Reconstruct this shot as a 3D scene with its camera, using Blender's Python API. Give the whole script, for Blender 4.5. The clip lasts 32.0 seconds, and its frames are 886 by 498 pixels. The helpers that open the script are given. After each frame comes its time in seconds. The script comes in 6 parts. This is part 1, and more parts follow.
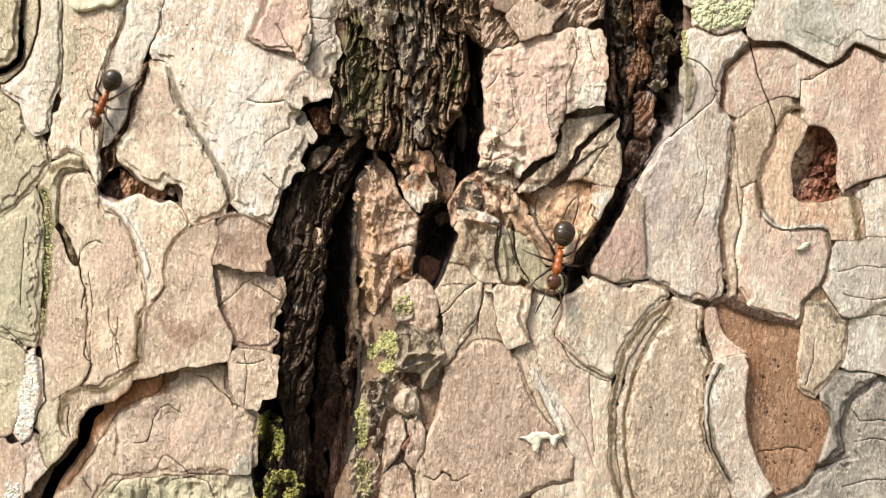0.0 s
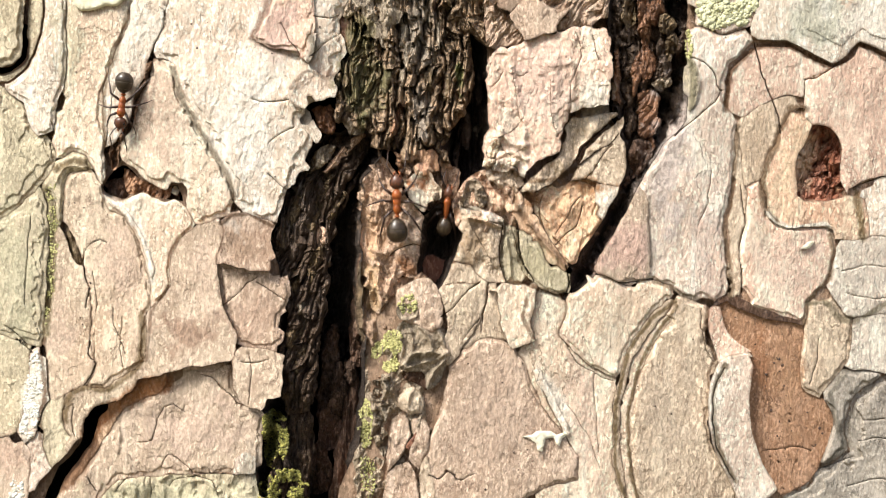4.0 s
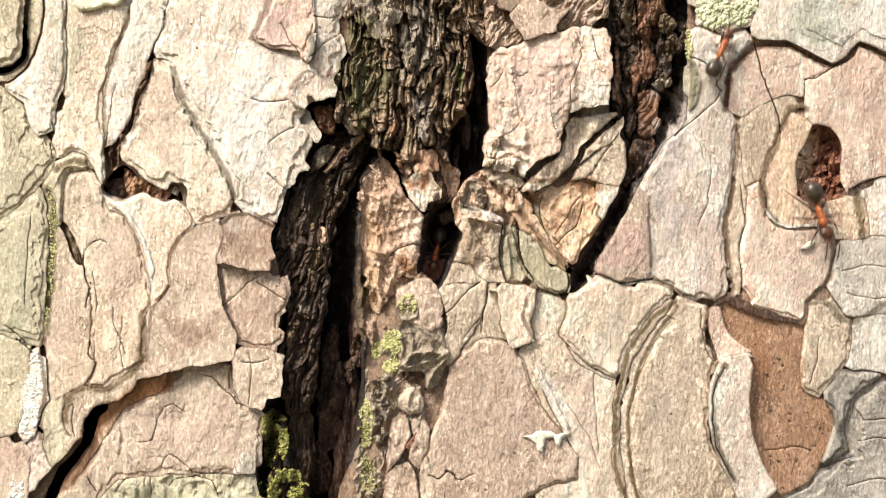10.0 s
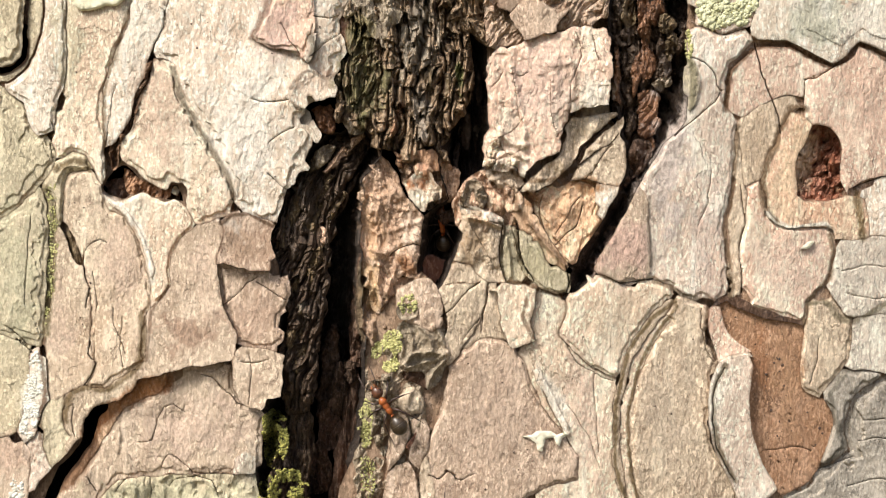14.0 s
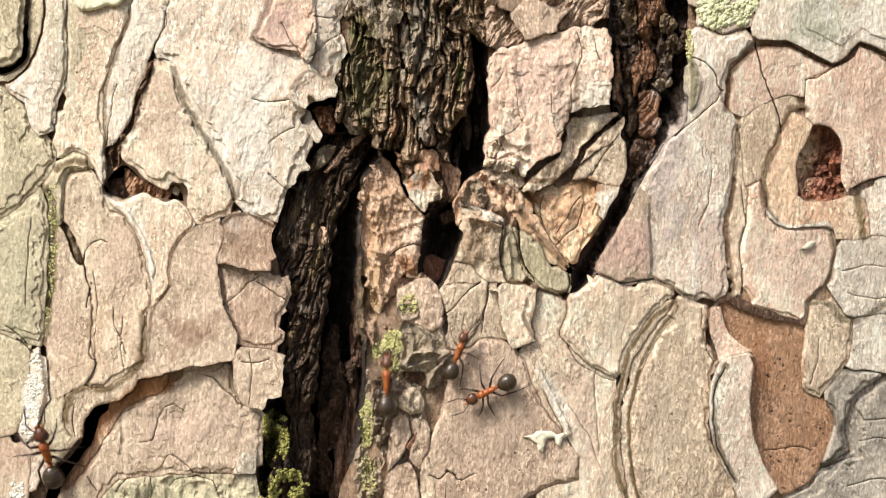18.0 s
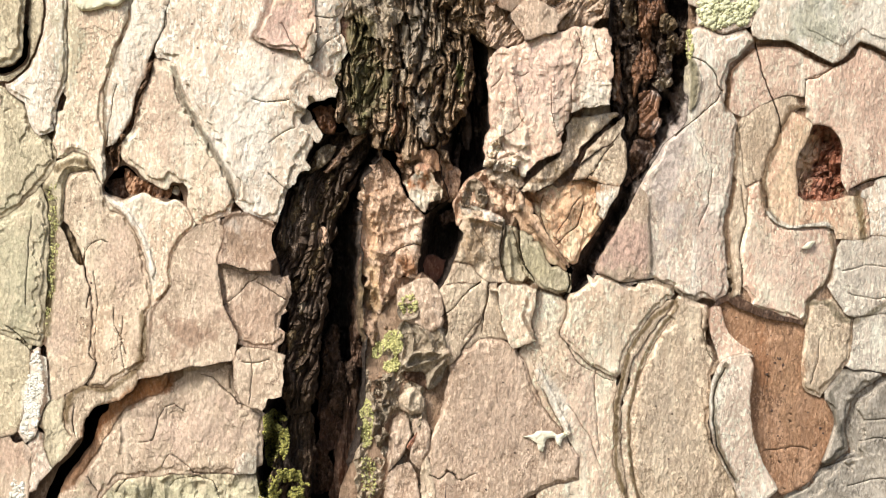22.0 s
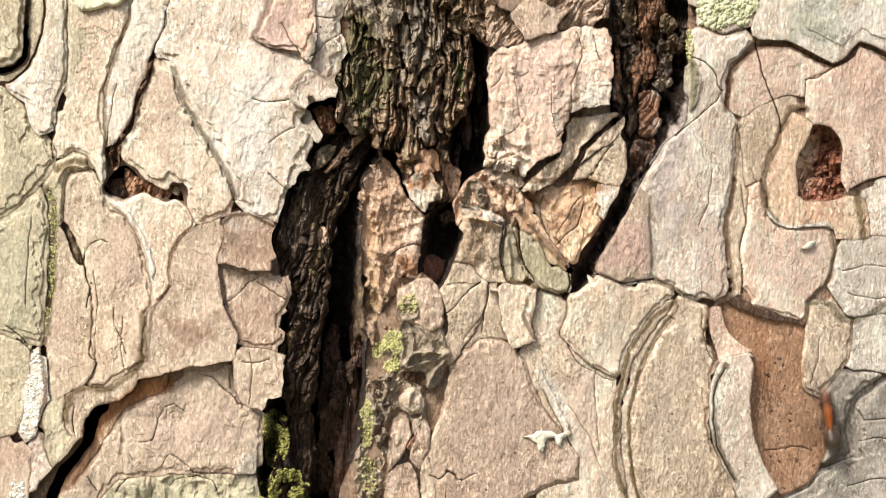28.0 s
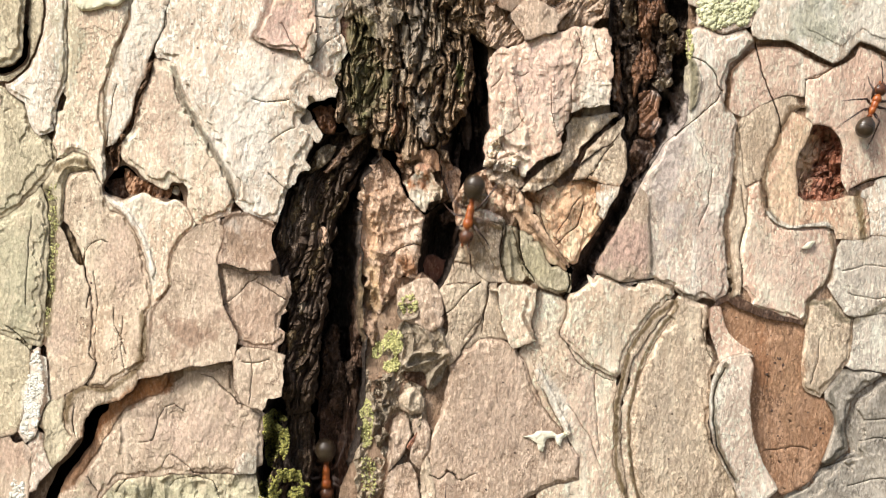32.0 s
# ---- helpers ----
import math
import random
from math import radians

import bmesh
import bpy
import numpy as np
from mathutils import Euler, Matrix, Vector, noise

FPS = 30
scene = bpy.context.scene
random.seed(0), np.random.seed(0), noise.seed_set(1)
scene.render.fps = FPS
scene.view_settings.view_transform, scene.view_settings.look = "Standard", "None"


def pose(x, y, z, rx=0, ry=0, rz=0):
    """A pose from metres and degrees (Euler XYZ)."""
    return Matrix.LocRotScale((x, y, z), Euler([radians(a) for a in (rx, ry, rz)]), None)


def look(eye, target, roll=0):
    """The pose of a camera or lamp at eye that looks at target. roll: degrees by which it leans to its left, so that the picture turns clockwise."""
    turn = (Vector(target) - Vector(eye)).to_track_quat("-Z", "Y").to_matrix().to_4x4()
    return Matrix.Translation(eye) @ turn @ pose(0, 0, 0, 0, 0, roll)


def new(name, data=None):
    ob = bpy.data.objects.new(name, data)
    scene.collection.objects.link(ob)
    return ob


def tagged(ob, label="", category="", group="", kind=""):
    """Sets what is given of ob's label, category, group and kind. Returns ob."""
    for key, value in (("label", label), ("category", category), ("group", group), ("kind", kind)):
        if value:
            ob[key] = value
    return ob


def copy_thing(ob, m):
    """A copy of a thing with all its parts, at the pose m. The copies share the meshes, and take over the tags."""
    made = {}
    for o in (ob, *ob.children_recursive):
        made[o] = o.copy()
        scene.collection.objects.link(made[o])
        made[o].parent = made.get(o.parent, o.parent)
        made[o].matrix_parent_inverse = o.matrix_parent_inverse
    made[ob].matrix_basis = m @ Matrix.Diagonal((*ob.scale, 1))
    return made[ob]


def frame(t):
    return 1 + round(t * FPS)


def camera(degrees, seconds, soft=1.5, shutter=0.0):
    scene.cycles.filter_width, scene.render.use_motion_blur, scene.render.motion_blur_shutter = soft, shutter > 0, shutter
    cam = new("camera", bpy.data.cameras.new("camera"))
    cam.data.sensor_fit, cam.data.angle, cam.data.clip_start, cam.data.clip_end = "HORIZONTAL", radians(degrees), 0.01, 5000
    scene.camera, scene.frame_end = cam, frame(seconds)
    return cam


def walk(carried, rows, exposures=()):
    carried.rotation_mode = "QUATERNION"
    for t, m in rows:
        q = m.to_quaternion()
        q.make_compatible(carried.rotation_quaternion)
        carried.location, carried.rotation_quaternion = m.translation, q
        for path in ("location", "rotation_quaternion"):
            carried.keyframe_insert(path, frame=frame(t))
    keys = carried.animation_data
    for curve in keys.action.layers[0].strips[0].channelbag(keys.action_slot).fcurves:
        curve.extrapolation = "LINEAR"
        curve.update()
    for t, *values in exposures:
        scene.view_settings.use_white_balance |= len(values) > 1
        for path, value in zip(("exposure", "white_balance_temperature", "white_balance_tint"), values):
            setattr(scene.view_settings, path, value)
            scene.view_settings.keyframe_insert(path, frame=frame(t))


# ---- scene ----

# The camera stands before the bark of a pine; after a small settling slide in the first seconds it keeps still.
DIST = 0.0903           # camera to bark
EYE_Z = 1.30
UNIT = 0.00006          # the plan's unit: one pixel of the camera's view, about 0.06 mm on the bark
RADIUS = 0.26           # trunk
MM = 0.001
EXPOSURE = ((0.0, -0.13, 6400), (2.0, -0.10, 6400), (3.0, -0.02, 6380), (6.0, 0.11, 6380), (9.0, 0.11, 6380), (11.0, -0.02, 6420), (14.0, -0.11, 6480), (17.0, -0.11, 6480), (19.0, -0.14, 6480), (20.0, -0.14, 6480),
            (22.0, -0.04, 6460), (24.0, 0.05, 6400), (25.0, 0.04, 6400), (28.0, -0.08, 6430), (30.0, -0.04, 6420), (32.0, -0.08, 6400))
cam = camera(55.06, 32.0, soft=1.15, shutter=0.5)
walk(cam, [(t, pose(x * UNIT, -DIST, EYE_Z + z * UNIT, 90, 0, 0)) for t, x, z in (
    (0.0, 7.6, 1.7), (0.5, 6.0, 1.2), (1.0, 5.6, 1.5), (1.5, 2.9, 1.6), (2.0, 0.1, 1.6), (3.0, 0.0, 1.4), (3.5, 0.0, 0.1),
    (14.5, 0.0, 0.0), (17.0, -0.8, 0.0), (22.0, -1.3, 0.0), (32.0, -1.3, 0.0))],
     [(t, 0.76 + e, k, 10.0) for t, e, k in EXPOSURE])

# ---- light: a bright, slightly hazy sky with a soft sun high on the camera's side ----
world = bpy.data.worlds.new("sky")
scene.world = world
world.use_nodes = True
nt = world.node_tree
sky = nt.nodes.new("ShaderNodeTexSky")
sky.sky_type, sky.sun_disc = "NISHITA", False
sky.sun_elevation, sky.sun_rotation = radians(56), radians(225)
sky.dust_density, sky.ozone_density = 5.5, 0.4
nt.links.new(sky.outputs[0], nt.nodes["Background"].inputs[0])
nt.nodes["Background"].inputs[1].default_value = 0.092
sun = new("sun", bpy.data.lights.new("sun", "SUN"))
sun.data.energy, sun.data.angle, sun.data.color = 2.98, radians(17), (0.975, 0.935, 0.862)
sun.matrix_world = look((-2.0, -2.0, 3.6), (0, 0, 0.6))


# ---- materials ----
def nodes_of(name):
    m = bpy.data.materials.new(name)
    m.use_nodes = True
    return m, m.node_tree, m.node_tree.nodes["Principled BSDF"]


def noise_tex(t, vec, scale, detail=4.0, rough=0.6, stretch=None):
    if stretch:
        mp = t.nodes.new("ShaderNodeMapping")
        mp.inputs["Scale"].default_value = stretch
        t.links.new(vec, mp.inputs[0])
        vec = mp.outputs[0]
    n = t.nodes.new("ShaderNodeTexNoise")
    n.inputs["Scale"].default_value, n.inputs["Detail"].default_value, n.inputs["Roughness"].default_value = scale, detail, rough
    t.links.new(vec, n.inputs["Vector"])
    return n.outputs["Fac"]


def ramp(t, fac, lo, hi):
    r = t.nodes.new("ShaderNodeMapRange")
    r.inputs["From Min"].default_value, r.inputs["From Max"].default_value = lo, hi
    t.links.new(fac, r.inputs["Value"])
    return r.outputs[0]


def blend(t, fac, a, b, mode="MIX"):
    n = t.nodes.new("ShaderNodeMix")
    n.data_type, n.blend_type = "RGBA", mode
    if isinstance(fac, float):
        n.inputs[0].default_value = fac
    else:
        t.links.new(fac, n.inputs[0])
    for socket, v in ((n.inputs[6], a), (n.inputs[7], b)):
        if isinstance(v, tuple):
            socket.default_value = (*v, 1)
        else:
            t.links.new(v, socket)
    return n.outputs[2]


def scaled(t, fac, k):
    n = t.nodes.new("ShaderNodeMath")
    n.operation = "MULTIPLY"
    n.inputs[1].default_value = k
    t.links.new(fac, n.inputs[0])
    return n.outputs[0]


def product(t, a, b, operation="MULTIPLY"):
    n = t.nodes.new("ShaderNodeMath")
    n.operation = operation
    t.links.new(a, n.inputs[0])
    t.links.new(b, n.inputs[1])
    return n.outputs[0]


def offset(t, fac, low):
    """The factor squeezed into the range from low to 1."""
    n = t.nodes.new("ShaderNodeMapRange")
    n.inputs["To Min"].default_value = low
    t.links.new(fac, n.inputs["Value"])
    return n.outputs[0]


def joined_max(t, a, b):
    return product(t, a, b, "MAXIMUM")


def bark_material(name, base, second, dark, stain=0.5, fine=0.5, rough=0.85, bump=0.6, specular=0.3, rosy_share=0.55):
    """Flaky bark: two colours in patches, dark specks and fibres, fine relief; each plate a little different."""
    m, t, p = nodes_of(name)
    vec = t.nodes.new("ShaderNodeTexCoord").outputs["Object"]
    info = t.nodes.new("ShaderNodeObjectInfo").outputs["Random"]
    big = ramp(t, noise_tex(t, vec, 150, 5, 0.65), 0.38, 0.64)
    col = blend(t, big, base, second)
    rosy = ramp(t, noise_tex(t, vec, 75, 4, 0.6, (1.0, 1.0, 0.7)), 0.48, 0.66)
    col = blend(t, scaled(t, rosy, rosy_share), col, (base[0] * 0.94, base[1] * 0.79, base[2] * 0.72))
    tint = t.nodes.new("ShaderNodeAttribute")
    tint.attribute_name = "tint"
    # torn: brown torn rims, plus crack insides painted dark in place of shade
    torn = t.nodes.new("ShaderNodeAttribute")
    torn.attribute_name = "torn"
    col = blend(t, tint.outputs["Alpha"], col, tint.outputs["Color"])
    pale = ramp(t, noise_tex(t, vec, 210, 5, 0.7, (1.0, 1.0, 0.5)), 0.54, 0.66)
    col = blend(t, scaled(t, pale, 0.7), col, tuple(min(0.90, c * 1.38 + 0.07) for c in base))
    blotch = ramp(t, noise_tex(t, vec, 260, 6, 0.7, (1.0, 1.0, 0.7)), 0.57, 0.72)
    col = blend(t, scaled(t, blotch, 0.5), col, tuple(0.5 * (a + b) for a, b in zip(second, dark)))
    mid = ramp(t, noise_tex(t, vec, 1300, 5, 0.72, (1.0, 1.0, 0.55)), 0.50, 0.68)
    clear = ramp(t, noise_tex(t, vec, 120, 4, 0.6, (1.0, 1.0, 0.6)), 0.36, 0.62)
    clear = offset(t, clear, 0.3)
    col = blend(t, scaled(t, product(t, mid, clear), stain), col, dark)
    fibre = noise_tex(t, vec, 3000, 4, 0.62, (1.0, 1.0, 0.55))
    col = blend(t, scaled(t, product(t, ramp(t, fibre, 0.50, 0.60), clear), min(1.0, fine * 1.2)), col, tuple(c * 0.6 for c in dark))
    light = ramp(t, noise_tex(t, vec, 2900, 3, 0.6, (1.0, 1.0, 0.6)), 0.52, 0.60)
    col = blend(t, scaled(t, light, 0.8), col, tuple(min(0.92, c * 1.42 + 0.04) for c in base))
    # thin scales whose torn edges run as fine brown lines
    scales = noise_tex(t, vec, 105, 7, 0.62, (1.0, 1.0, 0.62))
    lines = None
    for level, wide in ((0.455, 0.005), (0.505, 0.006), (0.56, 0.005)):
        away = t.nodes.new("ShaderNodeMath")
        away.operation = "COMPARE"
        away.inputs[1].default_value, away.inputs[2].default_value = level, wide
        t.links.new(scales, away.inputs[0])
        lines = away.outputs[0] if lines is None else joined_max(t, lines, away.outputs[0])
    broken = ramp(t, noise_tex(t, vec, 330, 3, 0.6), 0.47, 0.60)
    col = blend(t, scaled(t, product(t, lines, broken), 0.75), col, tuple(c * 0.75 for c in dark))
    splits = noise_tex(t, vec, 340, 6, 0.6, (1.0, 1.0, 0.5))
    split = t.nodes.new("ShaderNodeMath")
    split.operation = "COMPARE"
    split.inputs[1].default_value, split.inputs[2].default_value = 0.5, 0.011
    t.links.new(splits, split.inputs[0])
    where = ramp(t, noise_tex(t, vec, 160, 3, 0.6), 0.52, 0.64)
    col = blend(t, scaled(t, product(t, split.outputs[0], where), 0.7), col, tuple(c * 0.7 for c in dark))
    mottle = ramp(t, noise_tex(t, vec, 520, 5, 0.7, (1.0, 1.0, 0.7)), 0.50, 0.66)
    col = blend(t, scaled(t, mottle, 0.62), col, tuple(0.5 * a + 0.5 * b for a, b in zip(dark, second)))
    # long weathered streaks along the grain
    streak = noise_tex(t, vec, 420, 5, 0.65, (1.0, 1.0, 0.16))
    col = blend(t, scaled(t, ramp(t, streak, 0.56, 0.68), 0.55), col, tuple(min(0.92, c * 1.45 + 0.08) for c in base))
    col = blend(t, scaled(t, ramp(t, streak, 0.44, 0.34), 0.4), col, tuple(0.45 * a + 0.55 * b for a, b in zip(dark, second)))
    soil = ramp(t, noise_tex(t, vec, 115, 6, 0.72, (1.0, 1.0, 0.8)), 0.53, 0.70)
    col = blend(t, scaled(t, soil, 0.6), col, tuple(0.55 * a + 0.45 * b for a, b in zip(dark, second)))
    grainy = t.nodes.new("ShaderNodeMapRange")
    for socket, value in zip(grainy.inputs[1:5], (0.40, 0.62, 1.22, 0.62)):
        socket.default_value = value
    t.links.new(noise_tex(t, vec, 2300, 4, 0.7, (1.0, 1.0, 0.6)), grainy.inputs["Value"])
    col = blend(t, scaled(t, tint.outputs["Alpha"], 0.92), col, blend(t, 1.0, tint.outputs["Color"], grainy.outputs[0], "MULTIPLY"))
    # torn rims show the brown inner bark; crack insides are painted dark as shade
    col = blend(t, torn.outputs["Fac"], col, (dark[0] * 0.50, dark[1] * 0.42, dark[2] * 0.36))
    hsv = t.nodes.new("ShaderNodeHueSaturation")
    t.links.new(col, hsv.inputs["Color"])
    vary = t.nodes.new("ShaderNodeMapRange")
    vary.inputs["To Min"].default_value, vary.inputs["To Max"].default_value = 0.96, 1.04
    t.links.new(info, vary.inputs["Value"])
    t.links.new(vary.outputs[0], hsv.inputs["Value"])
    t.links.new(hsv.outputs[0], p.inputs["Base Color"])
    p.inputs["Roughness"].default_value = rough
    p.inputs["Specular IOR Level"].default_value = specular
    b1 = t.nodes.new("ShaderNodeBump")
    b1.inputs["Strength"].default_value, b1.inputs["Distance"].default_value = bump * 0.8, 0.00045
    t.links.new(fibre, b1.inputs["Height"])
    b2 = t.nodes.new("ShaderNodeBump")
    b2.inputs["Strength"].default_value, b2.inputs["Distance"].default_value = bump * 0.55, 0.0004
    t.links.new(noise_tex(t, vec, 1300, 5, 0.65, (1.0, 1.0, 0.35)), b2.inputs["Height"])
    t.links.new(b1.outputs[0], b2.inputs["Normal"])
    b3 = t.nodes.new("ShaderNodeBump")
    b3.inputs["Strength"].default_value, b3.inputs["Distance"].default_value = 0.5, 0.00012
    tread = t.nodes.new("ShaderNodeMath")
    tread.operation = "ADD"
    t.links.new(ramp(t, scales, 0.452, 0.461), tread.inputs[0])
    t.links.new(ramp(t, scales, 0.502, 0.512), tread.inputs[1])
    t.links.new(tread.outputs[0], b3.inputs["Height"])
    t.links.new(b2.outputs[0], b3.inputs["Normal"])
    t.links.new(b3.outputs[0], p.inputs["Normal"])
    return m


TAN = bark_material("bark_tan", (0.606, 0.500, 0.366), (0.545, 0.436, 0.318), (0.36, 0.26, 0.18))
CREAM = bark_material("bark_cream", (0.76, 0.665, 0.535), (0.69, 0.575, 0.45), (0.48, 0.38, 0.28), 0.4, 0.4)
PINK = bark_material("bark_pink", (0.553, 0.446, 0.332), (0.500, 0.393, 0.289), (0.36, 0.255, 0.18), 0.45, 0.4, rosy_share=0.3)
ROSE = bark_material("bark_rose", (0.792, 0.594, 0.462), (0.726, 0.512, 0.385), (0.46, 0.31, 0.23), 0.35, 0.3, rosy_share=0.6)
GREY = bark_material("bark_grey", (0.762, 0.626, 0.505), (0.705, 0.563, 0.448), (0.34, 0.27, 0.21), 0.4, 0.4)
COOL = bark_material("bark_cool_grey", (0.68, 0.60, 0.495), (0.62, 0.54, 0.44), (0.33, 0.29, 0.24), 0.4, 0.3)
MOSSY = bark_material("bark_grey_green", (0.517, 0.456, 0.315), (0.564, 0.479, 0.338), (0.30, 0.26, 0.17), 0.5, 0.5)
ORANGE = bark_material("bark_fresh_orange", (0.60, 0.42, 0.275), (0.55, 0.36, 0.22), (0.38, 0.22, 0.13), 0.4, 0.3)
PALE_TAN = bark_material("bark_pale_tan", (0.756, 0.626, 0.475), (0.702, 0.551, 0.405), (0.42, 0.31, 0.22), 0.45, 0.45)
DUSKY = bark_material("bark_dusky", (0.45, 0.345, 0.255), (0.40, 0.29, 0.205), (0.24, 0.14, 0.09), 0.5, 0.45)
DUSKY_PINK = bark_material("bark_dusky_pink", (0.551, 0.429, 0.323), (0.488, 0.366, 0.265), (0.28, 0.18, 0.12), 0.5, 0.45)
CRUSTY = bark_material("bark_crusted", (0.396, 0.331, 0.241), (0.331, 0.262, 0.184), (0.16, 0.12, 0.08), 0.6, 0.5, bump=0.9)
SLATE = bark_material("bark_slate_grey", (0.39, 0.35, 0.29), (0.44, 0.39, 0.32), (0.21, 0.185, 0.15), 0.4, 0.3)
# red-brown darkened for the fissures; part of their shade lies in it
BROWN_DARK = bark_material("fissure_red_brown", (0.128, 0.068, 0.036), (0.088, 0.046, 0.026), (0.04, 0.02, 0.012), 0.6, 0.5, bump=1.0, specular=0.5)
TONGUE = bark_material("bark_tongue", (0.62, 0.445, 0.32), (0.50, 0.335, 0.225), (0.26, 0.155, 0.095), 0.4, 0.35, bump=0.8)
RUST = bark_material("bark_rust", (0.40, 0.275, 0.185), (0.34, 0.22, 0.14), (0.20, 0.125, 0.08), 0.5, 0.4)
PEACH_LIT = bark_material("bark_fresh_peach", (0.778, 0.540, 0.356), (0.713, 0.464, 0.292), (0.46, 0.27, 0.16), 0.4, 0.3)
PEACH = bark_material("bark_peach", (0.784, 0.549, 0.386), (0.638, 0.448, 0.319), (0.42, 0.27, 0.18), 0.4, 0.35, rosy_share=0.6)
ROUGH_PALE = bark_material("furrowed_pale_bark", (0.46, 0.39, 0.29), (0.33, 0.26, 0.18), (0.10, 0.07, 0.045), 0.6, 0.6, rough=0.65, bump=1.0)
BROWN = bark_material("bark_brown", (0.43, 0.26, 0.155), (0.38, 0.215, 0.12), (0.22, 0.12, 0.07), 0.5, 0.4, bump=0.8)
UNDER = bark_material("bark_under_layer", (0.27, 0.18, 0.115), (0.32, 0.225, 0.15), (0.13, 0.08, 0.05), 0.6, 0.5)
# near-black bark for the fissure depths, whose shade is put into the colour
DARK = bark_material("fissure_shaded_bark", (0.048, 0.029, 0.017), (0.03, 0.018, 0.011), (0.013, 0.008, 0.005), 0.6, 0.6, bump=1.0, specular=0.4)
WALL = bark_material("fissure_shaded_wall_bark", (0.085, 0.045, 0.022), (0.05, 0.026, 0.013), (0.02, 0.010, 0.005), 0.7, 0.6, bump=1.0, specular=0.4)
ROUGH = bark_material("furrowed_bark", (0.36, 0.252, 0.15), (0.20, 0.13, 0.072), (0.045, 0.026, 0.014), 0.75, 0.75, rough=0.55, bump=1.0, specular=0.5)
RED = bark_material("resin_red_bark", (0.34, 0.15, 0.085), (0.26, 0.10, 0.055), (0.07, 0.026, 0.015), 0.5, 0.4, rough=0.5, specular=0.5)
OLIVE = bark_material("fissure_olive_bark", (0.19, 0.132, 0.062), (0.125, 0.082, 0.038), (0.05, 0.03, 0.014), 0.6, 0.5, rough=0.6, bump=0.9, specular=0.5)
# the olive bark at under half its tone, with shade painted in
OLIVE_SHADED = bark_material("fissure_shaded_olive_bark", (0.089, 0.054, 0.028), (0.056, 0.032, 0.016), (0.03, 0.016, 0.008), 0.6, 0.5, rough=0.62, bump=0.9, specular=0.5)
RUST_DARK = bark_material("fissure_rust", (0.21, 0.095, 0.038), (0.14, 0.058, 0.024), (0.05, 0.022, 0.011), 0.5, 0.4, rough=0.5, specular=0.5)
GREEN_ROUGH = bark_material("furrowed_green_bark", (0.24, 0.205, 0.115), (0.17, 0.135, 0.075), (0.06, 0.05, 0.03), 0.6, 0.6, bump=1.0)


# ---- noise on arrays ----
def hash2(ix, iy, seed):
    h = (ix.astype(np.int64) * 374761393 + iy.astype(np.int64) * 668265263 + seed * 974711) & 0xFFFFFFFF
    h = ((h ^ (h >> 13)) * 1274126177) & 0xFFFFFFFF
    return ((h ^ (h >> 16)) & 0xFFFF) / 65535.0


def value_noise(x, y, seed):
    ix, iy = np.floor(x), np.floor(y)
    fx, fy = x - ix, y - iy
    fx, fy = fx * fx * (3 - 2 * fx), fy * fy * (3 - 2 * fy)
    a, b = hash2(ix, iy, seed), hash2(ix + 1, iy, seed)
    c, d = hash2(ix, iy + 1, seed), hash2(ix + 1, iy + 1, seed)
    return (a * (1 - fx) + b * fx) * (1 - fy) + (c * (1 - fx) + d * fx) * fy - 0.5


def fbm(x, y, seed, octaves=4):
    total, amp = 0, 1.0
    for k in range(octaves):
        c, s = math.cos(0.5 + 1.1 * k) * 2 ** k, math.sin(0.5 + 1.1 * k) * 2 ** k
        total = total + amp * value_noise(x * c - y * s + 17.3 * k, x * s + y * c - 9.1 * k, seed + k)
        amp *= 0.5
    return total


# ---- the bark's plan, fitted to the camera's view: u to the right, v down, in UNITs, h in mm towards the camera ----
def bow(u):
    """How far the round trunk falls back at u, in metres."""
    return ((u - 700) * UNIT) ** 2 / (2 * RADIUS)


# Spreads points along the camera's rays, so each keeps its place in view.
def place(u, v, h):
    y = bow(u) - h * MM
    k = (DIST + y) / DIST * UNIT
    return np.stack([(u - 784) * k, y, EYE_Z + (441 - v) * k], axis=-1)


def segment_distance(u, v, a, b, nearest=False):
    """The distance of points to a chain of segments, and, if asked, the nearest points on it."""
    best = np.full(u.shape, 1e9)
    near = np.zeros(u.shape + (2,))
    which = np.zeros(u.shape, int)
    for k_, ((x0, y0), (x1, y1)) in enumerate(zip(a, b)):
        dx, dy = x1 - x0, y1 - y0
        k = np.clip(((u - x0) * dx + (v - y0) * dy) / (dx * dx + dy * dy + 1e-9), 0, 1)
        px, py = x0 + k * dx, y0 + k * dy
        d = (u - px) ** 2 + (v - py) ** 2
        if nearest:
            m = d < best
            near[m, 0], near[m, 1] = px[m], py[m]
            which[m] = k_
        best = np.minimum(best, d)
    return (np.sqrt(best), near, which) if nearest else np.sqrt(best)


def inside(u, v, poly):
    hit = np.zeros(u.shape, bool)
    for (x0, y0), (x1, y1) in zip(poly, np.roll(poly, -1, 0)):
        if y0 != y1:
            hit ^= ((y0 > v) != (y1 > v)) & (u < (x1 - x0) * (v - y0) / (y1 - y0) + x0)
    return hit


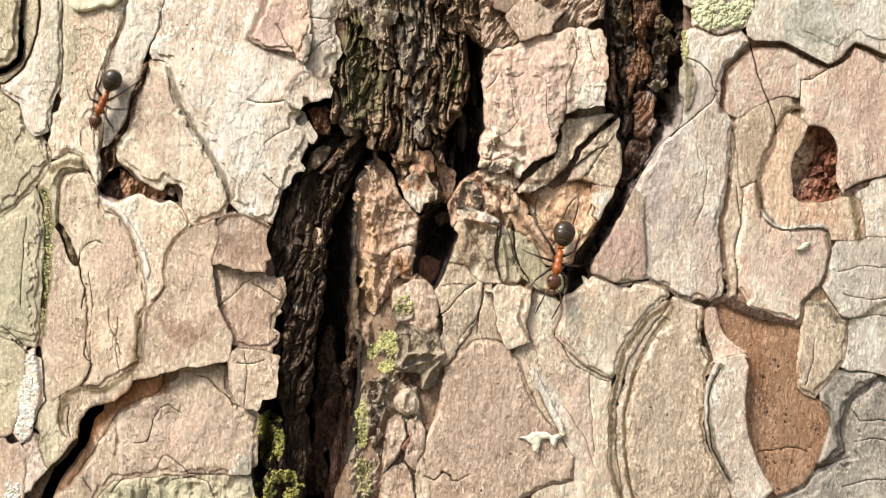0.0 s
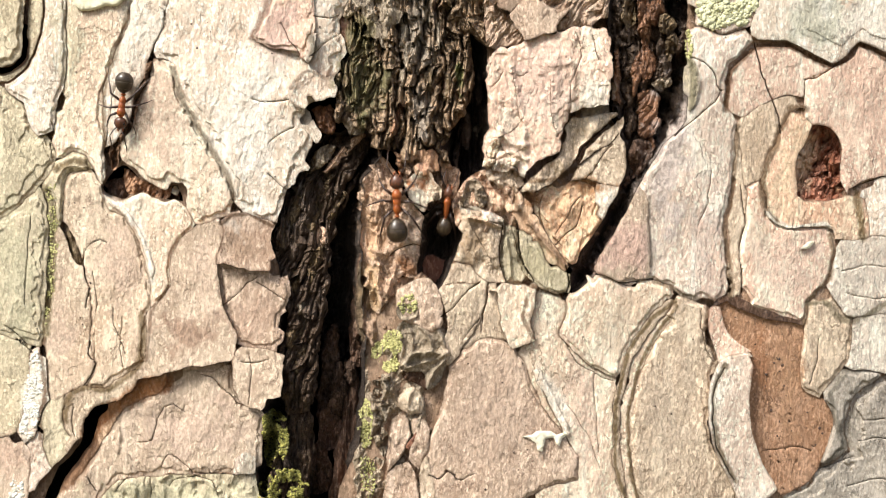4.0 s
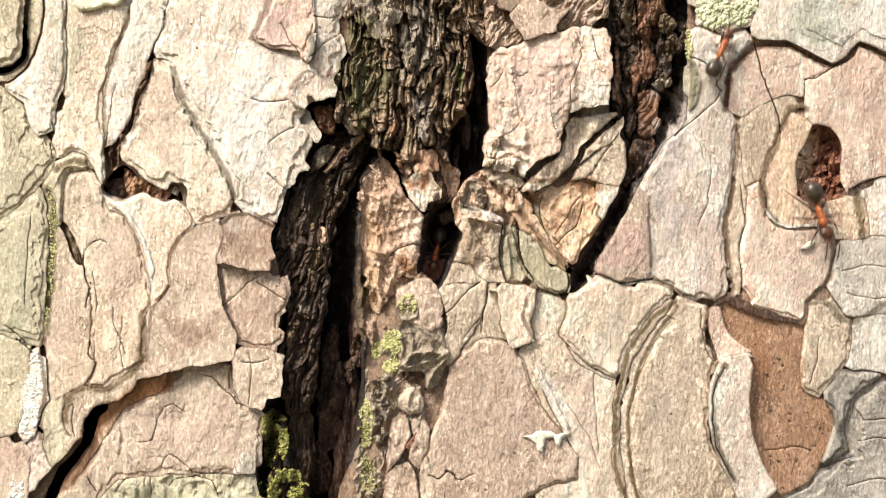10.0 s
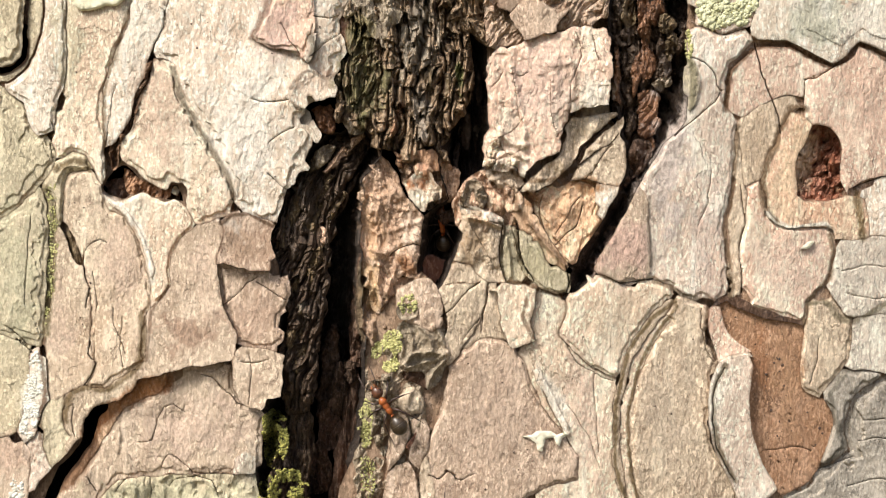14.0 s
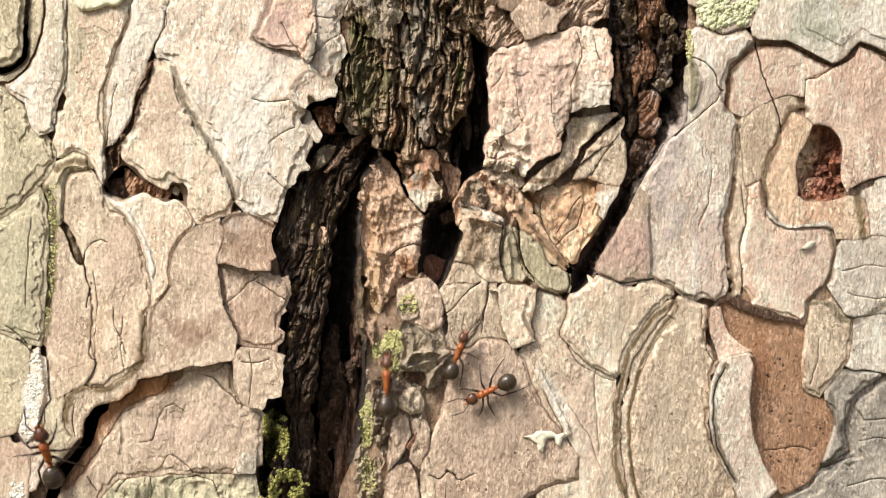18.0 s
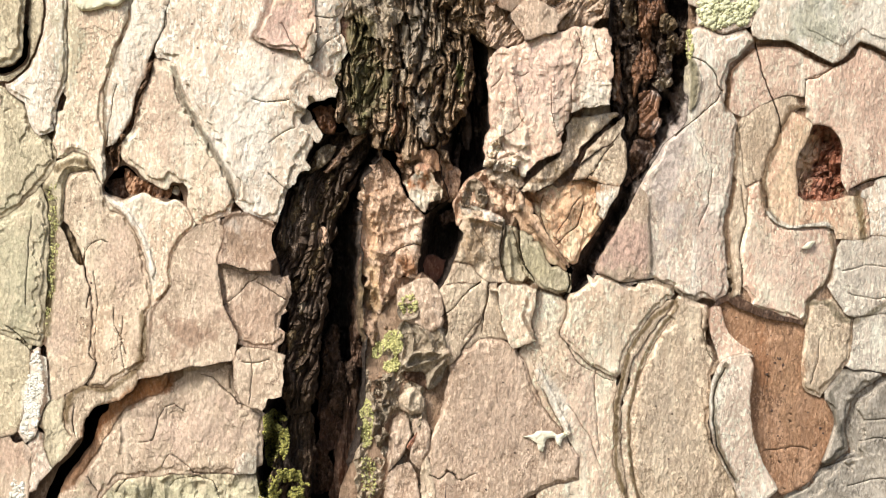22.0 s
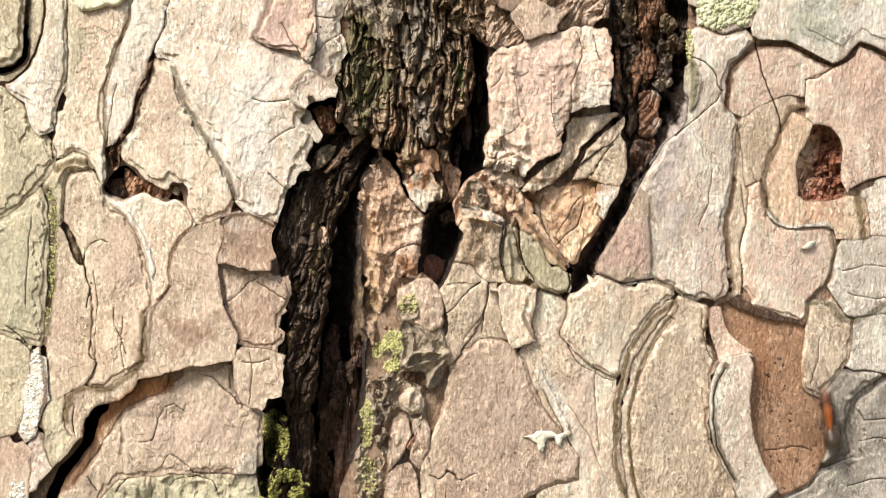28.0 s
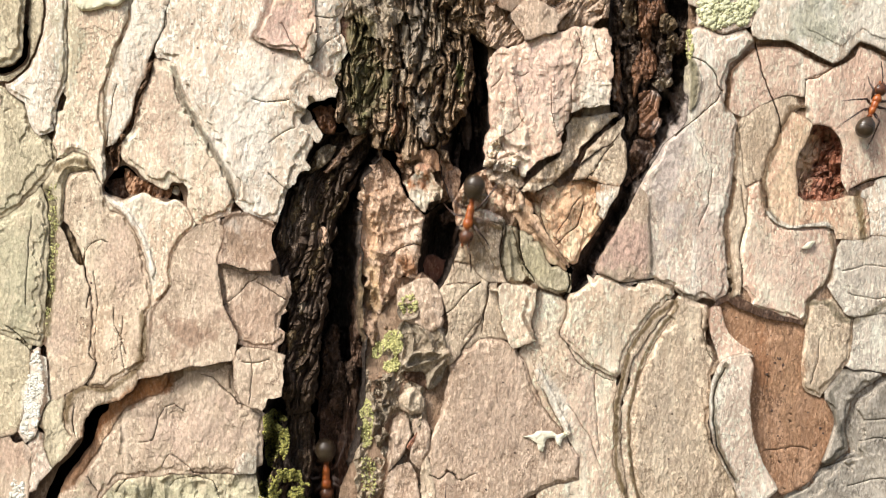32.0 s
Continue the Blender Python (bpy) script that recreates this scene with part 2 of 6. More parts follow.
def refine(pts, step=7.0, ragged=2.2, seed=0, closed=True):
    """A chain of corners as a softly rounded, ragged line."""
    p = np.array(pts, float)
    n = len(p)
    out = []
    for i in range(n if closed else n - 1):
        if closed:
            p0, p1, p2, p3 = p[i - 1], p[i], p[(i + 1) % n], p[(i + 2) % n]
        else:
            p0, p1, p2, p3 = p[max(i - 1, 0)], p[i], p[i + 1], p[min(i + 2, n - 1)]
        count = max(1, int(np.hypot(*(p2 - p1)) / step))
        for k in range(count):
            s = k / count
            lin = p1 * (1 - s) + p2 * s
            cat = 0.5 * (2 * p1 + (p2 - p0) * s + (2 * p0 - 5 * p1 + 4 * p2 - p3) * s * s + (3 * p1 - p0 - 3 * p2 + p3) * s ** 3)
            out.append(lin * 0.6 + cat * 0.4)
    if not closed:
        out.append(p[-1])
    out = np.array(out)
    common = np.stack([fbm(out[:, 0] / 18, out[:, 1] / 18, 5, 3), fbm(out[:, 0] / 18, out[:, 1] / 18, 905, 3)], -1)
    own = np.stack([fbm(out[:, 0] / 4, out[:, 1] / 4, seed + 5, 2), fbm(out[:, 0] / 4, out[:, 1] / 4, seed + 6, 2)], -1)
    return out + ragged * (2.0 * common + 0.55 * own)


CRACKS = []


def crack(pts, width=2.2, depth=0.55):
    CRACKS.append((refine(pts, 6, 1.6, len(CRACKS), closed=False), width, depth * 1.2))


TINTS = []             # where the bark's colour changes: patches, a few of them painted light or shade, and the brown bands of torn growth layers


def zone(u, v, ru, rv, colour, amount=0.6, lean=0.0):
    """A patch of another colour round a point, leaning by lean to the right per unit downwards."""
    TINTS.append((None, (u, v, ru, rv, lean), colour, amount))


def band(pts, width, colour=(0.11, 0.06, 0.03), amount=0.85):
    """The brown edge of a growth layer along a line, width to each side."""
    TINTS.append((refine(pts, 6, 1.2, 400 + len(TINTS), closed=False), width, colour, amount))


def tinted(u, v, lo, hi):
    """Colour and strength of the tints at points of the plan."""
    col, alpha = np.full(u.shape + (3,), 0.3), np.zeros(u.shape)
    wild = fbm(u / 24, v / 30, 301, 4)
    fine = fbm(u / 6, v / 8, 311, 3)
    for line, shape, colour, amount in TINTS:
        if line is None:
            cu, cv, ru, rv, lean = shape
            if cu + 1.8 * ru < lo[0] or cu - 1.8 * ru > hi[0] or cv + 1.8 * rv < lo[1] or cv - 1.8 * rv > hi[1]:
                continue
            d = np.hypot((u - cu - lean * (v - cv)) / ru, (v - cv) / rv)
            m = min(0.92, 1.25 * amount) * np.clip((1.15 - d + 1.0 * wild + 0.5 * fine) / 0.7, 0, 1)
        else:
            if (line.min(0) - 3 * shape > hi).any() or (line.max(0) + 3 * shape < lo).any():
                continue
            d = segment_distance(u, v, line[:-1], line[1:]) / (shape * (1 + 0.7 * wild))
            m = amount * np.clip((1.35 - d + 0.35 * fine) / 0.8, 0, 1)
        total = 1 - (1 - alpha) * (1 - m)
        share = (m / np.maximum(total, 1e-6))[:, None]
        col = col * (1 - share) + np.array(colour) * share
        alpha = total
    return np.concatenate([col, alpha[:, None]], -1)


WRINKLES = []           # raised folds of the bark's skin


def wrinkle(pts, width=4.0, height=0.5):
    WRINKLES.append((refine(pts, 6, 1.6, 700 + len(WRINKLES), closed=False), width, height))


U0, V0, CELL = -200, -200, 4
SURFACE = np.full((330, 500), -0.3)     # the bark's height over the plan, for what walks on it
SURFACE[38:283, 38:455] = -9.0


def note_height(u, v, h):
    i, j = ((v - V0) / CELL).round().astype(int), ((u - U0) / CELL).round().astype(int)
    ok = (i >= 0) & (j >= 0) & (i < SURFACE.shape[0]) & (j < SURFACE.shape[1])
    np.maximum.at(SURFACE, (i[ok], j[ok]), h[ok])


def mesh_object(name, verts, faces, material, parent=None, label=""):
    me = bpy.data.meshes.new(name)
    me.from_pydata(verts.tolist(), [], faces)
    me.shade_smooth()
    me.materials.append(material)
    ob = new(name, me)
    ob.parent = parent
    return tagged(ob, label)


def inward_normals(poly):
    """The inward normal of each side of a ring, softened along it."""
    side = np.roll(poly, -1, 0) - poly
    n = np.stack([-side[:, 1], side[:, 0]], -1)
    x, y = poly[:, 0], poly[:, 1]
    if (x * np.roll(y, -1) - np.roll(x, -1) * y).sum() < 0:
        n = -n
    n = n + np.roll(n, 1, 0) + np.roll(n, -1, 0)
    return n / (np.linalg.norm(n, axis=1, keepdims=True) + 1e-9)


def inset(poly, gap):
    n = inward_normals(poly)
    n = n + np.roll(n, 1, 0)
    return poly + gap * n / (np.linalg.norm(n, axis=1, keepdims=True) + 1e-9)


COUNT = [0]
LAID = []               # the rims of the plates laid so far; the next plate's rim joins theirs


def plate(outline, level, material, thick=1.3, tilt=(0, 0), relief=1.0, round_edge=0.04, steps=(), curl=0.0, dome=0.0, ridges=0.0, folds=0.0, slant=0.5,
          pit=0.0, pit_width=40.0, gap=0.35, grain=1.6, ragged=2.2, name="bark_plate", label="", undercut=0.6, holes=(), snap=10.0, rough=0.0, lips=0.0, lip=15.0, tear=0.7):
    """One flake of bark over an outline on the plan. steps: (width, drop) of the terraces at its rim; pit: a hollow that falls away
    from the rim; ridges: upright furrows; lips: ribs broken into overlapping scales; tear: how brown its torn rim is."""
    COUNT[0] += 1
    seed = COUNT[0] * 13
    poly = refine(outline, 5.0, ragged, seed)
    snap = min(snap, 0.17 * min(np.ptp(poly[:, 0]), np.ptp(poly[:, 1])))
    if snap and LAID:
        a, b = np.concatenate([p for p in LAID]), np.concatenate([np.roll(p, -1, 0) for p in LAID])
        close = ((a > poly.min(0) - 20) & (a < poly.max(0) + 20)).all(1)
        if close.any():
            d, near, _ = segment_distance(poly[:, 0], poly[:, 1], a[close], b[close], True)
            poly = np.where((d < snap)[:, None], near, poly)
    if snap:
        LAID.append(poly)
    poly = inset(poly, gap)
    rings = [poly] + [refine(h, 6.0, ragged, seed + 3) for h in holes]
    a = np.concatenate(rings)
    b = np.concatenate([np.roll(r, -1, 0) for r in rings])
    normals = np.concatenate([inward_normals(r) * (1 if k == 0 else -1) for k, r in enumerate(rings)])
    lo, hi = poly.min(0) - 2 * grain, poly.max(0) + 2 * grain
    us, vs = np.arange(lo[0], hi[0], grain), np.arange(lo[1], hi[1], grain)
    gu, gv = np.meshgrid(us, vs)
    cu, cv = gu[:-1, :-1] + grain / 2, gv[:-1, :-1] + grain / 2
    keep = inside(cu, cv, poly)
    for r in rings[1:]:
        keep &= ~inside(cu, cv, r)
    index = np.arange(gu.size).reshape(gu.shape)
    quads = np.stack([index[:-1, :-1], index[1:, :-1], index[1:, 1:], index[:-1, 1:]], -1)[keep]
    if not len(quads):
        return None
    used, inv = np.unique(quads, return_inverse=True)
    quads = inv.reshape(-1, 4)
    u, v = gu.ravel()[used], gv.ravel()[used]
    full = np.bincount(quads.ravel(), minlength=len(u)) < 4
    d, near, which = segment_distance(u, v, a, b, True)
    u, v = np.where(full, near[:, 0], u), np.where(full, near[:, 1], v)
    d = np.where(full, 0.0, d)
    c = poly.mean(0)
    span = max(hi - lo) / 2
    h = np.full(u.shape, float(level)) + tilt[0] * (u - c[0]) / span + tilt[1] * (v - c[1]) / span
    rag = fbm(u / 22, v / 22, seed + 31, 3)
    for width, drop in steps:
        h -= drop / (1 + np.exp(np.clip((d + rag * width - width * 0.8) / 0.5, -30, 30)))
    h -= round_edge * np.exp(-d / 2.5) * (1 + 1.2 * rag)
    h += curl * np.exp(-d / 22.0) + dome * (1 - np.exp(-d / (span * 0.4)))
    h -= pit * (1 - np.exp(-d / pit_width))
    # the growth layers run on from flake to flake, so that neighbours lie flush
    flake = fbm(u / 80, v / 150, 41, 3)
    layer = fbm(u / 85 + 0.25 * rag, v / 170, 51, 3) * 6
    edge = layer - np.floor(layer)
    layers = np.floor(layer) + np.clip(edge / 0.06, 0, 1) * 0.75 + 0.25 * edge
    own = fbm(u / 30, v / 55, seed + 57, 3) * 5
    h += relief * (0.40 * flake + 0.06 * layers + 0.02 * np.floor(own) + 0.022 * fbm(u / 5, v / 14, 61, 2))
    if rough:
        fold = 1 - np.abs(value_noise(u / 24 + 1.5 * rag, v / 52, seed + 75)) * 4
        crumb = fbm(u / 20, v / 36, seed + 77, 4)
        h += rough * (0.3 * fold + 0.8 * crumb + 0.12 * np.floor(crumb * 9)) * (1 - np.exp(-(d + 2) / 5))
    if folds:
        # long broken slabs, overlapping like torn fibres, aslant
        x = u + slant * (v - c[1]) + 14 * fbm(u / 30, v / 60, seed + 111, 3)
        for wide, amp in ((26, 1.0), (11, 0.5), (5, 0.22)):
            cell = x / wide + 0.7 * value_noise(u / wide, v / (wide * 2.6), seed + wide)
            saw = cell - np.floor(cell)
            tall = hash2(np.floor(cell), np.floor(v / (wide * 3.2) + 3 * hash2(np.floor(cell), 0 * cell, seed)), seed + 7)
            h += folds * amp * (0.9 * np.clip(saw * 1.2, 0, 1) ** 0.8 * (1 - np.clip((saw - 0.88) / 0.12, 0, 1)) + 0.9 * tall - 0.8)
        h += folds * 0.35 * fbm(u / 9, v / 14, seed + 117, 4)
    if ridges:
        warp = 16 * fbm(u / 40, v / 120, seed + 71, 3)
        fur = 1 - np.abs(value_noise((u + warp) / 13, v / 160, seed + 81)) * 4
        fine = 1 - np.abs(value_noise((u + warp) / 5, v / 60, seed + 82)) * 4
        h += ridges * (0.55 * fur + 0.25 * fine) + ridges * 0.45 * fbm(u / 8, v / 30, seed + 91, 3)
    if lips:
        wx = u + slant * (v - c[1]) + 20 * fbm(u / 40, v / 70, seed + 201, 3)
        for wide, amp in ((lip, 1.0), (lip * 0.45, 0.5)):
            cell = wx / wide + 0.6 * value_noise(u / wide, v / (wide * 2), seed + 203)
            k = np.floor(cell)
            rib = 1 - np.abs(2 * (cell - k) - 1) ** 2.4
            y = v / (wide * 2.2) + 5 * hash2(k, 0 * k, seed + 205) + 0.8 * value_noise(wx / 8, v / 25, seed + 207)
            j = np.floor(y)
            h += lips * amp * (0.9 * rib + 0.9 * hash2(k, j, seed + 209) + 0.55 * (y - j) ** 1.5 - 1.1)
        h += lips * 0.3 * fbm(u / 7, v / 10, seed + 211, 3)
    for line, width, height in WRINKLES:
        if (line.min(0) - 3 * width < hi).all() and (line.max(0) + 3 * width > lo).all():
            dist = segment_distance(u, v, line[:-1], line[1:])
            h += height * np.exp(-(dist / width) ** 2) * (1 - np.exp(-(d + 1) / 4)) * (1 + 0.6 * rag)
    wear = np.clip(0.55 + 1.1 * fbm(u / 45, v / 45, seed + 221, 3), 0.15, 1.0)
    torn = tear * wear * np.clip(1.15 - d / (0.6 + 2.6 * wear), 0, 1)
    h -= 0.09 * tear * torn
    for line, width, depth in CRACKS:
        if (line.min(0) < hi).all() and (line.max(0) > lo).all():
            dist, near, _ = segment_distance(u, v, line[:-1], line[1:], True)
            core = (dist < 1.0 * grain) & (d > 0)
            lip_of = (dist < 1.99 * grain) & (d > grain) & ~core
            pull = np.where(lip_of, 0.45 * width / np.maximum(dist, 1e-6), 1.0)
            pull = np.where(core, 0.0, pull)
            u, v = near[:, 0] + (u - near[:, 0]) * pull, near[:, 1] + (v - near[:, 1]) * pull
            # crack bottoms darkened in colour, shade painted on top of the real depth
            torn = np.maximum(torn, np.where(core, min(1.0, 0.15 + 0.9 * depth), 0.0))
            h -= np.where(core, depth * (0.8 + 0.8 * fbm(u / 25, v / 25, seed + 95, 2)), 0.03 * depth * np.exp(-(dist / 3.0) ** 2))
    note_height(u, v, h)
    # the rim is drawn in a little for the gap to the next flake, then goes down and in
    e = np.concatenate([quads[:, [i, (i + 1) % 4]] for i in range(4)])
    key = np.sort(e, 1) @ np.array([len(u), 1])
    _, first, times = np.unique(key, return_index=True, return_counts=True)
    rim = e[first[times == 1]]
    rv, rinv = np.unique(rim, return_inverse=True)
    rinv = rinv.reshape(-1, 2)
    nrm = normals[which[rv]]
    tops = [place(u, v, h), place(u[rv], v[rv], h[rv])]
    n, m = len(u), len(rv)
    faces = quads.tolist()
    prev = n + np.arange(m)
    n += m
    for k, (sink, push) in enumerate(((0.3, 0.2), (1.0, 1.0))):
        wob = value_noise(u[rv] / 6, v[rv] / 6 + k * 9, seed + 99) * 0.7
        tops.append(place(u[rv] + nrm[:, 0] * (undercut * push + wob), v[rv] + nrm[:, 1] * (undercut * push + wob), h[rv] - thick * sink))
        now = n + k * m + np.arange(m)
        faces += np.stack([prev[rinv[:, 1]], prev[rinv[:, 0]], now[rinv[:, 0]], now[rinv[:, 1]]], -1).tolist()
        prev = now
    ob = mesh_object(name, np.concatenate(tops), faces, material, TRUNK, label)
    me = ob.data
    grown = np.zeros((len(me.vertices), 4))
    grown[:len(u)] = tinted(u, v, lo, hi)
    me.attributes.new("tint", "FLOAT_COLOR", "POINT").data.foreach_set("color", grown.ravel())
    rim_and_crack_dark = np.zeros(len(me.vertices))
    rim_and_crack_dark[:len(u)] = torn
    me.attributes.new("torn", "FLOAT", "POINT").data.foreach_set("value", rim_and_crack_dark)
    # broken edges stay crisp: steep faces are not smoothed into the flat ones
    steep = np.ptp(h[quads], axis=1) > 0.055 * grain
    me.polygons.foreach_set("use_smooth", np.concatenate([~steep, np.zeros(len(faces) - len(quads), bool)]))
    me.materials.append(UNDER)
    ob.data.polygons.foreach_set("material_index", np.repeat((0, 1), (len(quads), len(faces) - len(quads))))
    return ob


# ---- ground and trunk ----
def build_ground():
    m, t, p = nodes_of("forest_floor")
    vec = t.nodes.new("ShaderNodeTexCoord").outputs["Object"]
    col = blend(t, ramp(t, noise_tex(t, vec, 3, 6), 0.35, 0.65), (0.09, 0.065, 0.04), (0.07, 0.085, 0.03))
    col = blend(t, ramp(t, noise_tex(t, vec, 60, 5), 0.45, 0.7), col, (0.16, 0.11, 0.06))
    t.links.new(col, p.inputs["Base Color"])
    p.inputs["Roughness"].default_value = 0.95
    n = 41
    s = np.linspace(-1, 1, n)
    s = np.sign(s) * np.abs(s) ** 4 * 400
    x, y = np.meshgrid(s, s)
    z = 0.05 * value_noise(x / 1.5, y / 1.5, 3) * np.exp(-np.hypot(x, y) / 30)
    idx = np.arange(n * n).reshape(n, n)
    f = np.stack([idx[:-1, :-1], idx[:-1, 1:], idx[1:, 1:], idx[1:, :-1]], -1).reshape(-1, 4)
    ob = mesh_object("ground", np.stack([x, y, z], -1).reshape(-1, 3), f.tolist(), m)
    tagged(ob, "brown forest floor with needles and moss patches", "ground", kind="structure")


def build_trunk():
    """The whole round trunk; its bark is laid bare in a shallow bed where the plates lie."""
    mid = math.asin(0)
    ang = np.concatenate([np.linspace(-math.pi, -0.30, 90, endpoint=False), np.linspace(-0.30, 0.30, 150, endpoint=False), np.linspace(0.30, math.pi, 90)])
    z = np.concatenate([np.linspace(-0.1, 1.22, 90, endpoint=False), np.linspace(1.22, 1.38, 90, endpoint=False), np.linspace(1.38, 4.0, 120)])
    A, Z = np.meshgrid(ang + mid, z)
    cx = (700 - 784) * UNIT
    uu = A * RADIUS / UNIT + 700
    vv = 441 - (Z - EYE_Z) / UNIT
    edge = np.maximum(np.maximum(-45 - uu, uu - 1613), np.maximum(-45 - vv, vv - 927))
    bed = np.clip(edge / 14 + 0.5, 0, 1)
    cells = fbm(A * 26, Z * 12, 7, 4)
    lumps = 0.0016 * np.floor(cells * 8) / 8 * 2 + 0.0035 * (np.abs(value_noise(A * 18, Z * 5, 9)) * 2 - 0.5)
    r = RADIUS - 0.013 * (1 - bed) + bed * (lumps - 0.0008) + 0.05 * np.exp(-np.maximum(Z, 0) / 0.25) - 0.008 * (Z - EYE_Z) * (np.abs(Z - EYE_Z) > 0.1)
    P = np.stack([cx + r * np.sin(A), RADIUS - r * np.cos(A), Z], -1).reshape(-1, 3)
    idx = np.arange(A.size).reshape(A.shape)
    f = np.stack([idx[:-1, :-1], idx[:-1, 1:], idx[1:, 1:], idx[1:, :-1]], -1).reshape(-1, 4).tolist()
    f.append(idx[-1].tolist())
    ob = mesh_object("pine_trunk", P, f, UNDER)
    return tagged(ob, "old pine trunk with flaking, deeply fissured tan and grey bark", "tree trunk")


build_ground()
TRUNK = build_trunk()

# ---- hairline cracks across the plates ----
crack([(292, 20), (286, 55), (272, 85), (268, 105)], 1.6, 0.4)
crack([(445, 175), (470, 182), (510, 175)], 1.8, 0.5)
crack([(478, 250), (505, 232), (520, 225)], 1.6, 0.4)
crack([(475, 308), (495, 328), (512, 338)], 1.6, 0.45)
crack([(495, 40), (515, 75), (530, 98)], 1.6, 0.4)
crack([(410, 352), (428, 376)], 1.6, 0.4)
crack([(150, 445), (160, 432), (178, 424), (188, 428)], 1.6, 0.5)
crack([(148, 440), (148, 470), (157, 510), (152, 545)], 2.2, 0.6)
crack([(200, 545), (200, 575), (215, 605), (222, 625)], 1.5, 0.35)
crack([(280, 740), (290, 720), (305, 716), (328, 730)], 1.6, 0.4)
crack([(278, 745), (268, 780), (245, 785)], 1.6, 0.4)
crack([(285, 828), (297, 803), (315, 812), (340, 835), (400, 838)], 1.8, 0.45)
crack([(155, 845), (170, 870)], 1.6, 0.4)
crack([(385, 680), (420, 712), (432, 718)], 1.6, 0.4)
crack([(1335, 76), (1348, 130), (1362, 165), (1378, 205), (1383, 235)], 2.6, 0.9)
crack([(1195, 240), (1230, 210), (1265, 180), (1274, 160)], 2.2, 0.6)
crack([(1215, 98), (1245, 110), (1265, 130), (1274, 160)], 1.8, 0.5)
crack([(1475, 118), (1445, 138), (1425, 140), (1424, 175)], 1.6, 0.45)
crack([(1260, 300), (1252, 360), (1235, 400)], 1.4, 0.3)
crack([(1510, 332), (1540, 320), (1600, 298)], 2.0, 0.7)
crack([(1000, 608), (1020, 640), (1050, 660), (1085, 675)], 1.5, 0.45)
crack([(1350, 798), (1400, 792), (1425, 793), (1435, 798)], 1.8, 0.45)
crack([(985, 410), (1000, 390), (1010, 370), (1025, 350)], 1.8, 0.5)
crack([(1095, 205), (1060, 235), (1030, 265), (1020, 285)], 1.8, 0.5)
crack([(1078, 265), (1055, 295), (1035, 318)], 1.8, 0.6)
crack([(1020, 60), (1030, 100), (1010, 150), (1012, 195)], 1.5, 0.35)
crack([(975, 140), (975, 190), (985, 240)], 1.5, 0.35)
crack([(905, 120), (915, 170), (920, 210)], 1.5, 0.3)
crack([(865, 510), (855, 560), (850, 590)], 1.6, 0.4)
crack([(1070, 490), (1095, 500), (1130, 497), (1155, 493)], 2.2, 0.7)
crack([(1035, 600), (1050, 640), (1052, 700), (1060, 800)], 1.2, 0.18)
crack([(205, 150), (190, 230), (185, 300)], 1.2, 0.2)
crack([(55, 380), (48, 450), (44, 540)], 1.4, 0.3)
crack([(395, 540), (430, 510), (455, 490)], 1.5, 0.4)
crack([(455, 500), (480, 515), (505, 530)], 1.8, 0.45)
crack([(1450, 600), (1447, 640), (1432, 680)], 1.6, 0.45)
crack([(820, 600), (835, 580), (850, 560)], 1.5, 0.3)
crack([(790, 835), (815, 850), (840, 838)], 1.6, 0.35)

crack([(1310, 330), (1318, 400), (1309, 440), (1314, 520)], 1.8, 0.4)
crack([(1243, 545), (1240, 580), (1250, 620), (1262, 640)], 1.6, 0.3)
crack([(165, 480), (170, 540), (167, 600), (170, 640)], 1.5, 0.25)
crack([(215, 560), (212, 610), (218, 650)], 1.4, 0.2)
crack([(130, 720), (128, 750), (132, 775)], 1.6, 0.35)
crack([(10, 575), (30, 590), (50, 610)], 1.8, 0.45)
crack([(30, 600), (42, 610), (58, 625)], 1.8, 0.5)
crack([(90, 215), (95, 235), (90, 255), (93, 280)], 1.6, 0.35)
crack([(355, 662), (375, 668), (400, 690)], 1.6, 0.35)
crack([(440, 625), (445, 660), (440, 715)], 1.5, 0.25)
crack([(425, 640), (450, 642), (475, 636)], 1.5, 0.3)
crack([(600, 60), (575, 75), (560, 90), (545, 100)], 1.5, 0.3)
crack([(555, 28), (580, 32), (600, 28)], 1.5, 0.3)
crack([(905, 130), (925, 135), (935, 128)], 1.5, 0.3)
crack([(870, 155), (885, 140), (890, 128)], 1.5, 0.3)
crack([(1050, 62), (1055, 85), (1060, 105)], 1.6, 0.35)
crack([(985, 240), (1000, 225), (1010, 208)], 1.6, 0.3)
crack([(1085, 255), (1060, 285), (1048, 310)], 1.8, 0.5)
crack([(870, 245), (905, 235), (925, 210)], 1.5, 0.3)
crack([(880, 260), (905, 275), (930, 260)], 1.5, 0.3)
crack([(905, 400), (915, 440), (925, 470)], 1.8, 0.4)
crack([(830, 395), (850, 430), (880, 480)], 1.4, 0.2)
crack([(1450, 830), (1480, 820), (1510, 808)], 1.8, 0.4)
crack([(1500, 860), (1540, 850), (1600, 845)], 1.8, 0.35)
crack([(1530, 745), (1570, 742), (1620, 748)], 1.6, 0.3)
crack([(1520, 780), (1560, 775), (1620, 785)], 1.6, 0.3)
crack([(1490, 480), (1530, 470), (1600, 475)], 1.4, 0.2)
crack([(1500, 520), (1550, 530), (1620, 520)], 1.4, 0.2)
crack([(960, 690), (985, 740), (1010, 790)], 1.5, 0.3)
crack([(1005, 720), (1040, 770), (1062, 830)], 1.4, 0.25)
crack([(300, 860), (310, 848), (345, 842), (375, 850), (385, 880)], 1.8, 0.5)
